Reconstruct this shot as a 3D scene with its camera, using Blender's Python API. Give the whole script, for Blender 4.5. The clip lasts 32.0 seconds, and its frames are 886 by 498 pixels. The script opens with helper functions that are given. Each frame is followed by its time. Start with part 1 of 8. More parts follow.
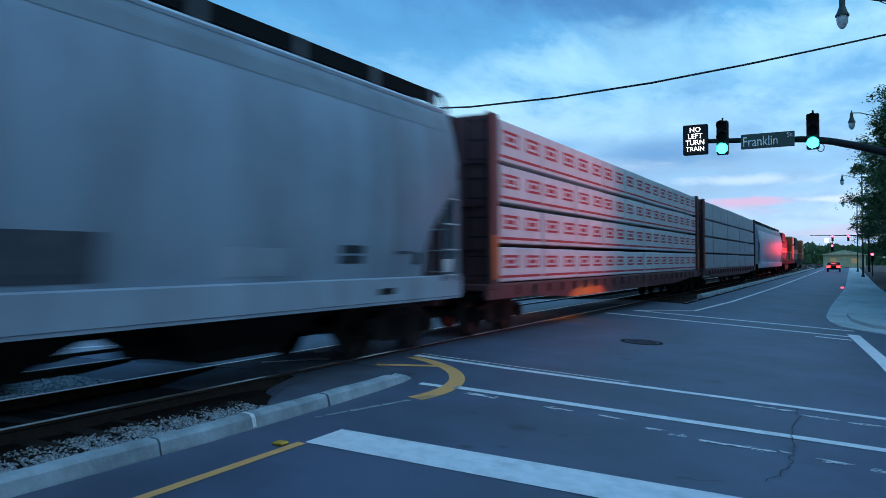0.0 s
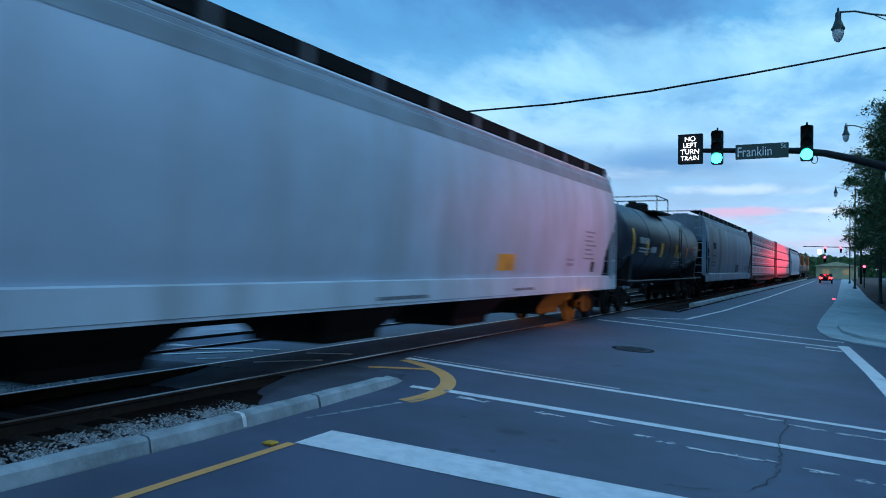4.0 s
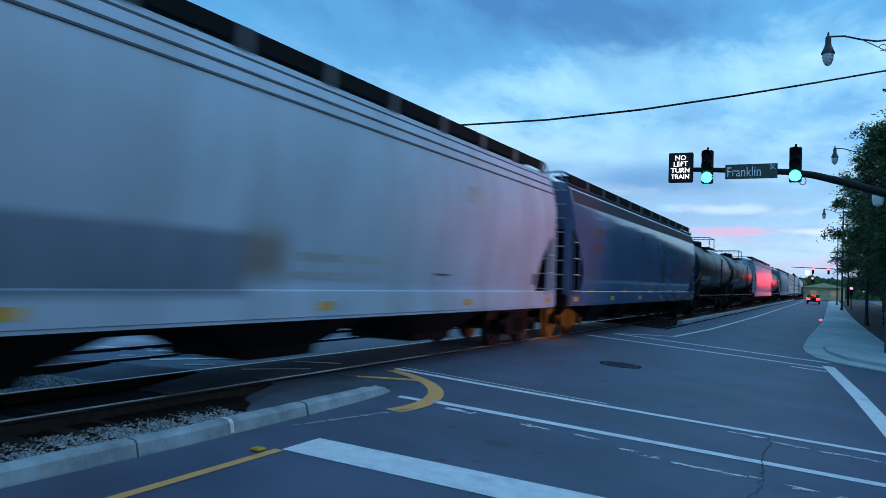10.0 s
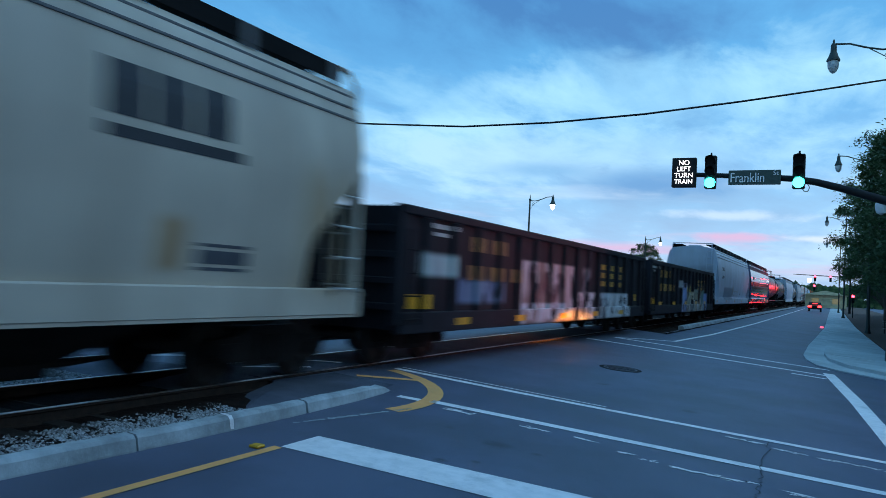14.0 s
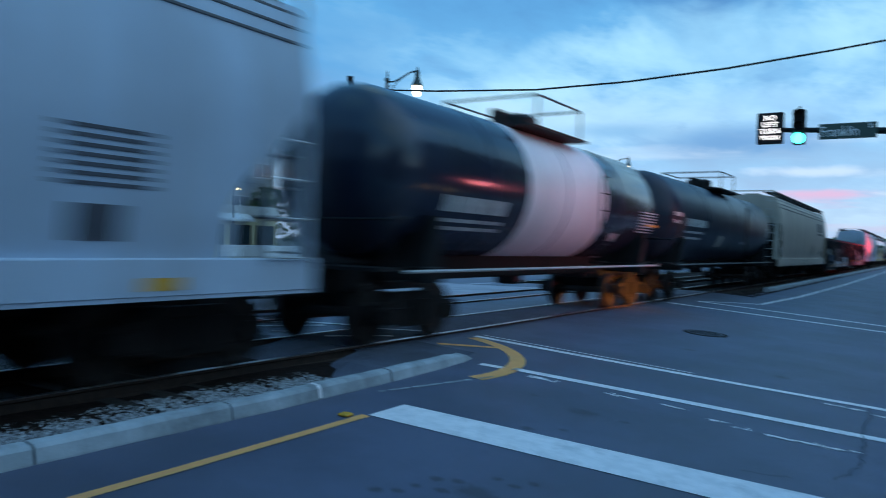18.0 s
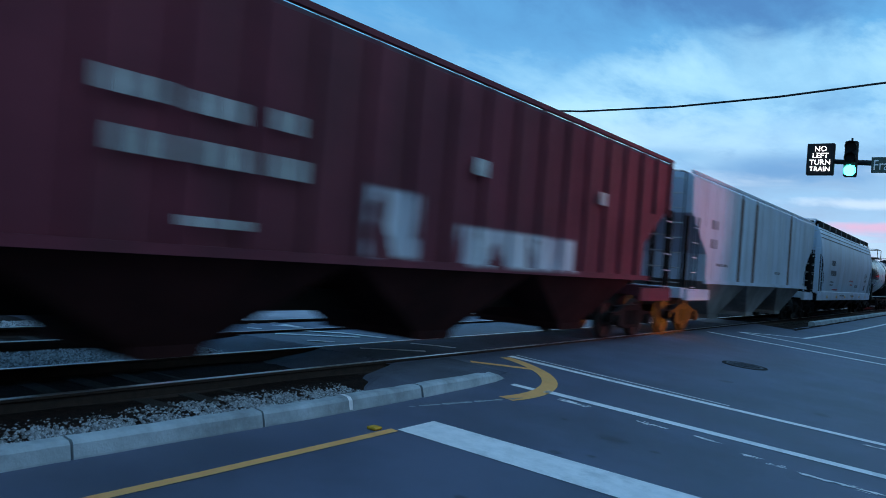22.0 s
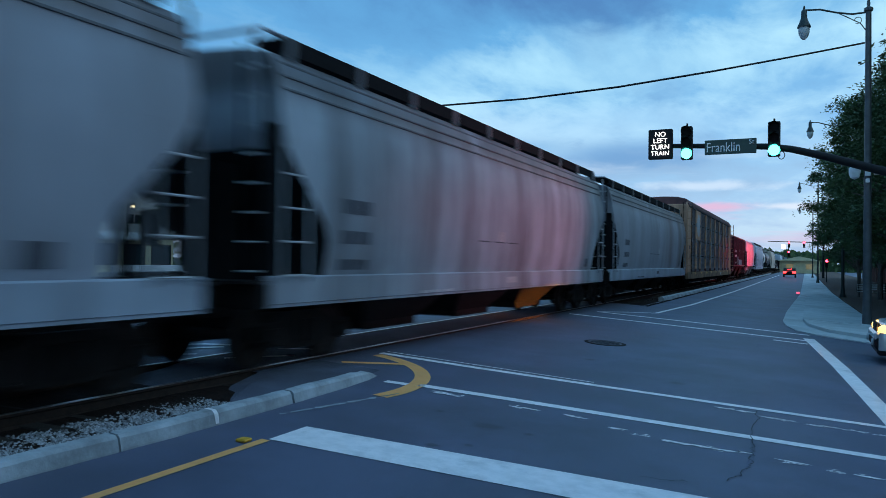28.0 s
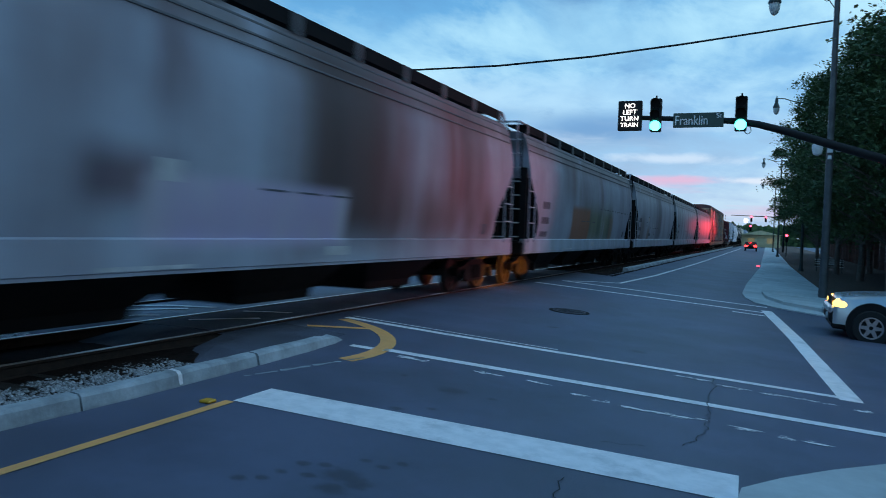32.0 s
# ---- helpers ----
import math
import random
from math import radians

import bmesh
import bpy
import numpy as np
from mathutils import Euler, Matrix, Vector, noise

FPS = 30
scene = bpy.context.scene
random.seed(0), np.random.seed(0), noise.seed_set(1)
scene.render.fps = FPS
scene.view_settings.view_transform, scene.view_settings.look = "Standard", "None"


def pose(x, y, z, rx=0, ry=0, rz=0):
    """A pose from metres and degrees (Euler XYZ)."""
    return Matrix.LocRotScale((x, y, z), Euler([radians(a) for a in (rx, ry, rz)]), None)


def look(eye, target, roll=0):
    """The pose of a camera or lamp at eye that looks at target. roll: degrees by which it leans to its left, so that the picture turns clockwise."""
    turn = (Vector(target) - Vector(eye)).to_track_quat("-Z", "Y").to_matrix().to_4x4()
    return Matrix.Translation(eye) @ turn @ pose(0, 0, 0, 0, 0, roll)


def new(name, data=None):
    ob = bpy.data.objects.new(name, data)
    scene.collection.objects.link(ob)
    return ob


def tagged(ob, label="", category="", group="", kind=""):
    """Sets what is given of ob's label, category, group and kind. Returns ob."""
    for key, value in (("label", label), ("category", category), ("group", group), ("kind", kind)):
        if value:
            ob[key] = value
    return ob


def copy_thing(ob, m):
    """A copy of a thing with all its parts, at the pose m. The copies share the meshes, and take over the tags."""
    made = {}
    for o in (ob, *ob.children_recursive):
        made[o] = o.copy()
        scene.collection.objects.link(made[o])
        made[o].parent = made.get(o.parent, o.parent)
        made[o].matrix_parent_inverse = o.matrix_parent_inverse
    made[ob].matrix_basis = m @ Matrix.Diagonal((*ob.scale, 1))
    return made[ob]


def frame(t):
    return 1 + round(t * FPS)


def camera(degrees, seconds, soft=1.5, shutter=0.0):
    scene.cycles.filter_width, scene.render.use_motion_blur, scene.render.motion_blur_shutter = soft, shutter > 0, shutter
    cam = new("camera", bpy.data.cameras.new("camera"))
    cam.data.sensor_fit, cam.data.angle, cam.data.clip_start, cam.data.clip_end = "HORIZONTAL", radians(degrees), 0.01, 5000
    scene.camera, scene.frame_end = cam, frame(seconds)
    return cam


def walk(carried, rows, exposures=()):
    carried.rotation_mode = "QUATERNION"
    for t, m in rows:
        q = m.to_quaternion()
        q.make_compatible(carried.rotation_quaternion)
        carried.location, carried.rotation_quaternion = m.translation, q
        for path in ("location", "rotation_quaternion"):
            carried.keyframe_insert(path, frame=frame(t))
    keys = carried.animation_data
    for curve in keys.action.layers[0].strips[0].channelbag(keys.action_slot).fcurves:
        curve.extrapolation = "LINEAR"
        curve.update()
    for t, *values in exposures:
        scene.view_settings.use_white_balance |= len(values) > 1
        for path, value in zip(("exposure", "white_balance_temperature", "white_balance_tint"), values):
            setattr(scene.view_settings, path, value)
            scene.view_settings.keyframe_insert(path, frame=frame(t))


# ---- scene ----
cam = camera(61.12, 32.0, soft=0.85, shutter=0.9)
PATH = [
    (0, pose(7.956, 0.078, 1.601, 90.93, 0.28, 28.54)),
    (0.5, pose(7.955, 0.075, 1.605, 90.70, 0.33, 28.27)),
    (1, pose(7.950, 0.056, 1.596, 91.53, -0.36, 28.10)),
    (1.5, pose(7.964, 0.066, 1.605, 90.92, -0.00, 28.03)),
    (2, pose(7.965, 0.063, 1.597, 90.91, -0.10, 27.08)),
    (2.5, pose(7.963, 0.062, 1.594, 90.80, 0.16, 26.94)),
    (3, pose(7.962, 0.060, 1.590, 91.08, -0.09, 27.31)),
    (3.5, pose(7.973, 0.052, 1.604, 90.90, -0.58, 28.24)),
    (5.5, pose(8.015, 0.012, 1.582, 92.96, -2.24, 27.12)),
    (6, pose(8.052, -0.014, 1.583, 93.01, -2.37, 27.86)),
    (6.5, pose(8.036, -0.011, 1.583, 92.36, -2.71, 28.63)),
    (7, pose(8.028, -0.006, 1.585, 92.60, -2.55, 28.54)),
    (7.5, pose(8.030, 0.004, 1.585, 92.42, -2.65, 29.06)),
    (8, pose(8.019, 0.004, 1.580, 92.28, -2.69, 29.18)),
    (8.5, pose(8.025, 0.001, 1.586, 92.07, -2.79, 28.62)),
    (9, pose(8.042, -0.027, 1.590, 92.12, -2.66, 27.57)),
    (9.5, pose(8.027, -0.033, 1.578, 92.11, -2.24, 26.92)),
    (10, pose(8.018, -0.028, 1.581, 92.21, -2.14, 27.33)),
    (10.5, pose(8.024, -0.044, 1.581, 92.52, -2.52, 26.97)),
    (11, pose(8.018, -0.045, 1.578, 92.35, -3.50, 25.86)),
    (11.5, pose(7.996, -0.028, 1.575, 92.03, -3.71, 26.27)),
    (12, pose(7.999, -0.020, 1.573, 92.26, -3.45, 26.53)),
    (12.5, pose(7.996, -0.023, 1.572, 92.26, -3.49, 26.48)),
    (13, pose(8.011, -0.034, 1.576, 92.19, -3.40, 27.33)),
    (13.5, pose(8.021, -0.028, 1.580, 92.10, -3.36, 27.03)),
    (14, pose(8.024, -0.043, 1.571, 92.30, -3.10, 27.44)),
    (14.5, pose(8.022, -0.035, 1.571, 92.37, -2.93, 27.35)),
    (16.5, pose(7.905, 0.044, 1.571, 90.60, -1.66, 26.92)),
    (17, pose(7.902, 0.042, 1.568, 90.48, -1.96, 26.32)),
    (17.5, pose(7.893, 0.027, 1.565, 90.43, -2.19, 27.82)),
    (18, pose(7.898, -0.014, 1.582, 89.53, -1.78, 32.99)),
    (18.5, pose(7.914, -0.023, 1.639, 90.32, -3.62, 35.88)),
    (19, pose(7.929, -0.037, 1.632, 91.05, -4.90, 35.03)),
    (19.5, pose(7.936, -0.065, 1.643, 90.67, -5.48, 36.31)),
    (20, pose(7.949, -0.067, 1.605, 90.10, -5.06, 37.69)),
    (20.5, pose(7.966, -0.049, 1.608, 90.18, -5.12, 38.61)),
    (21, pose(7.969, -0.057, 1.629, 89.83, -5.24, 37.63)),
    (21.5, pose(7.966, -0.053, 1.633, 89.79, -4.99, 36.66)),
    (22, pose(7.958, -0.039, 1.611, 90.58, -4.42, 36.03)),
    (22.5, pose(7.951, -0.025, 1.608, 90.75, -3.64, 35.76)),
    (23, pose(7.943, -0.030, 1.621, 90.05, -3.46, 34.70)),
    (23.5, pose(7.935, -0.018, 1.611, 89.72, -3.60, 34.81)),
    (24, pose(7.930, 0.010, 1.621, 89.90, -3.63, 33.84)),
    (24.5, pose(7.921, 0.045, 1.622, 89.60, -3.08, 30.91)),
    (26.5, pose(7.878, 0.087, 1.600, 89.18, -0.91, 25.17)),
    (27, pose(7.891, 0.086, 1.576, 89.73, -1.78, 24.89)),
    (27.5, pose(7.881, 0.089, 1.570, 90.74, -1.04, 25.99)),
    (28, pose(7.893, 0.084, 1.583, 90.88, -0.78, 25.81)),
    (28.5, pose(7.888, 0.080, 1.574, 90.27, -0.86, 25.30)),
    (29, pose(7.893, 0.083, 1.585, 89.23, -1.10, 25.81)),
    (29.5, pose(7.907, 0.079, 1.588, 89.01, -1.39, 24.31)),
    (30, pose(7.900, 0.057, 1.586, 88.72, -1.68, 23.93)),
    (30.5, pose(7.902, 0.055, 1.581, 88.87, -1.81, 23.99)),
    (31, pose(7.878, 0.056, 1.576, 88.81, -2.39, 24.19)),
    (31.5, pose(7.889, 0.053, 1.577, 88.66, -2.39, 24.13)),
    (32, pose(7.897, 0.073, 1.573, 88.40, -2.06, 23.36)),
]
walk(cam, PATH, ((0, 0.0, 6450, 9), (14, 0.0, 6550, 10), (20, 0.0, 6700, 11), (26.5, -0.05, 6850, 12), (32, -0.08, 6950, 12)))

# ---- world and lights ----
def node(nt, kind, **kw):
    n = nt.nodes.new(kind)
    for k, v in kw.items():
        n.inputs[k].default_value = v
    return n


def build_world():
    w = bpy.data.worlds.new("dusk_sky")
    scene.world = w
    w.use_nodes = True
    nt = w.node_tree
    nt.nodes.clear()
    out = nt.nodes.new("ShaderNodeOutputWorld")
    bg = nt.nodes.new("ShaderNodeBackground")
    sky = nt.nodes.new("ShaderNodeTexSky")
    sky.sky_type, sky.sun_disc = "NISHITA", False
    sky.sun_elevation, sky.sun_rotation = radians(1.0), radians(50)
    tc = nt.nodes.new("ShaderNodeTexCoord")
    sep = nt.nodes.new("ShaderNodeSeparateXYZ")
    nt.links.new(tc.outputs["Generated"], sep.inputs[0])
    # flat cloud layer: direction divided by its height
    zc = nt.nodes.new("ShaderNodeMath"); zc.operation = "MAXIMUM"; zc.inputs[1].default_value = 0.0
    nt.links.new(sep.outputs["Z"], zc.inputs[0])
    za = nt.nodes.new("ShaderNodeMath"); za.operation = "ADD"; za.inputs[1].default_value = 0.16
    nt.links.new(zc.outputs[0], za.inputs[0])
    dv = nt.nodes.new("ShaderNodeVectorMath"); dv.operation = "DIVIDE"
    cmb = nt.nodes.new("ShaderNodeCombineXYZ")
    for i in range(3):
        nt.links.new(za.outputs[0], cmb.inputs[i])
    nt.links.new(tc.outputs["Generated"], dv.inputs[0])
    nt.links.new(cmb.outputs[0], dv.inputs[1])
    mp = nt.nodes.new("ShaderNodeMapping")
    mp.inputs["Rotation"].default_value = (0, 0, radians(-12))
    mp.inputs["Scale"].default_value = (1.0, 0.62, 0.0)
    mp.inputs["Location"].default_value = (2.3, 0.9, 0)
    nt.links.new(dv.outputs[0], mp.inputs[0])
    n1 = node(nt, "ShaderNodeTexNoise", Scale=1.15, Detail=8.0, Roughness=0.55, Distortion=0.25)
    nt.links.new(mp.outputs[0], n1.inputs["Vector"])
    n2 = node(nt, "ShaderNodeTexNoise", Scale=3.4, Detail=7.0, Roughness=0.6, Distortion=0.3)
    nt.links.new(mp.outputs[0], n2.inputs["Vector"])
    mixn = nt.nodes.new("ShaderNodeMath"); mixn.operation = "MULTIPLY_ADD"
    mixn.inputs[1].default_value = 0.46
    nt.links.new(n2.outputs["Fac"], mixn.inputs[0])
    nt.links.new(n1.outputs["Fac"], mixn.inputs[2])
    cr = nt.nodes.new("ShaderNodeValToRGB")
    cr.color_ramp.elements[0].position, cr.color_ramp.elements[0].color = 0.46, (0.048, 0.225, 0.50, 1)
    cr.color_ramp.elements[1].position, cr.color_ramp.elements[1].color = 0.84, (0.46, 0.88, 1.02, 1)
    e = cr.color_ramp.elements.new(0.67); e.color = (0.098, 0.43, 0.76, 1)
    # thicker cloud overhead, thinner towards the west
    bz = nt.nodes.new("ShaderNodeValToRGB")
    els = bz.color_ramp.elements
    els[0].position, els[0].color = 0.0, (0.46, 0.46, 0.46, 1)
    els[1].position, els[1].color = 1.0, (0.46, 0.46, 0.46, 1)
    for p, v in ((0.12, 0.49), (0.2, 0.53), (0.27, 0.5), (0.335, 0.38), (0.5, 0.4)):
        els.new(p).color = (v, v, v, 1)
    nt.links.new(zc.outputs[0], bz.inputs[0])
    bx = nt.nodes.new("ShaderNodeMath"); bx.operation = "MULTIPLY_ADD"; bx.inputs[1].default_value = 0.15; bx.inputs[2].default_value = -0.5
    nt.links.new(sep.outputs["X"], bx.inputs[0])
    b1 = nt.nodes.new("ShaderNodeMath"); b1.operation = "ADD"
    nt.links.new(bz.outputs[0], b1.inputs[0]); nt.links.new(bx.outputs[0], b1.inputs[1])
    b2 = nt.nodes.new("ShaderNodeMath"); b2.operation = "ADD"
    nt.links.new(mixn.outputs[0], b2.inputs[0]); nt.links.new(b1.outputs[0], b2.inputs[1])
    nt.links.new(b2.outputs[0], cr.inputs[0])
    # pale band low over the horizon
    hr = nt.nodes.new("ShaderNodeValToRGB")
    hr.color_ramp.elements[0].position, hr.color_ramp.elements[0].color = 0.0, (0.44, 0.66, 0.84, 1)
    hr.color_ramp.elements[1].position, hr.color_ramp.elements[1].color = 0.42, (0.14, 0.42, 0.80, 1)
    e = hr.color_ramp.elements.new(0.10); e.color = (0.46, 0.77, 1.0, 1)
    e = hr.color_ramp.elements.new(0.05); e.color = (0.48, 0.72, 0.93, 1)
    e = hr.color_ramp.elements.new(0.22); e.color = (0.36, 0.72, 1.0, 1)
    nt.links.new(zc.outputs[0], hr.inputs[0])
    fac = nt.nodes.new("ShaderNodeValToRGB")
    fac.color_ramp.elements[0].position, fac.color_ramp.elements[0].color = 0.02, (0.25, 0.25, 0.25, 1)
    fac.color_ramp.elements[1].position, fac.color_ramp.elements[1].color = 0.30, (0.95, 0.95, 0.95, 1)
    nt.links.new(zc.outputs[0], fac.inputs[0])
    mx = nt.nodes.new("ShaderNodeMix"); mx.data_type = "RGBA"
    nt.links.new(fac.outputs[0], mx.inputs["Factor"])
    nt.links.new(hr.outputs[0], mx.inputs["A"])
    nt.links.new(cr.outputs[0], mx.inputs["B"])
    # thin pink and pale streaks low in the sky
    ms = nt.nodes.new("ShaderNodeMapping")
    ms.inputs["Scale"].default_value = (2.2, 2.2, 26.0)
    nt.links.new(tc.outputs["Generated"], ms.inputs[0])
    ns = node(nt, "ShaderNodeTexNoise", Scale=1.6, Detail=4.0, Roughness=0.5)
    nt.links.new(ms.outputs[0], ns.inputs["Vector"])
    rs = nt.nodes.new("ShaderNodeValToRGB")
    rs.color_ramp.elements[0].position, rs.color_ramp.elements[0].color = 0.54, (0, 0, 0, 1)
    rs.color_ramp.elements[1].position, rs.color_ramp.elements[1].color = 0.68, (0.8, 0.8, 0.8, 1)
    nt.links.new(ns.outputs["Fac"], rs.inputs[0])
    rm = nt.nodes.new("ShaderNodeValToRGB")
    e0 = rm.color_ramp.elements
    e0[0].position, e0[0].color = 0.015, (0, 0, 0, 1)
    e0[1].position, e0[1].color = 0.16, (0, 0, 0, 1)
    e0.new(0.05).color = (1, 1, 1, 1)
    e0.new(0.10).color = (0.7, 0.7, 0.7, 1)
    nt.links.new(zc.outputs[0], rm.inputs[0])
    mm = nt.nodes.new("ShaderNodeMath"); mm.operation = "MULTIPLY"
    nt.links.new(rs.outputs[0], mm.inputs[0]); nt.links.new(rm.outputs[0], mm.inputs[1])
    rc = nt.nodes.new("ShaderNodeValToRGB")
    rc.color_ramp.elements[0].position, rc.color_ramp.elements[0].color = 0.05, (0.78, 0.50, 0.72, 1)
    rc.color_ramp.elements[1].position, rc.color_ramp.elements[1].color = 0.11, (0.66, 0.86, 1.0, 1)
    nt.links.new(zc.outputs[0], rc.inputs[0])
    m3 = nt.nodes.new("ShaderNodeMix"); m3.data_type = "RGBA"
    nt.links.new(mm.outputs[0], m3.inputs["Factor"])
    nt.links.new(mx.outputs["Result"], m3.inputs["A"])
    nt.links.new(rc.outputs[0], m3.inputs["B"])
    # single clouds and streaks: bearing in degrees, height, half widths, colour, strength
    az = nt.nodes.new("ShaderNodeMath"); az.operation = "ARCTAN2"
    nt.links.new(sep.outputs["X"], az.inputs[0]); nt.links.new(sep.outputs["Y"], az.inputs[1])
    wob = nt.nodes.new("ShaderNodeMath"); wob.operation = "MULTIPLY_ADD"; wob.inputs[1].default_value = 2.6; wob.inputs[2].default_value = -1.3
    nt.links.new(n2.outputs["Fac"], wob.inputs[0])
    skycol = m3.outputs["Result"]
    for a, z, sa, sz, colour, amt in (
            (-13.0, 0.240, 11, 0.060, (0.40, 0.80, 0.98), 0.55), (-24.0, 0.165, 11, 0.040, (0.52, 0.84, 1.0), 0.55), (-12.0, 0.180, 11, 0.030, (0.42, 0.78, 1.0), 0.5),
            (-46.0, 0.235, 12, 0.060, (0.09, 0.37, 0.69), 0.7), (-56.0, 0.150, 9, 0.034, (0.48, 0.86, 0.95), 0.6), (-36.0, 0.300, 16, 0.050, (0.10, 0.40, 0.72), 0.55),
            (-31.0, 0.235, 7, 0.030, (0.26, 0.64, 0.90), 0.5), (-11.6, 0.134, 5.5, 0.019, (0.11, 0.35, 0.66), 0.8), (-20.5, 0.150, 4, 0.010, (0.16, 0.46, 0.76), 0.5),
            (-5.8, 0.0715, 3.4, 0.0065, (0.80, 0.50, 0.72), 0.8), (-1.4, 0.0715, 2.5, 0.0045, (0.72, 0.88, 1.0), 0.85), (-6.8, 0.098, 5.0, 0.0070, (0.64, 0.85, 1.0), 0.75)):
        da = nt.nodes.new("ShaderNodeMath"); da.operation = "MULTIPLY_ADD"; da.inputs[1].default_value = 1 / radians(sa); da.inputs[2].default_value = -a / sa
        nt.links.new(az.outputs[0], da.inputs[0])
        dz = nt.nodes.new("ShaderNodeMath"); dz.operation = "MULTIPLY_ADD"; dz.inputs[1].default_value = 1 / sz; dz.inputs[2].default_value = -z / sz
        nt.links.new(sep.outputs["Z"], dz.inputs[0])
        vec = nt.nodes.new("ShaderNodeCombineXYZ")
        nt.links.new(da.outputs[0], vec.inputs[0]); nt.links.new(dz.outputs[0], vec.inputs[1])
        le = nt.nodes.new("ShaderNodeVectorMath"); le.operation = "LENGTH"
        nt.links.new(vec.outputs[0], le.inputs[0])
        su = nt.nodes.new("ShaderNodeMath"); su.operation = "SUBTRACT"
        nt.links.new(le.outputs["Value"], su.inputs[0]); nt.links.new(wob.outputs[0], su.inputs[1])
        mr = nt.nodes.new("ShaderNodeMapRange"); mr.interpolation_type = "SMOOTHSTEP"
        for k, v in (("From Min", 0.2), ("From Max", 1.25), ("To Min", amt), ("To Max", 0.0)):
            mr.inputs[k].default_value = v
        nt.links.new(su.outputs[0], mr.inputs["Value"])
        mc = nt.nodes.new("ShaderNodeMix"); mc.data_type = "RGBA"
        mc.inputs["B"].default_value = (*colour, 1)
        nt.links.new(mr.outputs[0], mc.inputs["Factor"]); nt.links.new(skycol, mc.inputs["A"])
        skycol = mc.outputs["Result"]
    # a little of the clear sky behind the clouds
    mul = nt.nodes.new("ShaderNodeVectorMath"); mul.operation = "SCALE"; mul.inputs["Scale"].default_value = 0.05
    nt.links.new(sky.outputs[0], mul.inputs[0])
    ad = nt.nodes.new("ShaderNodeVectorMath"); ad.operation = "ADD"
    nt.links.new(skycol, ad.inputs[0])
    nt.links.new(mul.outputs[0], ad.inputs[1])
    tint = nt.nodes.new("ShaderNodeVectorMath"); tint.operation = "MULTIPLY"; tint.inputs[1].default_value = (0.962, 0.966, 1.08)
    nt.links.new(ad.outputs[0], tint.inputs[0])
    nt.links.new(tint.outputs[0], bg.inputs["Color"])
    bg.inputs["Strength"].default_value = 1.0
    nt.links.new(bg.outputs[0], out.inputs[0])


def lamp(name, kind, m, energy, color, size=0.1, spot=None):
    d = bpy.data.lights.new(name, kind)
    d.energy, d.color = energy, color
    if kind == "SUN":
        d.angle = size
    else:
        d.shadow_soft_size = size
    if spot:
        d.spot_size, d.spot_blend = radians(spot), 1.0 if spot > 40 else 0.6
    o = new(name, d)
    o.matrix_world = m
    return o


build_world()
# added broad blue fill from high up, on top of the dusk sky
lamp("sky_fill_sun", "SUN", look((34, 30, 60), (0, 10, 0)), 0.49, (0.30, 0.52, 1.0), radians(60))
lamp("headlight_beam", "SPOT", look((8.93, 20.3, 0.14), (0.0, 20.6, 0.45)) @ Matrix.Diagonal((3.8, 1, 1, 1)), 7500, (1.0, 0.36, 0.03), 0.10, 9)
# added spot that reddens the far cars; no fixture stands at its place
lamp("far_red_glow", "SPOT", look((9.8, 120.0, 3.2), (1.6, 104.0, 3.0)) @ Matrix.Diagonal((1, 0.35, 1, 1)), 8000, (1.0, 0.03, 0.05), 0.5, 38)
# added pink spot on the passing cars, out of view and without a fixture
lamp("side_red_glow", "SPOT", look((12.6, 25.2, 2.9), (1.5, 19.0, 4.1)), 2400, (1.0, 0.24, 0.29), 0.35, 54)


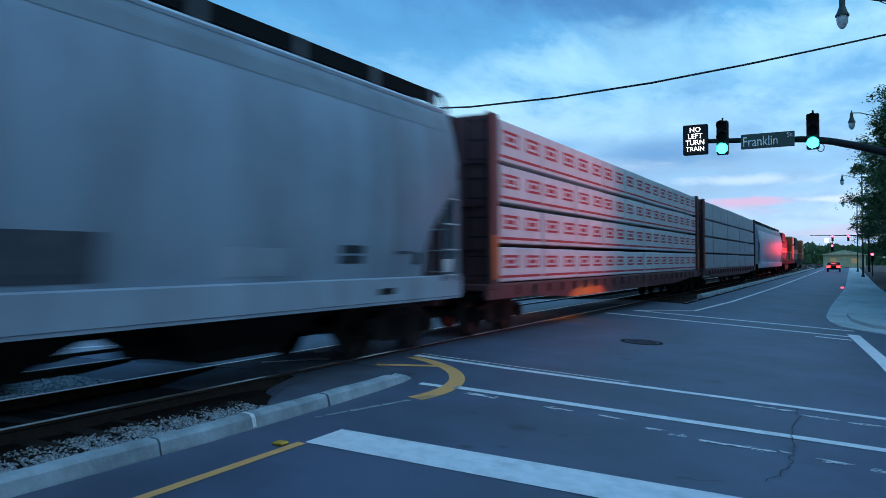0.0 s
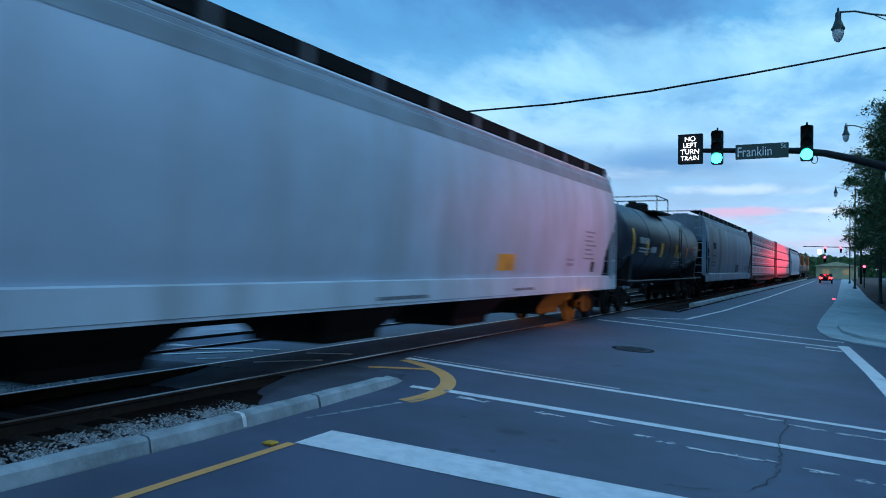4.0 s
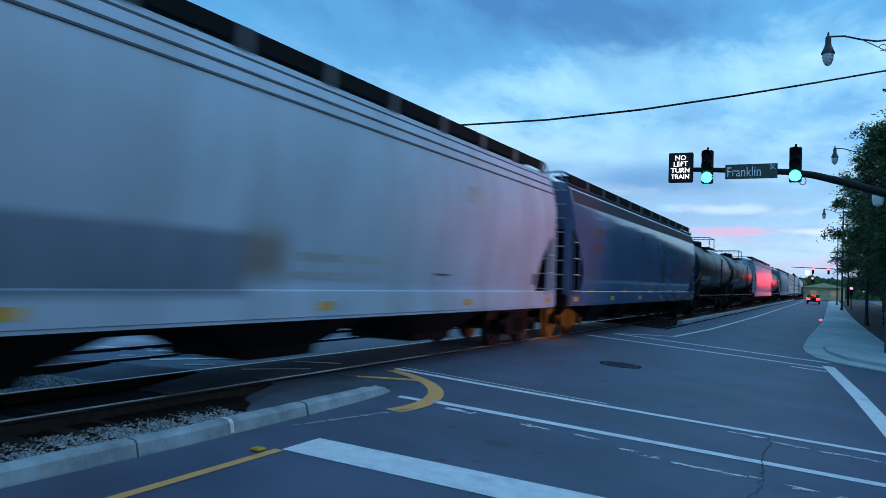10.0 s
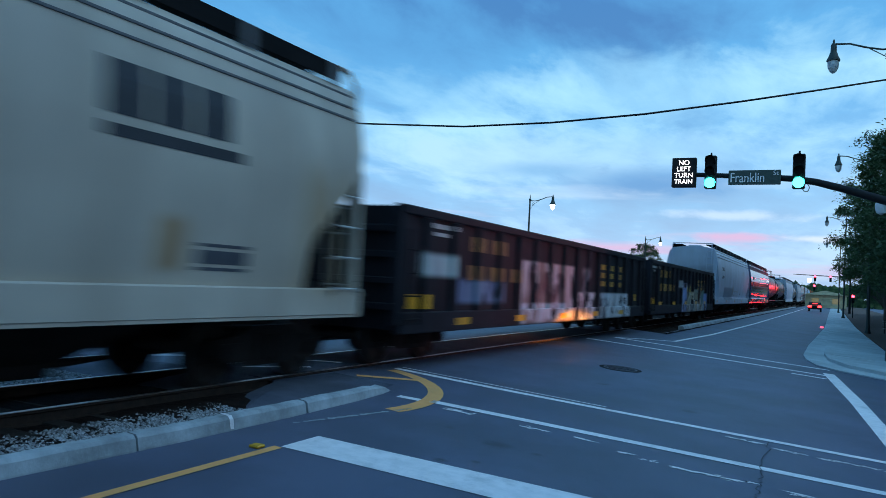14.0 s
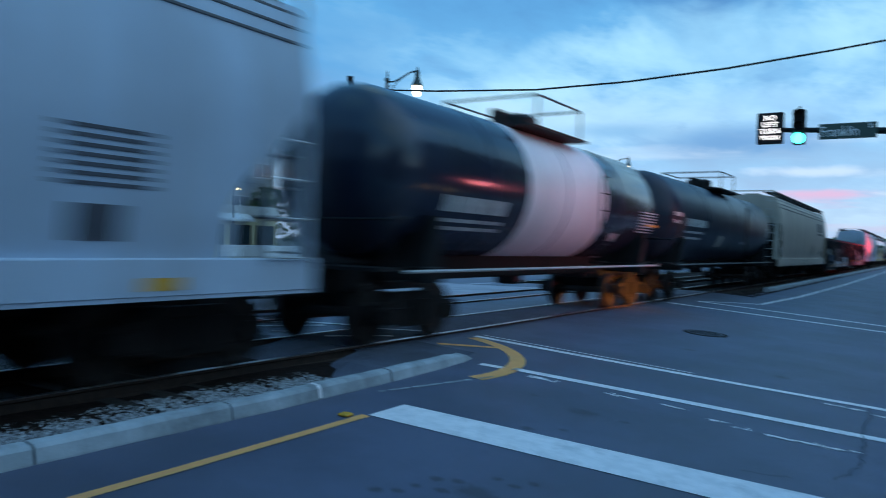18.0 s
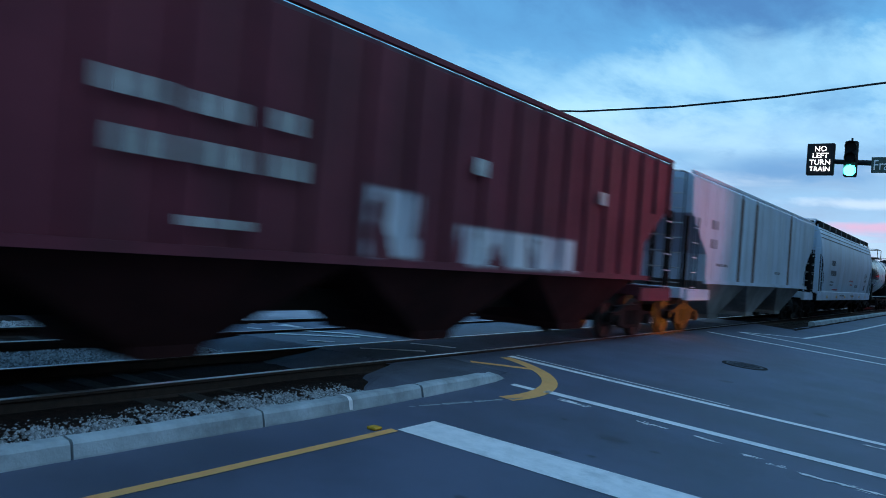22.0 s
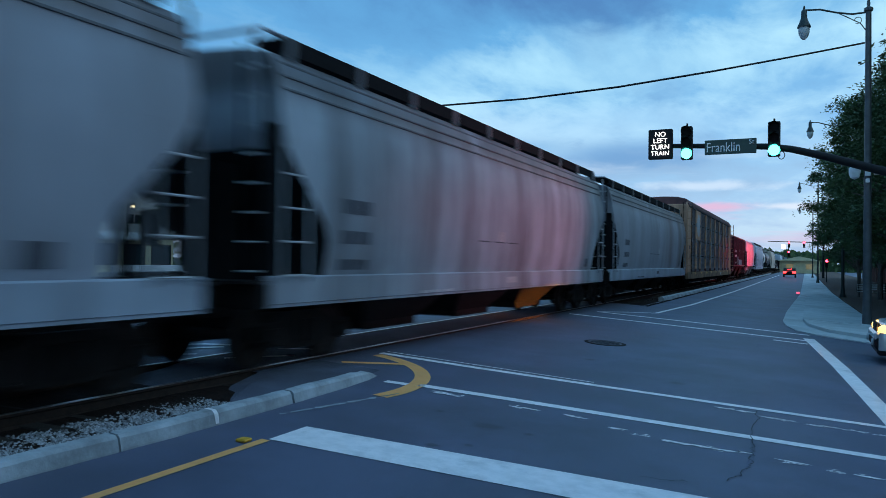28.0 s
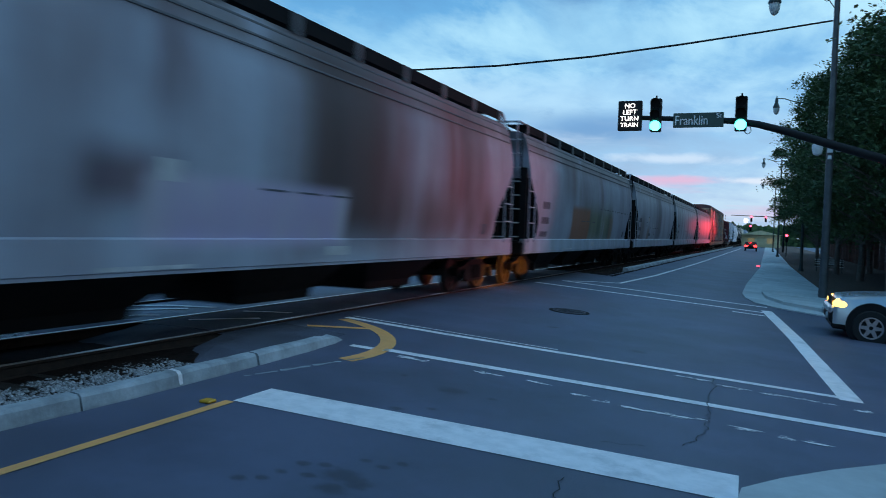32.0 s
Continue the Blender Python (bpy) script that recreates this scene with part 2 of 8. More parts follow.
# ---- materials ----
def paint_zone(nt, tc, col, y0, y1, z0, z1, ca, cb, scale, thr, edge=0.15, amt=1.0, flat=0.35):
    """Paint or stain within a stretch of the side: lengthwise y0 to y1, height z0 to z1, broken up by noise."""
    sep = nt.nodes.new("ShaderNodeSeparateXYZ")
    nt.links.new(tc.outputs["Object"], sep.inputs[0])
    mask = None
    for axis, a, b in (("Y", y0, y1), ("Z", z0, z1)):
        for f0, f1 in ((a - edge, a + edge), (b + edge, b - edge)):
            mr = nt.nodes.new("ShaderNodeMapRange")
            mr.interpolation_type = "SMOOTHSTEP"
            lo, hi = min(f0, f1), max(f0, f1)
            mr.inputs["From Min"].default_value, mr.inputs["From Max"].default_value = lo, hi
            if f0 > f1:
                mr.inputs["To Min"].default_value, mr.inputs["To Max"].default_value = 1.0, 0.0
            nt.links.new(sep.outputs[axis], mr.inputs["Value"])
            if mask is None:
                mask = mr.outputs[0]
            else:
                mu = nt.nodes.new("ShaderNodeMath"); mu.operation = "MULTIPLY"
                nt.links.new(mask, mu.inputs[0]); nt.links.new(mr.outputs[0], mu.inputs[1])
                mask = mu.outputs[0]
    mp = nt.nodes.new("ShaderNodeMapping")
    mp.inputs["Scale"].default_value = (1.0, 1.0, flat)
    mp.inputs["Location"].default_value = (0, y0 * 1.37, z0 * 2.1)
    nt.links.new(tc.outputs["Object"], mp.inputs[0])
    nz = node(nt, "ShaderNodeTexNoise", Scale=scale, Detail=4.0, Roughness=0.55, Distortion=0.4)
    nt.links.new(mp.outputs[0], nz.inputs["Vector"])
    rp = nt.nodes.new("ShaderNodeValToRGB")
    rp.color_ramp.elements[0].position, rp.color_ramp.elements[0].color = thr, (0, 0, 0, 1)
    rp.color_ramp.elements[1].position, rp.color_ramp.elements[1].color = min(0.99, thr + 0.5 * edge), (amt,) * 3 + (1,)
    nt.links.new(nz.outputs["Fac"], rp.inputs[0])
    mu = nt.nodes.new("ShaderNodeMath"); mu.operation = "MULTIPLY"
    nt.links.new(mask, mu.inputs[0]); nt.links.new(rp.outputs[0], mu.inputs[1])
    n2 = node(nt, "ShaderNodeTexNoise", Scale=scale * 0.8, Detail=2.0)
    nt.links.new(mp.outputs[0], n2.inputs["Vector"])
    r2 = nt.nodes.new("ShaderNodeValToRGB")
    r2.color_ramp.elements[0].position, r2.color_ramp.elements[0].color = 0.45, (*ca, 1)
    r2.color_ramp.elements[1].position, r2.color_ramp.elements[1].color = 0.55, (*cb, 1)
    nt.links.new(n2.outputs["Color"], r2.inputs[0])
    mx = nt.nodes.new("ShaderNodeMix"); mx.data_type = "RGBA"
    nt.links.new(mu.outputs[0], mx.inputs["Factor"])
    nt.links.new(col, mx.inputs["A"]); nt.links.new(r2.outputs[0], mx.inputs["B"])
    return mx.outputs["Result"]


def mat(name, c1, c2=None, scale=3.0, rough=0.6, metal=0.0, bump=0.0, bscale=60.0, streak=0.0, dirt=None, dirt_amt=0.0, emit=None, power=0.0, rvar=0.1, spec=0.5, zones=(), lo=0.42, hi=0.74):
    m = bpy.data.materials.new(name)
    m.use_nodes = True
    nt = m.node_tree
    b = nt.nodes["Principled BSDF"]
    b.inputs["Roughness"].default_value, b.inputs["Metallic"].default_value = rough, metal
    b.inputs["Specular IOR Level"].default_value = spec
    c2 = c2 or tuple(min(1, v * 0.8) for v in c1)
    tc = nt.nodes.new("ShaderNodeTexCoord")
    n1 = node(nt, "ShaderNodeTexNoise", Scale=scale, Detail=6.0, Roughness=0.62)
    nt.links.new(tc.outputs["Object"], n1.inputs["Vector"])
    r1 = nt.nodes.new("ShaderNodeValToRGB")
    r1.color_ramp.elements[0].position, r1.color_ramp.elements[0].color = 0.36, (*c2, 1)
    r1.color_ramp.elements[1].position, r1.color_ramp.elements[1].color = 0.62, (*c1, 1)
    nt.links.new(n1.outputs["Fac"], r1.inputs[0])
    col = r1.outputs[0]
    if dirt:
        mp = nt.nodes.new("ShaderNodeMapping")
        mp.inputs["Scale"].default_value = (1.0, 1.0, 0.10 if streak else 1.0)
        nt.links.new(tc.outputs["Object"], mp.inputs[0])
        n2 = node(nt, "ShaderNodeTexNoise", Scale=streak or scale * 0.35, Detail=7.0, Roughness=0.68)
        nt.links.new(mp.outputs[0], n2.inputs["Vector"])
        r2 = nt.nodes.new("ShaderNodeValToRGB")
        r2.color_ramp.elements[0].position, r2.color_ramp.elements[0].color = lo, (0, 0, 0, 1)
        r2.color_ramp.elements[1].position, r2.color_ramp.elements[1].color = hi, (dirt_amt,) * 3 + (1,)
        nt.links.new(n2.outputs["Fac"], r2.inputs[0])
        mx = nt.nodes.new("ShaderNodeMix"); mx.data_type = "RGBA"
        nt.links.new(r2.outputs[0], mx.inputs["Factor"])
        nt.links.new(col, mx.inputs["A"])
        mx.inputs["B"].default_value = (*dirt, 1)
        col = mx.outputs["Result"]
    for zone in zones:
        col = paint_zone(nt, tc, col, *zone)
    nt.links.new(col, b.inputs["Base Color"])
    n3 = node(nt, "ShaderNodeTexNoise", Scale=bscale, Detail=4.0, Roughness=0.6)
    nt.links.new(tc.outputs["Object"], n3.inputs["Vector"])
    mr = nt.nodes.new("ShaderNodeMapRange")
    mr.inputs["To Min"].default_value, mr.inputs["To Max"].default_value = max(0.02, rough - rvar), min(1, rough + rvar)
    nt.links.new(n3.outputs["Fac"], mr.inputs["Value"])
    nt.links.new(mr.outputs[0], b.inputs["Roughness"])
    if bump:
        bp = nt.nodes.new("ShaderNodeBump")
        bp.inputs["Strength"].default_value, bp.inputs["Distance"].default_value = bump, 0.02
        nt.links.new(n3.outputs["Fac"], bp.inputs["Height"])
        nt.links.new(bp.outputs[0], b.inputs["Normal"])
    if emit:
        b.inputs["Emission Color"].default_value = (*emit, 1)
        b.inputs["Emission Strength"].default_value = power
    return m


GRIME = (0.05, 0.042, 0.036)
RUST = (0.13, 0.06, 0.035)
M = {
    "asphalt": mat("asphalt", (0.106, 0.115, 0.173), (0.077, 0.084, 0.128), 0.8, 0.57, bump=0.2, bscale=160, dirt=(0.06, 0.062, 0.066), dirt_amt=0.7),
    "asphalt_old": mat("asphalt_old", (0.098, 0.104, 0.140), (0.066, 0.070, 0.096), 1.4, 0.9, bump=0.6, bscale=70, dirt=(0.04, 0.04, 0.04), dirt_amt=0.8),
    "palepave": mat("pale_worn_pavement", (0.44, 0.41, 0.45), (0.35, 0.33, 0.37), 0.9, 0.75, bump=0.4, bscale=90, dirt=(0.12, 0.11, 0.12), dirt_amt=0.6),
    "white_paint": mat("white_paint", (0.96, 0.88, 0.87), (0.82, 0.76, 0.75), 5, 0.7, bump=0.3, bscale=120, dirt=(0.25, 0.25, 0.25), dirt_amt=0.6, lo=0.52, hi=0.80),
    "yellow_paint": mat("yellow_paint", (1.0, 0.43, 0.13), (0.95, 0.39, 0.115), 5, 0.7, bump=0.3, bscale=120, dirt=(0.24, 0.18, 0.14), dirt_amt=0.3),
    "concrete": mat("concrete", (0.50, 0.53, 0.55), (0.39, 0.415, 0.43), 3, 0.85, bump=0.25, bscale=28, dirt=(0.10, 0.10, 0.10), dirt_amt=0.85),
    "sidewalk": mat("sidewalk", (0.62, 0.63, 0.62), (0.51, 0.52, 0.51), 1.2, 0.85, bump=0.3, bscale=80, dirt=(0.2, 0.2, 0.19), dirt_amt=0.5),
    "dirt": mat("dirt", (0.12, 0.10, 0.08), (0.06, 0.05, 0.04), 1.5, 0.95, bump=1.0, bscale=25),
    "iron": mat("worn_cast_iron", (0.075, 0.072, 0.085), (0.045, 0.044, 0.055), 9, 0.5, 0.5, bump=0.4, bscale=60),
    "mulch": mat("mulch", (0.14, 0.075, 0.05), (0.07, 0.04, 0.03), 6, 0.95, bump=1.0, bscale=40),
    "gravel": mat("gravel", (0.34, 0.32, 0.30), (0.14, 0.12, 0.11), 14, 0.9, bump=1.0, bscale=40, dirt=(0.07, 0.05, 0.04), dirt_amt=0.8),
    "bed": mat("oily_track_bed", (0.026, 0.014, 0.011), (0.011, 0.007, 0.006), 9, 0.95, bump=1.0, bscale=40, spec=0.1),
    "eave": mat("eave_line", (0.13, 0.13, 0.14), (0.09, 0.09, 0.10), 3, 0.6),
    # near black for black parts; on hopper end slopes it stands in for shade
    "shade": mat("black_parts_and_end_shade", (0.014, 0.013, 0.014), (0.009, 0.009, 0.010), 3, 0.85, spec=0.08),
    "rail": mat("rail_steel", (0.05, 0.026, 0.018), (0.03, 0.017, 0.012), 10, 0.8, 0.2, bump=0.2),
    "railtop": mat("rail_running_surface", (0.55, 0.55, 0.56), (0.42, 0.42, 0.43), 20, 0.3, 1.0),
    "tie": mat("tie_wood", (0.03, 0.02, 0.016), (0.016, 0.011, 0.009), 8, 0.95, bump=1, bscale=30),
    "black": mat("black_metal", (0.012, 0.012, 0.014), (0.008, 0.008, 0.009), 4, 0.6, bump=0.1, spec=0.25),
    "dark": mat("dark_undergear", (0.014, 0.0115, 0.011), (0.007, 0.006, 0.006), 5, 0.8, bump=0.5, bscale=25, dirt=(0.034, 0.022, 0.018), dirt_amt=0.5, spec=0.2),
    "wheel": mat("wheel_steel", (0.024, 0.017, 0.015), (0.013, 0.010, 0.009), 8, 0.7, 0.2),
    "pole": mat("galvanised_pole", (0.11, 0.115, 0.12), (0.08, 0.083, 0.088), 5, 0.5, 0.3),
    "polegreen": mat("dark_green_pole", (0.03, 0.045, 0.04), None, 5, 0.45),
    "white": mat("white_enamel", (0.8, 0.8, 0.8), None, 4, 0.5),
    "yellow": mat("yellow_reflective", (0.92, 0.44, 0.02), (0.8, 0.38, 0.02), 5, 0.45, dirt=GRIME, dirt_amt=0.6),
    "mark": mat("dark_lettering", (0.06, 0.065, 0.08), (0.10, 0.10, 0.12), 5, 0.6),
    "inkblack": mat("black_lettering", (0.016, 0.018, 0.026), (0.03, 0.032, 0.04), 5, 0.6),
    "markwhite": mat("white_lettering", (0.62, 0.62, 0.62), (0.45, 0.45, 0.45), 5, 0.6, dirt=GRIME, dirt_amt=0.5),
    "markyellow": mat("yellow_lettering", (0.70, 0.36, 0.05), (0.45, 0.23, 0.04), 5, 0.6, dirt=GRIME, dirt_amt=0.6),
    "markgold": mat("faded_gold_lettering", (0.34, 0.20, 0.05), (0.20, 0.12, 0.05), 5, 0.6, dirt=GRIME, dirt_amt=0.6),
    "placard": mat("pale_yellow_placard", (0.50, 0.48, 0.26), (0.40, 0.38, 0.22), 5, 0.5),
    "markred": mat("red_print", (0.55, 0.03, 0.04), (0.45, 0.03, 0.04), 5, 0.6),
    "hop_grey": mat("grey_hopper_paint", (0.42, 0.45, 0.50), (0.33, 0.355, 0.40), 0.5, 0.45, streak=1.0, dirt=(0.09, 0.07, 0.065), dirt_amt=0.95, bump=0.04, bscale=6, zones=((-19.0, -0.5, 3.86, 4.6, (0.085, 0.07, 0.068), (0.15, 0.115, 0.105), 0.6, 0.30, 0.25, 0.8, 0.5),)),
    "hop_white": mat("white_hopper_paint", (0.53, 0.62, 0.74), (0.45, 0.53, 0.64), 0.6, 0.42, streak=1.0, dirt=(0.28, 0.25, 0.22), dirt_amt=0.5, bump=0.04, bscale=6),
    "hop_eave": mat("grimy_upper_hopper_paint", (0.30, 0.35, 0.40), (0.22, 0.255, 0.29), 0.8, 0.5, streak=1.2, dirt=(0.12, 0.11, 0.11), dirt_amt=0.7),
    "hop_sillwhite": mat("pale_sill_paint", (0.66, 0.75, 0.84), (0.56, 0.64, 0.72), 0.8, 0.45, streak=1.2, dirt=(0.25, 0.24, 0.24), dirt_amt=0.6, bump=0.04, bscale=6),
    "markgrey": mat("faded_grey_lettering", (0.20, 0.225, 0.27), (0.27, 0.30, 0.35), 5, 0.6),
    "hop_sill": mat("pale_blue_grey_sill_paint", (0.44, 0.50, 0.58), (0.34, 0.39, 0.46), 0.8, 0.45, streak=1.2, dirt=(0.16, 0.15, 0.15), dirt_amt=0.7, bump=0.04, bscale=6),
    "hop_blue": mat("blue_grey_hopper_paint", (0.105, 0.18, 0.34), (0.08, 0.14, 0.27), 0.5, 0.075, rvar=0.03, streak=0.8, dirt=(0.13, 0.12, 0.12), dirt_amt=0.4, bump=0.05, bscale=4),
    "hop_tan": mat("tan_hopper_paint", (0.52, 0.45, 0.34), (0.42, 0.36, 0.28), 0.6, 0.5, streak=1.0, dirt=(0.20, 0.15, 0.11), dirt_amt=0.6, bump=0.04, bscale=6),
    "maroon": mat("maroon_paint", (0.16, 0.045, 0.045), (0.11, 0.03, 0.033), 0.6, 0.55, streak=1.2, dirt=GRIME, dirt_amt=0.7, bump=0.05, bscale=6),
    "slopebrown": mat("grimy_brown_slope", (0.36, 0.33, 0.32), (0.22, 0.20, 0.19), 0.8, 0.75, bump=0.1, bscale=8, dirt=(0.03, 0.025, 0.022), dirt_amt=0.8),
    # sloping bottoms, darker than the maroon sides above them
    "slopedark": mat("dark_maroon_slope", (0.045, 0.014, 0.014), (0.024, 0.009, 0.009), 1.2, 0.8, spec=0.08, bump=0.1, bscale=8),
    "eavemaroon": mat("maroon_eave", (0.060, 0.040, 0.058), (0.045, 0.032, 0.046), 1.0, 0.6, spec=0.15),
    "ribrust": mat("brown_rib", (0.16, 0.09, 0.075), (0.11, 0.06, 0.05), 2, 0.7),
    "tank": mat("black_tank_paint", (0.026, 0.034, 0.059), (0.017, 0.023, 0.042), 0.6, 0.36, spec=0.30, streak=0.8, dirt=(0.05, 0.045, 0.042), dirt_amt=0.6, bump=0.04, bscale=4),
    "tankgloss": mat("glossy_black_tank_paint", (0.026, 0.034, 0.059), (0.017, 0.023, 0.042), 0.6, 0.16, rvar=0.05, spec=0.50, streak=0.8, dirt=(0.05, 0.045, 0.042), dirt_amt=0.6, bump=0.04, bscale=4),
    "tankwhite": mat("white_tank_band", (0.94, 0.90, 0.90), (0.88, 0.84, 0.84), 0.8, 0.4, streak=0.9, dirt=(0.3, 0.25, 0.22), dirt_amt=0.3),
    "racksill": mat("grimy_tan_sill", (0.46, 0.28, 0.17), (0.22, 0.135, 0.09), 1.0, 0.7, streak=0.9, dirt=(0.055, 0.04, 0.035), dirt_amt=0.9, spec=0.15),
    "gusset": mat("galvanised_gusset", (0.40, 0.36, 0.36), (0.30, 0.27, 0.27), 3.0, 0.5, 0.2, dirt=(0.10, 0.085, 0.08), dirt_amt=0.5),
    "rackpanel": mat("galvanised_rack_panel", (0.285, 0.285, 0.34), (0.178, 0.175, 0.205), 1.2, 0.45, 0.4, streak=0.9, dirt=(0.05, 0.042, 0.042), dirt_amt=0.9),
    "rackpost": mat("tan_rack_paint", (0.80, 0.42, 0.26), (0.64, 0.32, 0.20), 1.2, 0.6, streak=1.2, dirt=(0.10, 0.07, 0.05), dirt_amt=0.8),
    "rackroof": mat("rusty_rack_roof", (0.21, 0.095, 0.092), (0.12, 0.068, 0.07), 1.5, 0.8, spec=0.1, streak=1.0, dirt=(0.05, 0.04, 0.04), dirt_amt=0.6),
    "wrap": mat("white_lumber_wrap", (0.72, 0.70, 0.71), (0.62, 0.60, 0.62), 2, 0.5, bump=0.3, bscale=9),
    "wrapgrey": mat("grey_lumber_wrap", (0.50, 0.52, 0.56), (0.40, 0.42, 0.46), 2, 0.5, bump=0.3, bscale=9),
    "orange": mat("orange_loco_paint", (0.50, 0.12, 0.02), (0.4, 0.09, 0.02), 2, 0.5),
    "brick": mat("dark_brick_wall", (0.24, 0.115, 0.085), (0.15, 0.075, 0.06), 3, 0.9, bump=0.6, bscale=30),
    "tanwall": mat("cream_wall", (0.62, 0.55, 0.34), (0.50, 0.44, 0.28), 1, 0.9),
    "stucco": mat("pale_stucco", (0.42, 0.40, 0.37), (0.34, 0.32, 0.30), 1, 0.9),
    "glass": mat("dark_window_glass", (0.03, 0.05, 0.06), None, 1, 0.06, spec=0.8),
    # dim emission in place of warm lamp light on the street-end wall
    "wallglow": mat("warm_wall_glow", (0.3, 0.25, 0.15), None, 1, 0.3, emit=(1.0, 0.78, 0.34), power=0.14),
    "leaf": mat("leaf_green", (0.110, 0.175, 0.070), (0.048, 0.090, 0.038), 0.7, 0.65, spec=0.25),
    "bark": mat("bark", (0.20, 0.155, 0.13), (0.12, 0.095, 0.08), 9, 0.95, bump=1, bscale=20),
    "silver": mat("silver_car_paint", (0.55, 0.57, 0.60), (0.52, 0.54, 0.57), 2, 0.22, 0.6),
    "rubber": mat("tyre_rubber", (0.02, 0.02, 0.02), None, 6, 0.85),
    "alloy": mat("alloy_rim", (0.6, 0.6, 0.62), None, 6, 0.3, 0.9),
    "darkglass": mat("car_glass", (0.02, 0.025, 0.03), None, 2, 0.05, spec=0.8),
    "lampglass": mat("lamp_globe_off", (0.55, 0.58, 0.58), None, 3, 0.25),
    "lamplit": mat("lamp_globe_lit", (0.9, 0.85, 0.7), None, 3, 0.3, emit=(1.0, 0.80, 0.42), power=5.0),
    "green_lens": mat("green_signal_lens", (0.1, 0.8, 0.6), None, 3, 0.3, emit=(0.04, 1.0, 0.78), power=8.0),
    "red_lens": mat("red_signal_lens", (0.8, 0.05, 0.02), None, 3, 0.3, emit=(1.0, 0.02, 0.012), power=3.0),
    "far_red": mat("bright_red_signal_lens", (0.8, 0.05, 0.04), None, 3, 0.3, emit=(1.0, 0.035, 0.07), power=16.0),
    "off_lens": mat("unlit_lens", (0.010, 0.008, 0.008), None, 3, 0.5, spec=0.1),
    "led": mat("white_led", (0.9, 0.9, 0.9), None, 3, 0.4, emit=(1.0, 0.95, 0.92), power=2.2),
    "signgreen": mat("green_street_sign", (0.02, 0.06, 0.05), (0.018, 0.052, 0.045), 4, 0.4),
    "signwhite": mat("sign_lettering", (0.92, 0.94, 0.94), None, 4, 0.4),
    "headlamp": mat("amber_headlamp", (0.9, 0.7, 0.3), None, 4, 0.2, emit=(1.0, 0.60, 0.14), power=3.2),
    "headwhite": mat("white_headlamp", (0.9, 0.85, 0.7), None, 4, 0.2, emit=(1.0, 0.62, 0.22), power=32.0),
    "tail": mat("red_tail_lamp", (0.8, 0.05, 0.02), None, 4, 0.2, emit=(1.0, 0.018, 0.02), power=14.0),
    "pinkglow": mat("glowing_red_marker", (0.8, 0.1, 0.15), None, 4, 0.3, emit=(1.0, 0.12, 0.22), power=1.6),
}


def oil_spots(m, spots):
    """Soft, ragged dark spots at (x, y, radius) on the road."""
    nt = m.node_tree
    b = nt.nodes["Principled BSDF"]
    col = b.inputs["Base Color"].links[0].from_socket
    tc = nt.nodes.new("ShaderNodeTexCoord")
    flat = nt.nodes.new("ShaderNodeVectorMath"); flat.operation = "MULTIPLY"; flat.inputs[1].default_value = (0.85, 1.0, 0.0)
    nt.links.new(tc.outputs["Object"], flat.inputs[0])
    wob = node(nt, "ShaderNodeTexNoise", Scale=9.0, Detail=5.0, Roughness=0.7)
    nt.links.new(flat.outputs[0], wob.inputs["Vector"])
    total = None
    for x, y, r in spots:
        d = nt.nodes.new("ShaderNodeVectorMath"); d.operation = "DISTANCE"; d.inputs[1].default_value = (x * 0.85, y, 0.0)
        nt.links.new(flat.outputs[0], d.inputs[0])
        k = nt.nodes.new("ShaderNodeMath"); k.operation = "DIVIDE"; k.inputs[1].default_value = r
        nt.links.new(d.outputs["Value"], k.inputs[0])
        if total is None:
            total = k.outputs[0]
        else:
            lo = nt.nodes.new("ShaderNodeMath"); lo.operation = "MINIMUM"
            nt.links.new(total, lo.inputs[0]); nt.links.new(k.outputs[0], lo.inputs[1])
            total = lo.outputs[0]
    sh = nt.nodes.new("ShaderNodeMath"); sh.operation = "MULTIPLY_ADD"; sh.inputs[1].default_value = 1.9
    nt.links.new(wob.outputs["Fac"], sh.inputs[0]); nt.links.new(total, sh.inputs[2])
    mr = nt.nodes.new("ShaderNodeMapRange"); mr.interpolation_type = "SMOOTHSTEP"
    for key, v in (("From Min", 1.3), ("From Max", 2.3), ("To Min", 0.72), ("To Max", 0.0)):
        mr.inputs[key].default_value = v
    nt.links.new(sh.outputs[0], mr.inputs["Value"])
    mx = nt.nodes.new("ShaderNodeMix"); mx.data_type = "RGBA"
    nt.links.new(mr.outputs[0], mx.inputs["Factor"])
    nt.links.new(col, mx.inputs["A"])
    mx.inputs["B"].default_value = (0.035, 0.033, 0.042, 1)
    nt.links.new(mx.outputs["Result"], b.inputs["Base Color"])


oil_spots(M["asphalt"], ((5.05, 4.94, 0.15), (5.11, 4.68, 0.11), (5.22, 4.86, 0.10), (4.81, 5.06, 0.06), (4.67, 4.98, 0.06), (4.84, 4.8, 0.06), (4.63, 4.74, 0.05), (4.47, 4.45, 0.06), (4.59, 4.55, 0.05), (5.2, 5.3, 0.05), (5.29, 5.46, 0.05), (4.64, 8.02, 0.16), (4.79, 7.14, 0.05), (5.02, 5.35, 0.05), (4.5, 6.9, 0.07), (5.15, 8.0, 0.06), (6.2, 4.9, 0.05), (3.9, 8.3, 0.05), (6.0, 12.9, 0.12), (4.2, 14.2, 0.1)))

for key in M:
    if key.startswith("hop_") and key != "hop_blue":
        M[key].node_tree.nodes["Principled BSDF"].inputs["Specular IOR Level"].default_value = 0.22


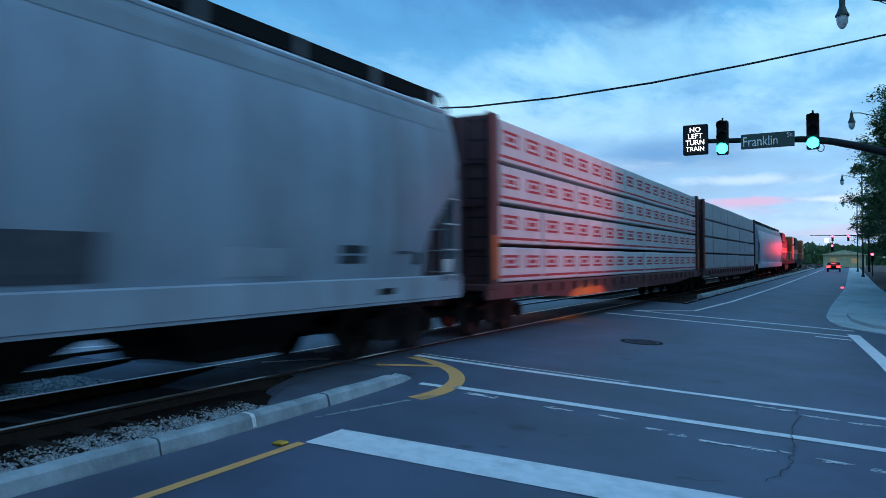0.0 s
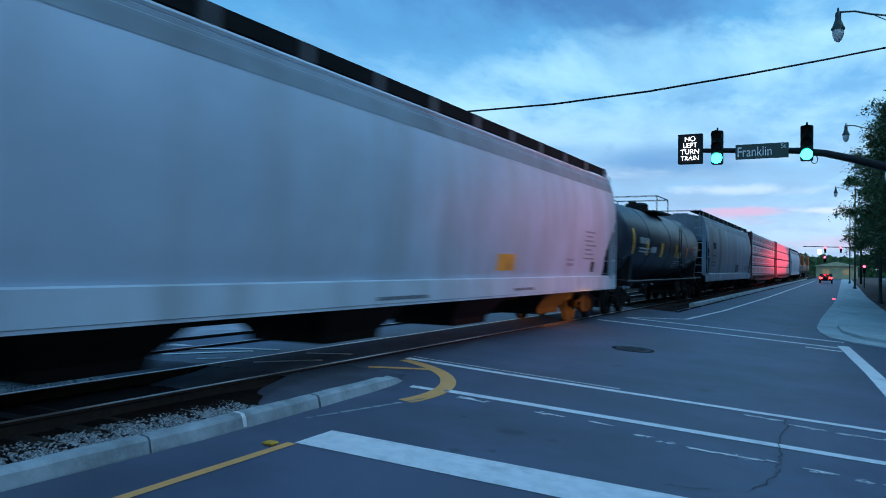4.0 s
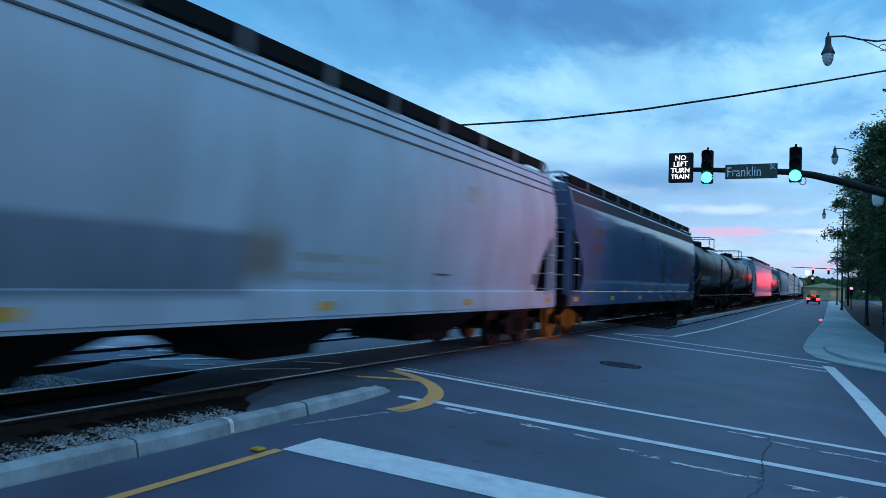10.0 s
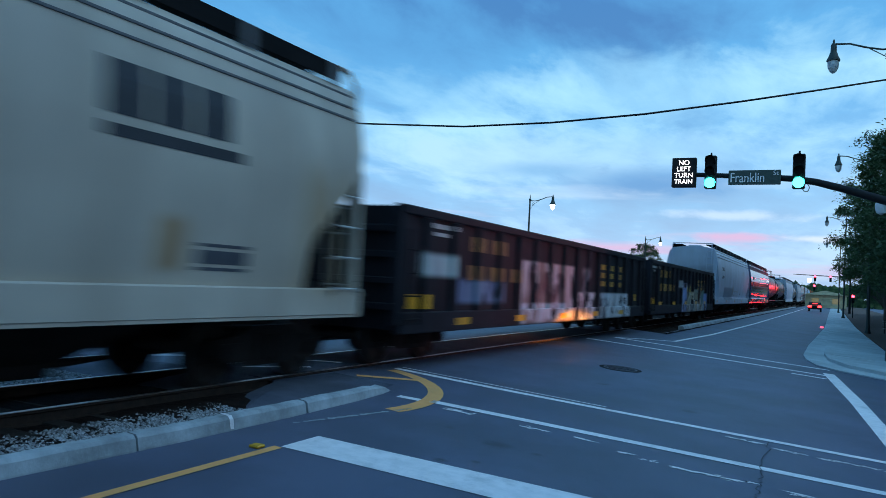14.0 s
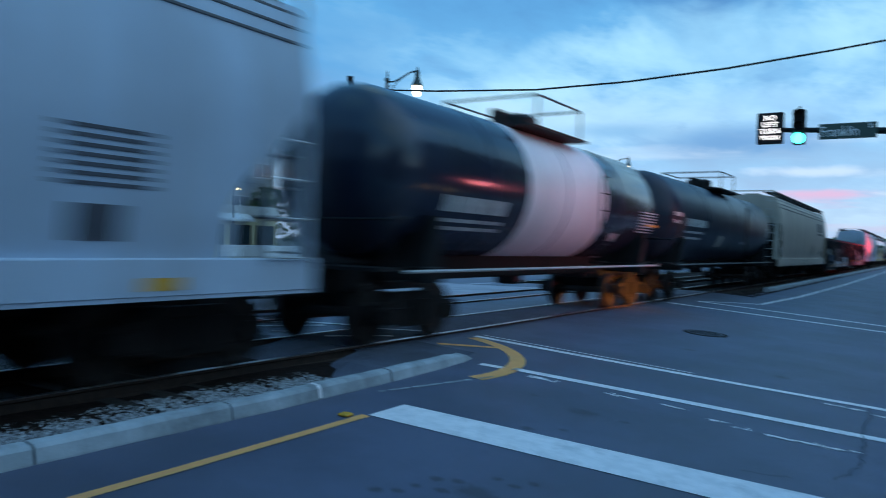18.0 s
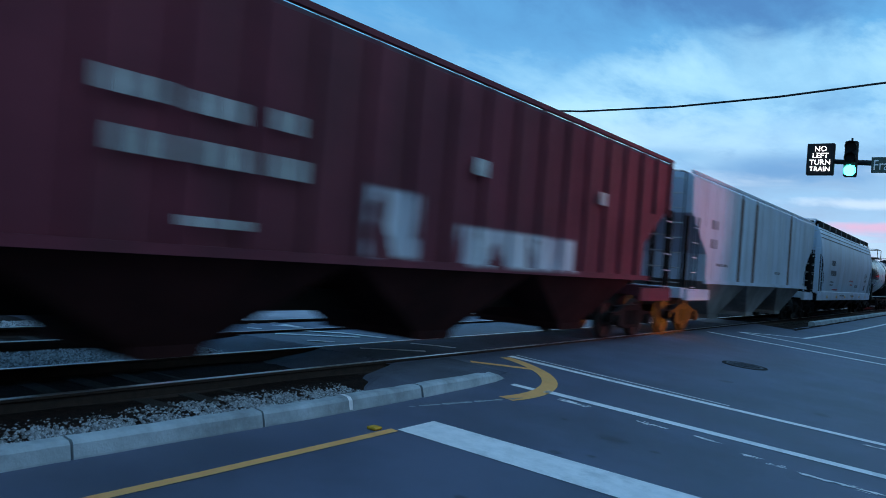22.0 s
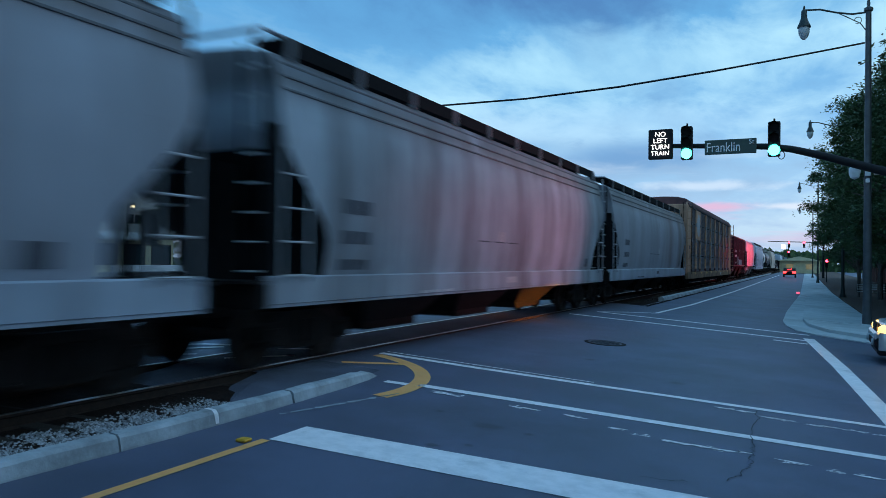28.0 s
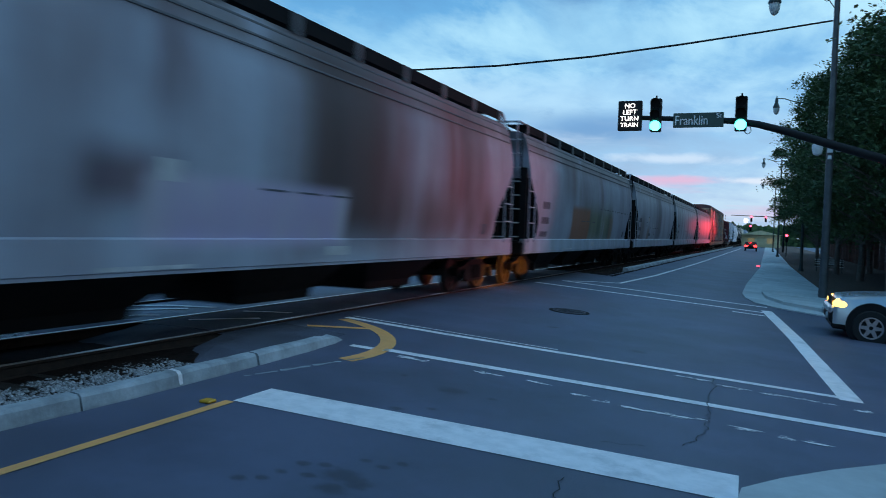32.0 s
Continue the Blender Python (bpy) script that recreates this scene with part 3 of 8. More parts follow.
# ---- mesh helpers ----
def box(bm, x0, x1, y0, y1, z0, z1, bev=0.0):
    if bev:
        b = min(bev, abs(x1 - x0) / 3, abs(y1 - y0) / 3, abs(z1 - z0) / 3)
        lv = [(z0, b), (z0 + b, 0), (z1 - b, 0), (z1, b)]
        rings = []
        for z, i in lv:
            pts = [(x0 + b, y0 + i), (x1 - b, y0 + i), (x1 - i, y0 + b), (x1 - i, y1 - b), (x1 - b, y1 - i), (x0 + b, y1 - i), (x0 + i, y1 - b), (x0 + i, y0 + b)]
            if i:
                pts = [(x0 + b, y0 + b), (x1 - b, y0 + b), (x1 - b, y0 + b), (x1 - b, y1 - b), (x1 - b, y1 - b), (x0 + b, y1 - b), (x0 + b, y1 - b), (x0 + b, y0 + b)]
                pts = [pts[0], pts[2], pts[4], pts[6]]
            rings.append([bm.verts.new((x, y, z)) for x, y in pts])
        bm.faces.new(rings[0][::-1])
        bm.faces.new(rings[3])
        for k in range(8):
            bm.faces.new((rings[1][k], rings[1][(k + 1) % 8], rings[2][(k + 1) % 8], rings[2][k]))
        for lo, hi, flip in ((rings[0], rings[1], False), (rings[3], rings[2], True)):
            for k in range(4):
                a, c = hi[2 * k], hi[2 * k + 1]
                f = (lo[k], lo[(k + 1) % 4], hi[(2 * k + 1) % 8], hi[(2 * k) % 8])
                bm.faces.new(f[::-1] if flip else f)
                g = (lo[(k + 1) % 4], hi[(2 * k + 2) % 8], hi[(2 * k + 1) % 8])
                bm.faces.new(g[::-1] if flip else g)
        return
    v = [bm.verts.new(p) for p in ((x0, y0, z0), (x1, y0, z0), (x1, y1, z0), (x0, y1, z0), (x0, y0, z1), (x1, y0, z1), (x1, y1, z1), (x0, y1, z1))]
    for f in ((0, 3, 2, 1), (4, 5, 6, 7), (0, 1, 5, 4), (1, 2, 6, 5), (2, 3, 7, 6), (3, 0, 4, 7)):
        bm.faces.new([v[i] for i in f])


def loft(bm, rings, caps=True, closed=True):
    rows = [[bm.verts.new(p) for p in r] for r in rings]
    n = len(rows[0])
    for a, b in zip(rows, rows[1:]):
        for i in range(n if closed else n - 1):
            j = (i + 1) % n
            bm.faces.new((a[i], a[j], b[j], b[i]))
    if caps and closed:
        bm.faces.new(rows[0][::-1])
        bm.faces.new(rows[-1])
    return rows


def tube(bm, pts, r, seg=6, r2=None):
    pts = [Vector(p) for p in pts]
    rings = []
    for i, p in enumerate(pts):
        d = (pts[min(i + 1, len(pts) - 1)] - pts[max(i - 1, 0)]).normalized()
        u = d.orthogonal().normalized() if abs(d.z) > 0.99 else d.cross(Vector((0, 0, 1))).normalized()
        w = d.cross(u).normalized()
        rr = r if r2 is None else r + (r2 - r) * i / (len(pts) - 1)
        rings.append([p + (u * math.cos(6.28319 * k / seg) + w * math.sin(6.28319 * k / seg)) * rr for k in range(seg)])
    loft(bm, rings)


def disc(bm, c, axis, r, depth, seg=20):
    a = Vector(axis).normalized()
    tube(bm, [Vector(c) - a * depth / 2, Vector(c) + a * depth / 2], r, seg)


def lathe(bm, prof, c, seg=14):
    """Turn (radius, z) pairs round the upright axis at c."""
    loft(bm, [[(c[0] + r * math.cos(6.28319 * k / seg), c[1] + r * math.sin(6.28319 * k / seg), c[2] + z) for k in range(seg)] for r, z in prof])


def mesh(name, bm, material, smooth=False):
    bmesh.ops.recalc_face_normals(bm, faces=bm.faces)
    me = bpy.data.meshes.new(name)
    bm.to_mesh(me)
    bm.free()
    me.materials.append(M[material] if isinstance(material, str) else material)
    if smooth:
        me.polygons.foreach_set("use_smooth", [True] * len(me.polygons))
        me.set_sharp_from_angle(angle=radians(40))
    return me


def part(name, bm, material, parent, label="", smooth=False, at=None):
    o = new(name, mesh(name, bm, material, smooth))
    o.parent = parent
    if at is not None:
        o.matrix_basis = at
    if label:
        o["label"] = label
    return o


def share(name, me, parent, at, label=""):
    o = new(name, me)
    o.parent = parent
    o.matrix_basis = at
    if label:
        o["label"] = label
    return o


def thing(name, label, category, group="", at=None):
    o = new(name)
    if at is not None:
        o.matrix_basis = at
    return tagged(o, label, category, group)


def single(name, bm, material, label, category, kind="", at=None, smooth=False, group=""):
    o = new(name, mesh(name, bm, material, smooth))
    if at is not None:
        o.matrix_basis = at
    return tagged(o, label, category, group, kind)


RX = (-60, -8, -1.0, 0.3, 12, 14, 60, 300)
RZ = (-0.5, -0.15, -0.012, -0.012, -0.769, -0.80, -0.85, -0.9)


def gz(x):
    """Height of the road surface: it falls away from the track."""
    return float(np.interp(x, RX, RZ))


def sheet(bm, xs, ys, dz=0.0):
    v = [[bm.verts.new((x, y, gz(x) + dz)) for x in xs] for y in ys]
    for a, b in zip(v, v[1:]):
        for i in range(len(xs) - 1):
            bm.faces.new((a[i], a[i + 1], b[i + 1], b[i]))


def slab(bm, poly, top, thick):
    """A plate with the outline poly on the road; top and thick from the road surface."""
    up = [bm.verts.new((x, y, gz(x) + top)) for x, y in poly]
    dn = [bm.verts.new((x, y, gz(x) + top - thick)) for x, y in poly]
    bm.faces.new(up)
    bm.faces.new(dn[::-1])
    n = len(poly)
    for i in range(n):
        bm.faces.new((dn[i], dn[(i + 1) % n], up[(i + 1) % n], up[i]))


# ---- ground, roads, track bed ----
def build_ground():
    bm = bmesh.new()
    sheet(bm, (-2500, -300, -60, -8, -1, 0.3, 12, 14, 60, 300, 2500), (-2500, -200, -40, 0, 40, 200, 800, 3500), -0.42)
    single("ground", bm, "dirt", "dark bare earth under the tracks and roadside", "ground", "structure")
    bm = bmesh.new()
    xs = (2.0, 3, 5, 8, 12, 14, 40)
    for ys in ((-40, 0, 4, 8.6), (27.6, 60, 120, 420)):
        sheet(bm, xs, ys)
    sheet(bm, (-60, -20, -8, -5, -2, -1.0, 0.3, 1, 2.0, 3, 5, 8, 12, 14, 60), (8.6, 14, 20, 27.6))
    sheet(bm, (-9.0, -5, -2, -1.0, 0.3, 1, 2.0), (27.6, 30.7))
    sheet(bm, (-60, -30, -20, -9.0), (-60, 0, 8.6))
    sheet(bm, (-60, -30, -20, -9.0), (27.6, 60, 400))
    bmesh.ops.remove_doubles(bm, verts=bm.verts, dist=0.001)
    single("road", bm, "asphalt", "grey worn asphalt street crossing the railway tracks", "road", "structure")
    bm = bmesh.new()
    sheet(bm, (-13.5, -9, -5, -4.42), (8.75, 14, 20, 27.4), 0.005)
    single("pale_pavement", bm, "palepave", "pale worn pavement beyond the railway tracks", "pavement", "structure")
    # ballast beds either side of the crossing
    for y0, y1 in ((-60, 8.62), (30.6, 600)):
        bm = bmesh.new()
        prof = ((-9.0, -0.32), (-7.4, -0.30), (-5.2, -0.16), (-2.0, -0.15), (1.3, -0.15), (1.75, -0.17), (2.24, -0.10), (2.24, -0.5), (-9.0, -0.6))
        rng = random.Random(4)
        ys = np.linspace(y0, min(y1, 60) if y1 > 60 else y1, 60)
        rings = [[(x, y, z + (rng.uniform(-0.02, 0.02) if i < 7 else 0)) for i, (x, z) in enumerate(prof)] for y in ys]
        if y1 > 60:
            rings.append([(x, y1, z) for x, z in prof])
            rings.insert(0, [(x, y0 - 0.06, gz(x) - 0.02 if z > -0.25 else z) for x, z in prof])
        else:
            rings.append([(x, y1 + 0.05, gz(x) - 0.015 if z > -0.25 else z) for x, z in prof])
        loft(bm, rings)
        single("track_bed", bm, "bed", "dark oily gravel track bed", "ballast", "structure")


def stones():
    rng = random.Random(11)
    vs, fs = [], []
    def add(x, y, z, r):
        b = len(vs)
        a = rng.uniform(0, 6.28)
        for k in range(4):
            vs.append((x + r * math.cos(a + k * 1.57) * rng.uniform(0.7, 1.2), y + r * math.sin(a + k * 1.57) * rng.uniform(0.7, 1.2), z + rng.uniform(-0.3, 0.3) * r))
        vs.append((x, y, z + r * rng.uniform(0.5, 0.95)))
        vs.append((x, y, z - r))
        for k in range(4):
            fs.append((b + k, b + (k + 1) % 4, b + 4))
            fs.append((b + (k + 1) % 4, b + k, b + 5))
    for _ in range(15000):
        x, y = rng.triangular(1.05, 2.22, 2.15), rng.uniform(1.5, 7.1)
        z = float(np.interp(x, (0.85, 1.3, 1.75, 2.24), (-0.15, -0.15, -0.17, -0.10)))
        d = abs((y - 0.2 + 0.275) % 0.55 - 0.275)
        if d < 0.10 and x < 1.95 and rng.random() < 0.7:
            continue
        add(x, y, z + 0.005, rng.uniform(0.014, 0.03))
    for _ in range(15000):
        x, y = rng.uniform(-2.65, -1.2), rng.uniform(0.8, 7.5)
        add(x, y, -0.145, rng.uniform(0.02, 0.045))
    for _ in range(6000):
        x, y = rng.uniform(-7.2, -4.5), rng.uniform(4.5, 8.3)
        add(x, y, float(np.interp(x, (-7.4, -5.2), (-0.30, -0.16))), rng.uniform(0.025, 0.05))
    me = bpy.data.meshes.new("gravel_stones")
    me.from_pydata(vs, [], fs)
    m = M["gravel"].copy()
    nt = m.node_tree
    g = nt.nodes.new("ShaderNodeNewGeometry")
    cr = nt.nodes.new("ShaderNodeValToRGB")
    cr.color_ramp.elements[0].color, cr.color_ramp.elements[1].color = (0.09, 0.088, 0.09, 1), (0.54, 0.54, 0.56, 1)
    nt.links.new(g.outputs["Random Per Island"], cr.inputs[0])
    nt.links.new(cr.outputs[0], nt.nodes["Principled BSDF"].inputs["Base Color"])
    me.materials.append(m)
    tagged(new("gravel", me), "loose grey ballast stones beside the rails", "gravel", "", "stuff")


def build_track(name, xc):
    t = thing(name, "railway track of rust-brown rails with polished tops on wooden ties", "railway track", "railway tracks")
    for s in (-1, 1):
        x = xc + s * 0.7525
        bm = bmesh.new()
        prof = [(-0.07, -0.17), (0.07, -0.17), (0.07, -0.155), (0.012, -0.13), (0.012, -0.045), (0.036, -0.03), (0.036, -0.004), (-0.036, -0.004), (-0.036, -0.03), (-0.012, -0.045), (-0.012, -0.13), (-0.07, -0.155)]
        loft(bm, [[(x + a, y, z) for a, z in prof] for y in (-80, 0, 20, 60, 700)])
        r = part("rail", bm, "rail", t)
        bm = bmesh.new()
        box(bm, x - 0.031, x + 0.031, -80, 700, -0.004, 0.003)
        part("running_surface", bm, "railtop", r, "polished steel rail top")
    bm = bmesh.new()
    box(bm, -1.3, 1.3, -0.11, 0.11, -0.33, -0.135, 0.012)
    me = mesh("tie", bm, "tie")
    rng = random.Random(5)
    for k in range(-8, 15):
        share("tie", me, t, pose(xc + rng.uniform(-0.03, 0.03), k * 0.55 + 0.2, rng.uniform(-0.012, 0.0), 0, 0, rng.uniform(-1, 1)))
    for k in range(52, 110):
        share("tie", me, t, pose(xc, k * 0.55 + 0.2, 0))
    # sheet laid between the rails; near track's darker tone stands for train shade
    bm = bmesh.new()
    box(bm, -0.62, 0.62, 0, 2.35, -0.06, 0.005)
    me = mesh("crossing_panel", bm, "asphalt_old" if xc > -1 else "asphalt")
    for k in range(8):
        share("crossing_panel", me, t, pose(xc, 8.62 + 2.37 * k, gz(xc)), "crossing panel between the rails, the near ones darkened as train shade")
    # dark flangeways in the crossing
    for s in (-1, 1):
        bm = bmesh.new()
        x = xc + s * 0.7525 - s * 0.075
        box(bm, x - 0.038, x + 0.038, 8.6, 27.6, gz(x) - 0.05, gz(x) + 0.004)
        part("flangeway", bm, "black", t, "dark rubber flangeway strip")


def strip(bm, pts, w, dz=0.006):
    """A flat band of paint along pts on the road."""
    n = len(pts)
    L, R = [], []
    for i, (x, y) in enumerate(pts):
        a, b = pts[max(i - 1, 0)], pts[min(i + 1, n - 1)]
        dx, dy = b[0] - a[0], b[1] - a[1]
        l = math.hypot(dx, dy)
        nx, ny = -dy / l * w / 2, dx / l * w / 2
        L.append(bm.verts.new((x + nx, y + ny, gz(x + nx) + dz)))
        R.append(bm.verts.new((x - nx, y - ny, gz(x - nx) + dz)))
    for i in range(n - 1):
        bm.faces.new((R[i], R[i + 1], L[i + 1], L[i]))


def marking(pts, w, material, label, name="road_marking", dz=0.006):
    bm = bmesh.new()
    fine = []
    for (xa, ya), (xb, yb) in zip(pts, pts[1:]):
        k = max(1, int(math.hypot(xb - xa, yb - ya) / 0.5))
        fine += [(xa + (xb - xa) * i / k, ya + (yb - ya) * i / k) for i in range(k)]
    fine.append(pts[-1])
    strip(bm, fine, w, dz)
    return single(name, bm, material, label, "road marking", "structure")


def build_markings():
    W, Y = "white_paint", "yellow_paint"
    marking([(3.17, -6), (3.18, 3.6), (3.15, 5.97)], 0.10, Y, "yellow edge line painted on the asphalt")
    bm = bmesh.new()
    xs = np.linspace(3.16, 7.78, 12)
    lo = [bm.verts.new((x, 6.0 + 0.078 * (x - 3.17), gz(x) + 0.006)) for x in xs]
    hi = [bm.verts.new((x - 0.015, 6.64 + 0.093 * (x - 3.145), gz(x) + 0.006)) for x in xs]
    for i in range(11):
        bm.faces.new((lo[i], lo[i + 1], hi[i + 1], hi[i]))
    single("road_marking", bm, W, "broad white stop bar painted across the lane", "road marking", "structure")
    marking([(1.15, 11.56), (3, 11.53), (5, 11.57), (7, 11.64), (8.9, 11.72)], 0.17, W, "white crosswalk line, worn at its edges")
    marking([(1.15, 11.80), (4.9, 11.80)], 0.05, W, "thin worn white line beside the crosswalk line")
    marking([(2.98, 9.52), (4.5, 9.60), (7, 9.71), (9.4, 9.82)], 0.19, W, "white crosswalk line")
    marking([(1.1, 23.45), (4.5, 23.35), (8.0, 23.2)], 0.24, W, "white crosswalk line on the far side")
    marking([(1.5, 25.4), (4.5, 25.3), (8.0, 25.1)], 0.24, W, "white crosswalk line on the far side")
    marking([(7.1, 22.35), (7.95, 22.25)], 0.2, W, "short white line at the crosswalk end")
    marking([(7.98, 23.9), (8.55, 18.0), (9.05, 11.55)], 0.30, W, "white stop line of the side street")
    marking([(1.6, 25.5), (2.3, 26.6), (3.1, 27.5), (3.4, 34.5), (3.5, 43), (3.6, 54), (3.6, 150)], 0.14, W, "pale edge line of the far lane")
    arc = [(0.74 + 2.26 * math.cos(radians(a)), 8.98 + 2.40 * math.sin(radians(a))) for a in range(-12, 84, 6)]
    bm = bmesh.new()
    strip(bm, arc, 0.24)
    single("road_marking", bm, Y, "curved yellow painted nose of the median", "road marking", "structure")
    marking([(1.2, 10.24), (1.6, 10.56), (1.98, 10.86)], 0.15, Y, "thin yellow painted spur")
    for pts, w in ((((-5.82, 9.46), (-5.21, 10.45), (-4.51, 10.81), (-3.24, 10.64)), 0.22), (((-4.44, 10.06), (-3.34, 10.74)), 0.12), (((-3.54, 9.54), (-3.33, 9.72)), 0.14), (((-2.54, 9.36), (-1.46, 10.48)), 0.2), (((-2.84, 10.18), (-2.14, 10.71), (-1.18, 10.86)), 0.2), (((-1.48, 9.15), (-1.09, 9.43)), 0.12), (((-0.35, 9.26), (0.36, 10.12)), 0.12), (((-0.44, 10.71), (0.52, 11.19)), 0.13)):
        marking(list(pts), w, W, "worn white line painted between and beyond the rails", dz=0.012)
    marking([(-9.0, 12.0), (-8.8, 23.0), (-8.5, 31.5), (-8.4, 90)], 0.16, W, "white edge line of the street beyond the tracks")
    marking([(-16, 9.3), (-6.5, 10.3)], 0.3, W, "white stop line beyond the tracks")
    marking([(2.5, 9.40), (2.84, 9.44)], 0.16, W, "short stub of the white crosswalk line")
    # worn remains of older paint: small ragged flakes
    rng = random.Random(3)
    for x0, x1, y in ((4.43, 4.84, 9.22), (5.19, 5.39, 9.24), (5.8, 5.98, 8.97), (6.11, 6.29, 8.87), (6.45, 7.16, 8.82), (7.25, 7.35, 8.9), (7.68, 7.88, 8.82), (8.11, 8.26, 8.76), (8.41, 8.49, 8.8), (6.8, 7.23, 11.3), (7.39, 7.8, 11.12), (7.94, 8.84, 11.1), (8.99, 9.2, 11.02), (3.32, 3.75, 9.26)):
        bm = bmesh.new()
        for k in range(int((x1 - x0) / 0.022) + 3):
            x = x0 + (x1 - x0) * rng.random()
            yy = y + rng.gauss(0, 0.028)
            w, h = rng.uniform(0.015, 0.07), rng.uniform(0.008, 0.024)
            if rng.random() < 0.12:
                w, h = rng.uniform(0.1, 0.2), rng.uniform(0.02, 0.035)
            pts = [(x - w * rng.uniform(0.7, 1), yy), (x - w * 0.3, yy - h * rng.uniform(0.5, 1)), (x + w * rng.uniform(0.3, 0.8), yy - h * rng.random()), (x + w, yy + h * 0.3), (x + w * 0.1, yy + h * rng.uniform(0.5, 1.1))]
            z = rng.uniform(0.0055, 0.0075)
            bm.faces.new([bm.verts.new((px, py, gz(px) + z)) for px, py in pts])
        single("road_marking", bm, W, "worn flakes of old white paint", "road marking", "structure")
    bm = bmesh.new()
    for k in range(26):
        f = k / 25
        x, y = 2.62 + 0.42 * f, 6.9 + 1.85 * f
        w = rng.uniform(0.02, 0.05)
        pts = [(x - w, y), (x, y - 0.05), (x + w, y + 0.02), (x + w * 0.5, y + 0.08)]
        if rng.random() < 0.8:
            bm.faces.new([bm.verts.new((px, py, gz(px) + 0.006)) for px, py in pts])
    single("road_marking", bm, "concrete", "pale worn paint line beside the kerb", "road marking", "structure")
    # cracks
    rng = random.Random(8)
    for a, b in (((7.31, 11.49), (7.33, 10.0)), ((7.33, 10.0), (7.38, 8.9)), ((7.38, 8.9), (7.4, 8.29)), ((7.4, 8.29), (7.25, 7.67)), ((7.36, 8.95), (7.22, 8.9)), ((6.55, 7.24), (6.92, 7.38)), ((6.47, 6.0), (6.53, 5.5))):
        n = 9
        pts = [(a[0] + (b[0] - a[0]) * i / n + rng.uniform(-.035, .035), a[1] + (b[1] - a[1]) * i / n + rng.uniform(-.03, .03)) for i in range(n + 1)]
        bm = bmesh.new()
        strip(bm, pts, 0.010, 0.009)
        single("crack", bm, "black", "dark crack in the asphalt", "crack", "structure")
    m = thing("manhole_cover", "dark round iron manhole cover set in the asphalt", "manhole cover", at=pose(3.8, 17.05, gz(3.8), 0, 3.7, 0))
    bm = bmesh.new()
    disc(bm, (0, 0, 0.0), (0, 0, 1), 0.38, 0.02, 24)
    cover = part("cover", bm, "iron", m, "worn iron cover with raised bars")
    for k in range(-3, 4):
        w = math.sqrt(0.34 ** 2 - (0.095 * k) ** 2)
        bm = bmesh.new()
        box(bm, -w, w, 0.095 * k - 0.014, 0.095 * k + 0.014, 0.008, 0.016)
        part("raised_bar", bm, "iron", cover)
    bm = bmesh.new()
    lathe(bm, ((0.40, -0.01), (0.47, -0.01), (0.47, 0.008), (0.40, 0.008)), (0, 0, 0), 24)
    part("frame_ring", bm, "dark", m)


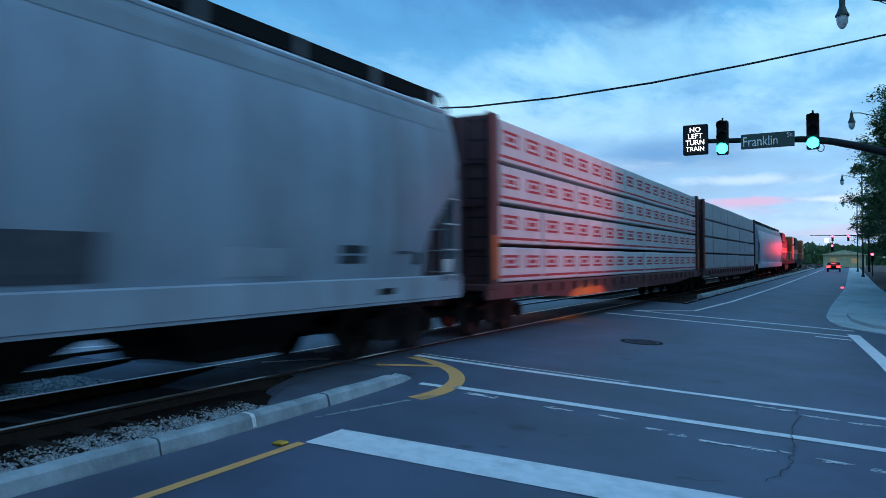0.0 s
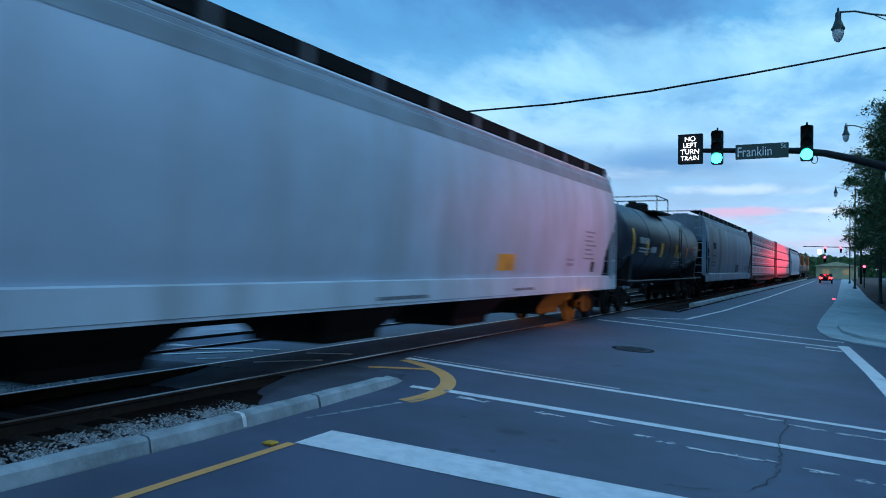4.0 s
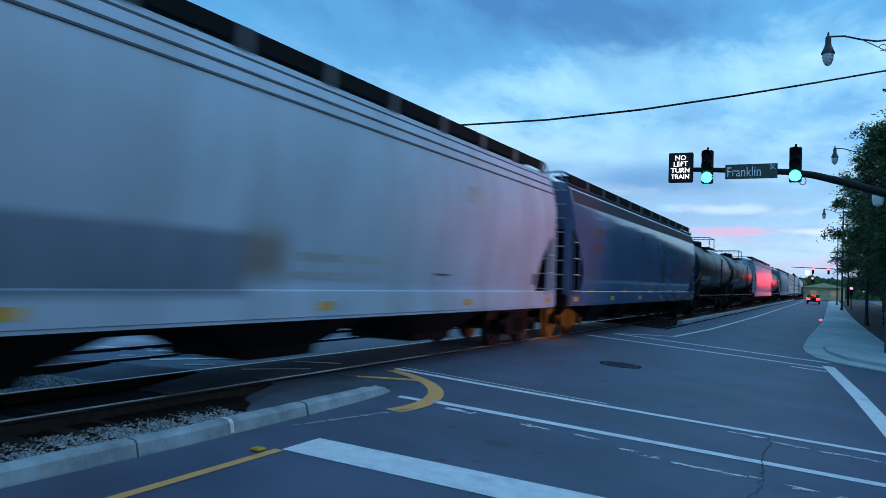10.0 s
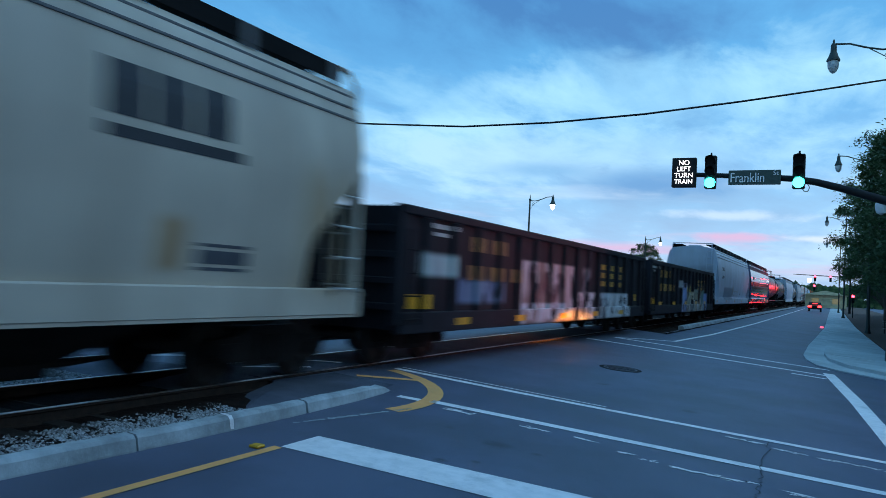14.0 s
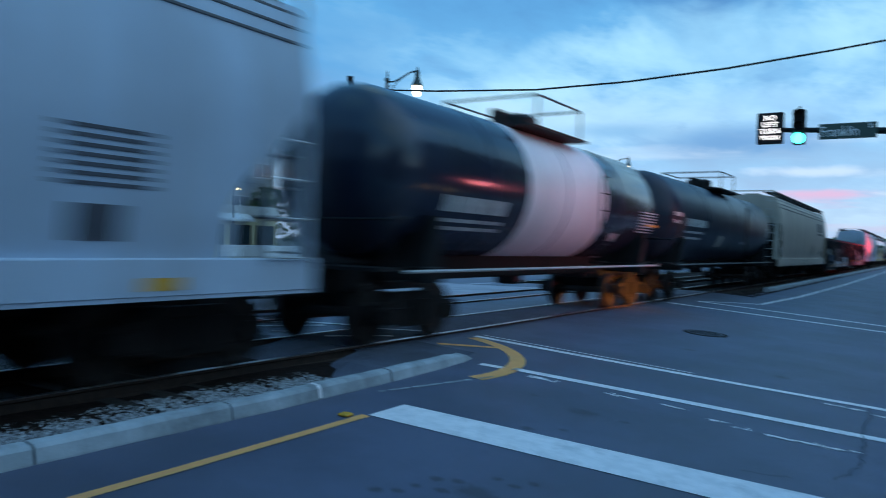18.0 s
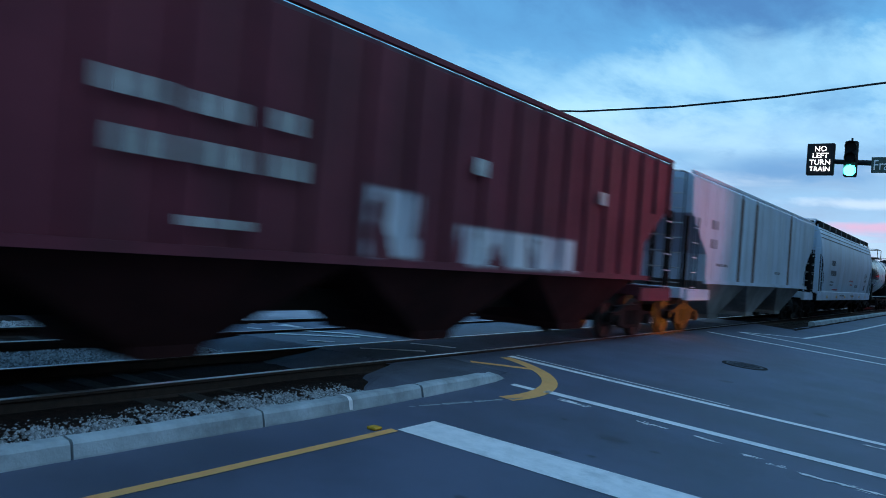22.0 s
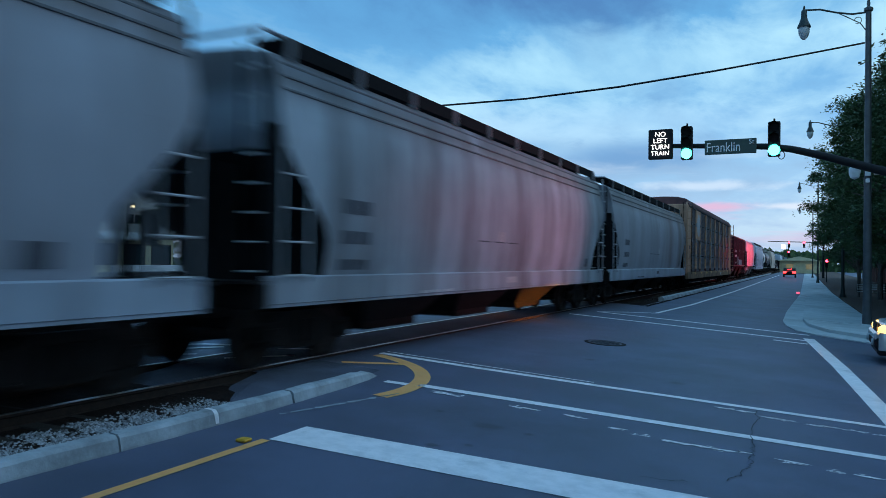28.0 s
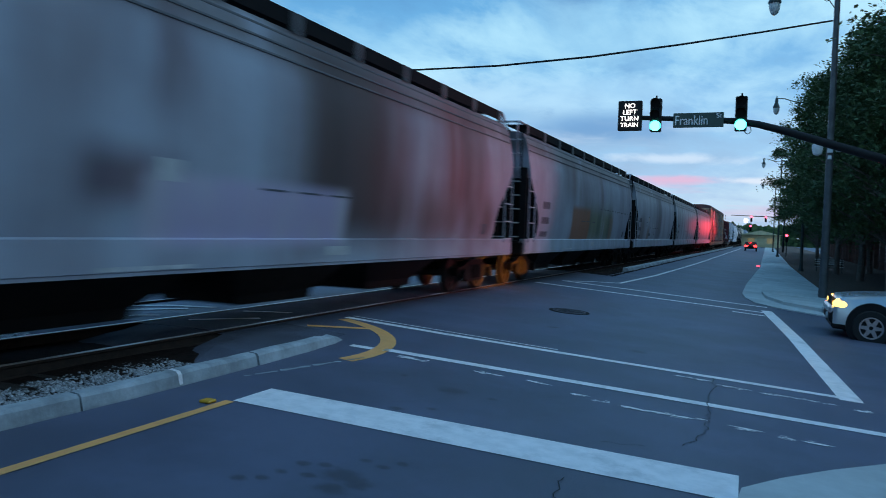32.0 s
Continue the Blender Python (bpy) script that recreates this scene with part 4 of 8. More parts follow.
def build_kerbs():
    k = tagged(new("kerb"), "weathered pale concrete median kerb with joints", "kerb", "", "structure")
    ys = (-9, -6.4, -3.9, -1.3, 1.2, 3.0, 4.85, 7.4)
    rng = random.Random(2)
    def front(y):
        return float(np.interp(y, (-9, 3, 5.5, 7.4, 8.6, 9.3, 9.7), (2.41, 2.42, 2.45, 2.40, 2.34, 2.28, 2.20)))
    def section(y, s=1.0, w=0.185):
        x, z = front(y) + rng.uniform(-0.004, 0.004), gz(2.4)
        d = rng.uniform(-0.004, 0.004)
        return [(x - w, y, -0.5), (x + 0.01, y, -0.5), (x, y, z + 0.015), (x - 0.022, y, z + (0.115 + d) * s), (x - 0.05, y, z + (0.145 + d) * s), (x - w + 0.03, y, z + (0.155 + d) * s), (x - w, y, z + 0.13 * s)]
    for y0, y1 in zip(ys, ys[1:]):
        bm = bmesh.new()
        loft(bm, [section(y) for y in np.linspace(y0 + 0.012, y1 - 0.012, 14)])
        part("kerbstone", bm, "concrete", k)
    bm = bmesh.new()
    rings = [section(y, sc, w) for y, sc, w in ((7.425, 1, .185), (7.8, 1, .185), (8.2, .98, .185), (8.6, 0.96, .18), (9.0, 0.93, .18), (9.2, 0.80, .17), (9.3, 0.86, .165), (9.45, 0.62, .15), (9.55, 0.5, .12), (9.68, 0.16, .09))]
    loft(bm, rings)
    part("kerbstone", bm, "concrete", k, "worn broken end of the kerb")
    bm = bmesh.new()
    x, z = front(6.07), gz(2.4)
    pts = [(x + 0.004, z + 0.016), (x - 0.017, z + 0.117), (x - 0.047, z + 0.151), (x - 0.152, z + 0.163)]
    for (xa, za), (xb, zb) in zip(pts, pts[1:]):
        bm.faces.new([bm.verts.new(p) for p in ((xa, 6.05, za), (xa, 6.10, za), (xb, 6.105, zb), (xb, 6.045, zb))])
    part("paint_mark", bm, "white_paint", k, "white paint mark across the kerb")
    bm = bmesh.new()
    rows = []
    for y, dz, x0, x1 in ((6.7, -0.10, 1.75, 2.24), (7.3, -0.05, 1.35, 2.24), (7.9, -0.005, 1.0, 2.24), (8.6, 0.008, 0.88, 2.24), (9.4, 0.008, 0.86, 2.14), (10.1, 0.008, 0.86, 2.0)):
        row = [(x, y, gz(x) + dz) for x in np.linspace(x0, x1, 5)]
        row = [(x, y, (z if 0 < i < 4 or y > 8 else z - (0.06 if i == 0 else 0))) for i, (x, y, z) in enumerate(row)]
        rows.append([bm.verts.new(p) for p in row])
    for ra, rb in zip(rows, rows[1:]):
        for i in range(4):
            bm.faces.new((ra[i], ra[i + 1], rb[i + 1], rb[i]))
    single("apron", bm, "asphalt_old", "dark asphalt apron between rail and kerb", "pavement", "structure")
    f = tagged(new("far_kerb"), "pale concrete kerb of the far median", "kerb", "", "structure")
    y = 35.2
    while y < 150:
        bm = bmesh.new()
        prof = [(1.85, -0.5), (2.13, -0.5), (2.12, gz(2) + 0.02), (2.08, gz(2) + 0.14), (2.03, gz(2) + 0.17), (1.88, gz(2) + 0.17), (1.85, gz(2) + 0.14)]
        loft(bm, [[(a, yy, z) for a, z in prof] for yy in (y + 0.01, y + 2.99)])
        part("kerbstone", bm, "concrete", f)
        y += 3.0
    mk = thing("road_stud", "small yellow raised pavement marker", "road marker", at=pose(3.02, 5.8, gz(3.02)))
    bm = bmesh.new()
    box(bm, -0.06, 0.06, -0.06, 0.06, 0, 0.03, 0.015)
    part("body", bm, "yellow", mk)


def build_sidewalks():
    bm = bmesh.new()
    slab(bm, [(7.55, 60), (7.35, 48), (7.15, 36), (7.15, 30), (7.3, 27.9), (7.62, 26.2), (8.2, 25.3), (9.4, 24.6), (12, 24.2), (40, 24.2), (40, 24.8), (12, 25.0), (9.7, 25.6), (8.5, 26.7), (7.95, 28.5), (7.8, 31), (7.85, 40), (7.9, 60), (7.9, 300), (7.6, 300)], 0.03, 0.3)
    single("gutter_apron", bm, "sidewalk", "pale concrete gutter round the street corner", "kerb", "structure")
    bm = bmesh.new()
    slab(bm, [(7.9, 300), (7.9, 60), (7.85, 40), (7.8, 31), (7.95, 28.5), (8.5, 26.7), (9.7, 25.6), (12, 25.0), (40, 24.8), (40, 26.5), (12, 26.8), (10.6, 28.5), (10.2, 33), (9.9, 50), (9.7, 66), (9.7, 300)], 0.13, 0.3)
    walk_way = single("far_sidewalk", bm, "sidewalk", "pale concrete sidewalk with a rounded corner and slab joints", "sidewalk", "structure")
    y = 30.5
    while y < 110:
        xa = [float(np.interp(q, (28.5, 31, 40, 60), (7.95, 7.8, 7.85, 7.9))) for q in (y, y + 1.78)]
        xb = [float(np.interp(q, (28, 33, 50, 66), (10.5, 10.2, 9.9, 9.7))) for q in (y, y + 1.78)]
        bm = bmesh.new()
        slab(bm, [(xa[0] + 0.14, y), (xb[0] - 0.01, y), (xb[1] - 0.01, y + 1.78), (xa[1] + 0.14, y + 1.78)], 0.142, 0.03)
        part("slab", bm, "sidewalk", walk_way)
        y += 1.8
    bm = bmesh.new()
    slab(bm, [(7.75, -30), (7.75, 5.8), (7.8, 6.45), (8.1, 6.95), (8.5, 7.5), (9.0, 8.1), (9.8, 8.6), (11, 8.9), (40, 9.0), (40, -30)], 0.10, 0.4)
    single("near_sidewalk", bm, "sidewalk", "pale concrete sidewalk corner beside the stop bar", "sidewalk", "structure")
    bm = bmesh.new()
    slab(bm, [(9.72, 300), (9.72, 66), (9.92, 50), (10.22, 33), (10.62, 28.5), (12, 26.85), (17, 26.7), (17, 300)], 0.16, 0.3)
    single("mulch_bed", bm, "mulch", "brown mulch bed under the trees", "planting bed", "structure")


build_ground()
build_markings()
def build_ramps():
    rng = random.Random(21)
    for x0, x1 in ((-0.66, 0.66), (-2.62, -0.86), (-4.16, -2.84), (-8.6, -4.36)):
        bm = bmesh.new()
        rows = []
        n = 10
        for y, f in ((7.3, 0.0), (7.6, 0.35), (7.9, 0.65), (8.25, 0.9), (8.7, 1.0)):
            row = []
            for i in range(n + 1):
                x = x0 + (x1 - x0) * i / n
                e = 1.0 - 0.35 * abs(2 * i / n - 1) ** 3
                lo = float(np.interp(x, (-9, -7.4, -5.2, -2), (-0.32, -0.30, -0.17, -0.16)))
                g = min(1.0, max(0.0, f * e + rng.uniform(-0.06, 0.06))) if f < 1 else 1.0
                row.append(bm.verts.new((x, y + rng.uniform(-0.06, 0.06), lo + (gz(x) + 0.006 - lo) * g)))
            rows.append(row)
        for ra, rb in zip(rows, rows[1:]):
            for i in range(n):
                bm.faces.new((ra[i], ra[i + 1], rb[i + 1], rb[i]))
        single("asphalt_ramp", bm, "asphalt_old", "ragged dark asphalt edge of the crossing", "pavement", "structure", smooth=True)


build_kerbs()
build_ramps()
build_sidewalks()


# ---- rolling stock ----
SPEED = 12.7
SHARED = {}


def truck_meshes():
    bm = bmesh.new()
    prof = [(-1.15, 0.62), (-1.15, 0.42), (-0.7, 0.38), (-0.45, 0.26), (0.45, 0.26), (0.7, 0.38), (1.15, 0.42), (1.15, 0.62), (0.75, 0.66), (0.4, 0.80), (-0.4, 0.80), (-0.75, 0.66)]
    loft(bm, [[(d, y, z) for y, z in prof] for d in (-0.07, 0.07)])
    for k in (-0.2, 0, 0.2):
        tube(bm, [(0.06, k, 0.34), (0.06, k, 0.68)], 0.075, 8)
    for k in (-0.89, 0.89):
        disc(bm, (0.10, k, 0.46), (1, 0, 0), 0.13, 0.16, 10)
    SHARED["side_frame"] = mesh("side_frame", bm, "dark")
    bm = bmesh.new()
    box(bm, -1.0, 1.0, -0.2, 0.2, 0.45, 0.75, 0.03)
    SHARED["truck"] = mesh("truck", bm, "dark")
    bm = bmesh.new()
    for s in (-1, 1):
        prof = [(0.08, -0.09), (0.16, -0.09), (0.20, -0.03), (0.36, -0.03), (0.40, -0.07), (0.455, -0.065), (0.46, 0.03), (0.485, 0.05), (0.485, 0.075), (0.38, 0.06), (0.34, 0.02), (0.22, 0.02), (0.16, 0.06), (0.08, 0.06)]
        rings = []
        for k in range(20):
            a = 6.28319 * k / 20
            rings.append([(s * (0.75 - d), r * math.cos(a), r * math.sin(a)) for r, d in prof])
        rings.append(rings[0])
        loft(bm, rings, caps=False)
        # lightening holes that show the turn
        for k in range(3):
            a = k * 2.094
            box(bm, s * 0.79 - 0.012, s * 0.79 + 0.012, 0.28 * math.cos(a) - 0.04, 0.28 * math.cos(a) + 0.04, 0.28 * math.sin(a) - 0.04, 0.28 * math.sin(a) + 0.04)
    tube(bm, [(-0.98, 0, 0), (0.98, 0, 0)], 0.08, 8)
    bmesh.ops.remove_doubles(bm, verts=bm.verts, dist=0.0005)
    SHARED["wheelset"] = mesh("wheelset", bm, "wheel", True)
    bm = bmesh.new()
    box(bm, -0.13, 0.13, -0.32, 0.45, 0.72, 0.98, 0.04)
    box(bm, -0.17, 0.10, -0.02, 0.30, 0.68, 1.02, 0.06)
    tube(bm, [(0.25, 0.30, 0.85), (0.28, 0.1, 0.5), (0.2, 0.0, 0.35)], 0.03, 6)
    SHARED["coupler"] = mesh("coupler", bm, "dark")
    bm = bmesh.new()
    lathe(bm, ((0.24, -0.02), (0.28, -0.02), (0.28, 0.02), (0.24, 0.02), (0.24, -0.02)), (0, 0, 0), 14)
    box(bm, -0.25, 0.25, -0.02, 0.02, -0.012, 0.012)
    box(bm, -0.02, 0.02, -0.25, 0.25, -0.012, 0.012)
    SHARED["brake_wheel"] = mesh("brake_wheel", bm, "dark")


WHEELS = []


def running_gear(car, L, inset):
    for s, y in ((1, -inset), (-1, -L + inset)):
        t = share("truck", SHARED["truck"], car, pose(0, y, 0), "dark rusty bogie")
        share("side_frame", SHARED["side_frame"], t, pose(1.0, 0, 0))
        share("side_frame", SHARED["side_frame"], t, pose(-1.0, 0, 0, 0, 0, 180))
        for k in (-0.89, 0.89):
            w = share("wheelset", SHARED["wheelset"], t, pose(0, k, 0.46), "rust-brown steel wheels on an axle")
            WHEELS.append((w, k))
    share("coupler", SHARED["coupler"], car, pose(0, -0.42, 0))
    share("coupler", SHARED["coupler"], car, pose(0, -L + 0.42, 0, 0, 0, 180))


def bars(car, side_x, items, material, name="lettering", label=""):
    """Plain bars of lettering on the side: (y, z, length, height), each a part of its own."""
    for y, z, l, h in items:
        bm = bmesh.new()
        n = max(1, int(h / 0.09))
        rows = []
        for i in range(n + 1):
            zz = z + h * i / n
            x = (side_x(zz) if callable(side_x) else side_x) + 0.006
            rows.append([bm.verts.new((x, y, zz)), bm.verts.new((x, y + l, zz))])
        for a, b in zip(rows, rows[1:]):
            bm.faces.new((a[0], a[1], b[1], b[0]))
        part(name, bm, material, car, label)


def patch(car, sx, y0, y1, z0, z1, material, name, label="", n=5):
    """A patch of paint that follows the curved side."""
    bm = bmesh.new()
    rows = []
    for i in range(n + 1):
        z = z0 + (z1 - z0) * i / n
        x = (sx(z) if callable(sx) else sx) + 0.006
        rows.append([bm.verts.new((x, y0, z)), bm.verts.new((x, y1, z))])
    for a, b in zip(rows, rows[1:]):
        bm.faces.new((a[0], a[1], b[1], b[0]))
    return part(name, bm, material, car, label)


def words(y, z, l, h, n=4, gap=0.25):
    """A word of n broken-up letters as little bars."""
    w = l / n
    out = []
    for k in range(n):
        out.append((y + k * w, z, w * (1 - gap), h))
    return out


def ladder(car, x, y, z0, z1, along="y", w=0.42, material="white", step=0.40, stile="dark"):
    bm = bmesh.new()
    d = Vector((0, 1, 0)) if along == "y" else Vector((1, 0, 0))
    p = Vector((x, y, 0))
    for s in (-1, 1):
        q = p + d * s * w / 2
        tube(bm, [(q.x, q.y, z0), (q.x, q.y, z1)], 0.022, 5)
    lad = part("ladder", bm, stile, car, "steel ladder with pale rungs")
    key = "rung_%s_%s_%.2f" % (material, along, w)
    if key not in SHARED:
        bm = bmesh.new()
        tube(bm, [tuple(-d * w / 2), tuple(d * w / 2)], 0.016, 5)
        SHARED[key] = mesh("rung", bm, material)
    z = z0 + 0.1
    while z < z1:
        share("rung", SHARED[key], lad, pose(x, y, z))
        z += step
    return lad


def hopper(L, paint, label, sill=None, ribs=False, outlets=3, bulge=0.10, top=4.42, eave="hop_eave", edge="hop_sillwhite", outlet_at=None, outlet_w=(1.4, 0.85), post=None):
    """Covered hopper with curved sides; front coupler face at y = 0, the car runs to y = -L."""
    sill = sill or paint
    car = thing("hopper_car", label, "hopper car", "freight cars of the train")
    e = 0.75
    half = [(1.42, 1.22), (1.49, 1.5), (1.50 + bulge * 0.4, 1.85), (1.50 + bulge * 0.6, 2.1), (1.50 + bulge * 0.8, 2.45), (1.50 + bulge, 2.8), (1.50 + bulge * 0.9, 3.1), (1.50 + bulge * 0.75, 3.4), (1.49, 3.9), (1.40, top - 0.18), (1.26, top)]
    prof = half + [(0.62, top + 0.10), (0, top + 0.13), (-0.62, top + 0.10)] + [(-x, z) for x, z in half[::-1]]
    def inset(z):
        return float(np.interp(z, (1.22, 1.85, 2.1, 2.45, 2.8, 3.1, 3.4, 5), (1.18, 1.18, 1.06, 0.72, 0.34, 0.10, 0.03, 0.06)))
    stations = [0.0, 0.02, 0.2, 0.5, 0.8, 0.98, 1.0]
    rings = []
    for s in stations:
        rings.append([(x, (-e - inset(z)) * (1 - s) + (-L + e + inset(z)) * s, z) for x, z in prof])
    bm = bmesh.new()
    rows = loft(bm, rings, caps=False)
    m = len(prof)
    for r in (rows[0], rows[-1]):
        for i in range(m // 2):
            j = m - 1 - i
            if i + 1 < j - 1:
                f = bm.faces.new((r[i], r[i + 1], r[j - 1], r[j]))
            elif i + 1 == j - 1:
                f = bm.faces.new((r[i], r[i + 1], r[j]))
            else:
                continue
            # lower end faces: the shade under the slope is put in as near black
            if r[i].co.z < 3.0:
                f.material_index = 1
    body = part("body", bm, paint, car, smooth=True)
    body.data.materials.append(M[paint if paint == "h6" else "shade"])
    def sx(z):
        return float(np.interp(z, [p[1] for p in half], [p[0] for p in half]))
    # side sills, end sills and end frames
    for s in (-1, 1):
        bm = bmesh.new()
        prof2 = [(1.40, 0.92), (1.53, 0.92), (1.53, 0.96), (1.545, 0.97), (1.545, 1.325), (1.53, 1.345), (1.40, 1.345)]
        loft(bm, [[(s * x, y, z) for x, z in prof2] for y in (-0.62, -L + 0.62)])
        part("side_sill", bm, sill, car)
    bm = bmesh.new()
    box(bm, -0.32, 0.32, -L + 0.5, -0.5, 0.72, 1.02)
    for y in (-0.62, -L + 0.62):
        box(bm, -1.5, 1.5, y - 0.14, y + 0.14, 0.90, 1.24, 0.02)
        box(bm, -1.45, 1.45, y - 0.3, y + 0.3, 1.24, 1.28)
    part("underframe", bm, "dark", car)
    for y, s in ((-0.75, 1), (-L + 0.75, -1)):
        for x in (-1.42, 1.42):
            bm = bmesh.new()
            box(bm, x - 0.09, x + 0.09, y - 0.06, y + 0.06, 1.2, 3.4, 0.01)
            part("end_post", bm, post or paint, car)
        for x in (-0.6, 0.6):
            bm = bmesh.new()
            box(bm, x - 0.05, x + 0.05, y - 0.06, y + 0.06, 1.2, 2.9)
            part("end_post", bm, "shade", car)
        ladder(car, 1.12, y + s * 0.05, 1.3, top + 0.1, "x", material="markwhite", stile=post or paint)
        ladder(car, 1.58, y - s * 0.34, 1.25, 3.1, "y", w=0.6, material="markwhite", step=0.46, stile=paint)
    share("brake_wheel", SHARED["brake_wheel"], car, pose(-0.6, -L + 0.62, 2.0, 90, 0, 0))
    # outlets under the car
    for yc in outlet_at or [-3.6 - (L - 7.2) * (k + 0.5) / outlets for k in range(outlets)]:
        w, b = outlet_w if outlet_at else ((L - 7.2) / outlets / 2 * 0.96, 0.85)
        bm = bmesh.new()
        loft(bm, [[(-1.35, yc - w, 1.15), (1.35, yc - w, 1.15), (1.35, yc + w, 1.15), (-1.35, yc + w, 1.15)], [(-0.75, yc - b, 0.46), (0.75, yc - b, 0.46), (0.75, yc + b, 0.46), (-0.75, yc + b, 0.46)], [(-0.75, yc - b + 0.05, 0.32), (0.75, yc - b + 0.05, 0.32), (0.75, yc + b - 0.05, 0.32), (-0.75, yc + b - 0.05, 0.32)]])
        part("outlet", bm, "dark", car, "dark hopper outlet")
    # roof walk, its posts and hatches
    for s in (-1, 1):
        bm = bmesh.new()
        y = -1.2
        while y > -L + 1.3:
            box(bm, s * 1.02 - 0.28, s * 1.02 + 0.28, y - 1.02, y, top + 0.22, top + 0.27)
            y -= 1.06
        y = -1.2
        box(bm, s * 1.29 - 0.012, s * 1.29 + 0.012, -L + 1.1, -1.1, top + 0.05, top + 0.28)
        part("roof_walk", bm, "shade", car, "black grating running board")
        while y > -L + 1.2:
            bm = bmesh.new()
            box(bm, s * 1.30 - 0.03, s * 1.30 + 0.03, y - 0.18, y - 0.02, top - 0.03, top + 0.275)
            part("walk_bracket", bm, "eave", car)
            y -= 1.85
    for y, s in ((-0.9, 1), (-L + 0.9, -1)):
        bm = bmesh.new()
        for x in (-1.2, 1.2):
            tube(bm, [(x, y - s * 0.9, top + 0.27), (x, y + s * 0.12, top + 0.31), (x, y + s * 0.28, top + 0.18), (x, y + s * 0.32, top - 0.2), (x, y + s * 0.2, 3.3)], 0.032, 6)
        tube(bm, [(-1.2, y + s * 0.12, top + 0.31), (1.2, y + s * 0.12, top + 0.31)], 0.03, 6)
        part("grab_rail", bm, paint, car, "bent steel grab rail at the roof end")
    bm = bmesh.new()
    box(bm, -0.4, 0.4, -L + 1.6, -1.6, top + 0.10, top + 0.24, 0.03)
    part("hatch_trough", bm, paint, car)
    # ribs darker than the body paint, so shadow lines are in their colour
    if ribs:
        for z in (top - 0.14, top - 0.33, top - 0.52):
            for s in (-1, 1):
                bm = bmesh.new()
                x = sx(z)
                tube(bm, [(s * x, -e - 0.15, z), (s * x, -L + e + 0.15, z)], 0.024, 5)
                part("side_rib", bm, "eave", car)
    else:
        for s in (-1, 1):
            bm = bmesh.new()
            tube(bm, [(s * (sx(top - 0.03) + 0.02), -e - 0.1, top - 0.03), (s * (sx(top - 0.03) + 0.02), -L + e + 0.1, top - 0.03)], 0.045, 6)
            part("eave_moulding", bm, edge, car)
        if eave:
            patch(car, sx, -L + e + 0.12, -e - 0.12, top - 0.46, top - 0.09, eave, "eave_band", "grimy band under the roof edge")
    running_gear(car, L, 2.05)
    return car, sx


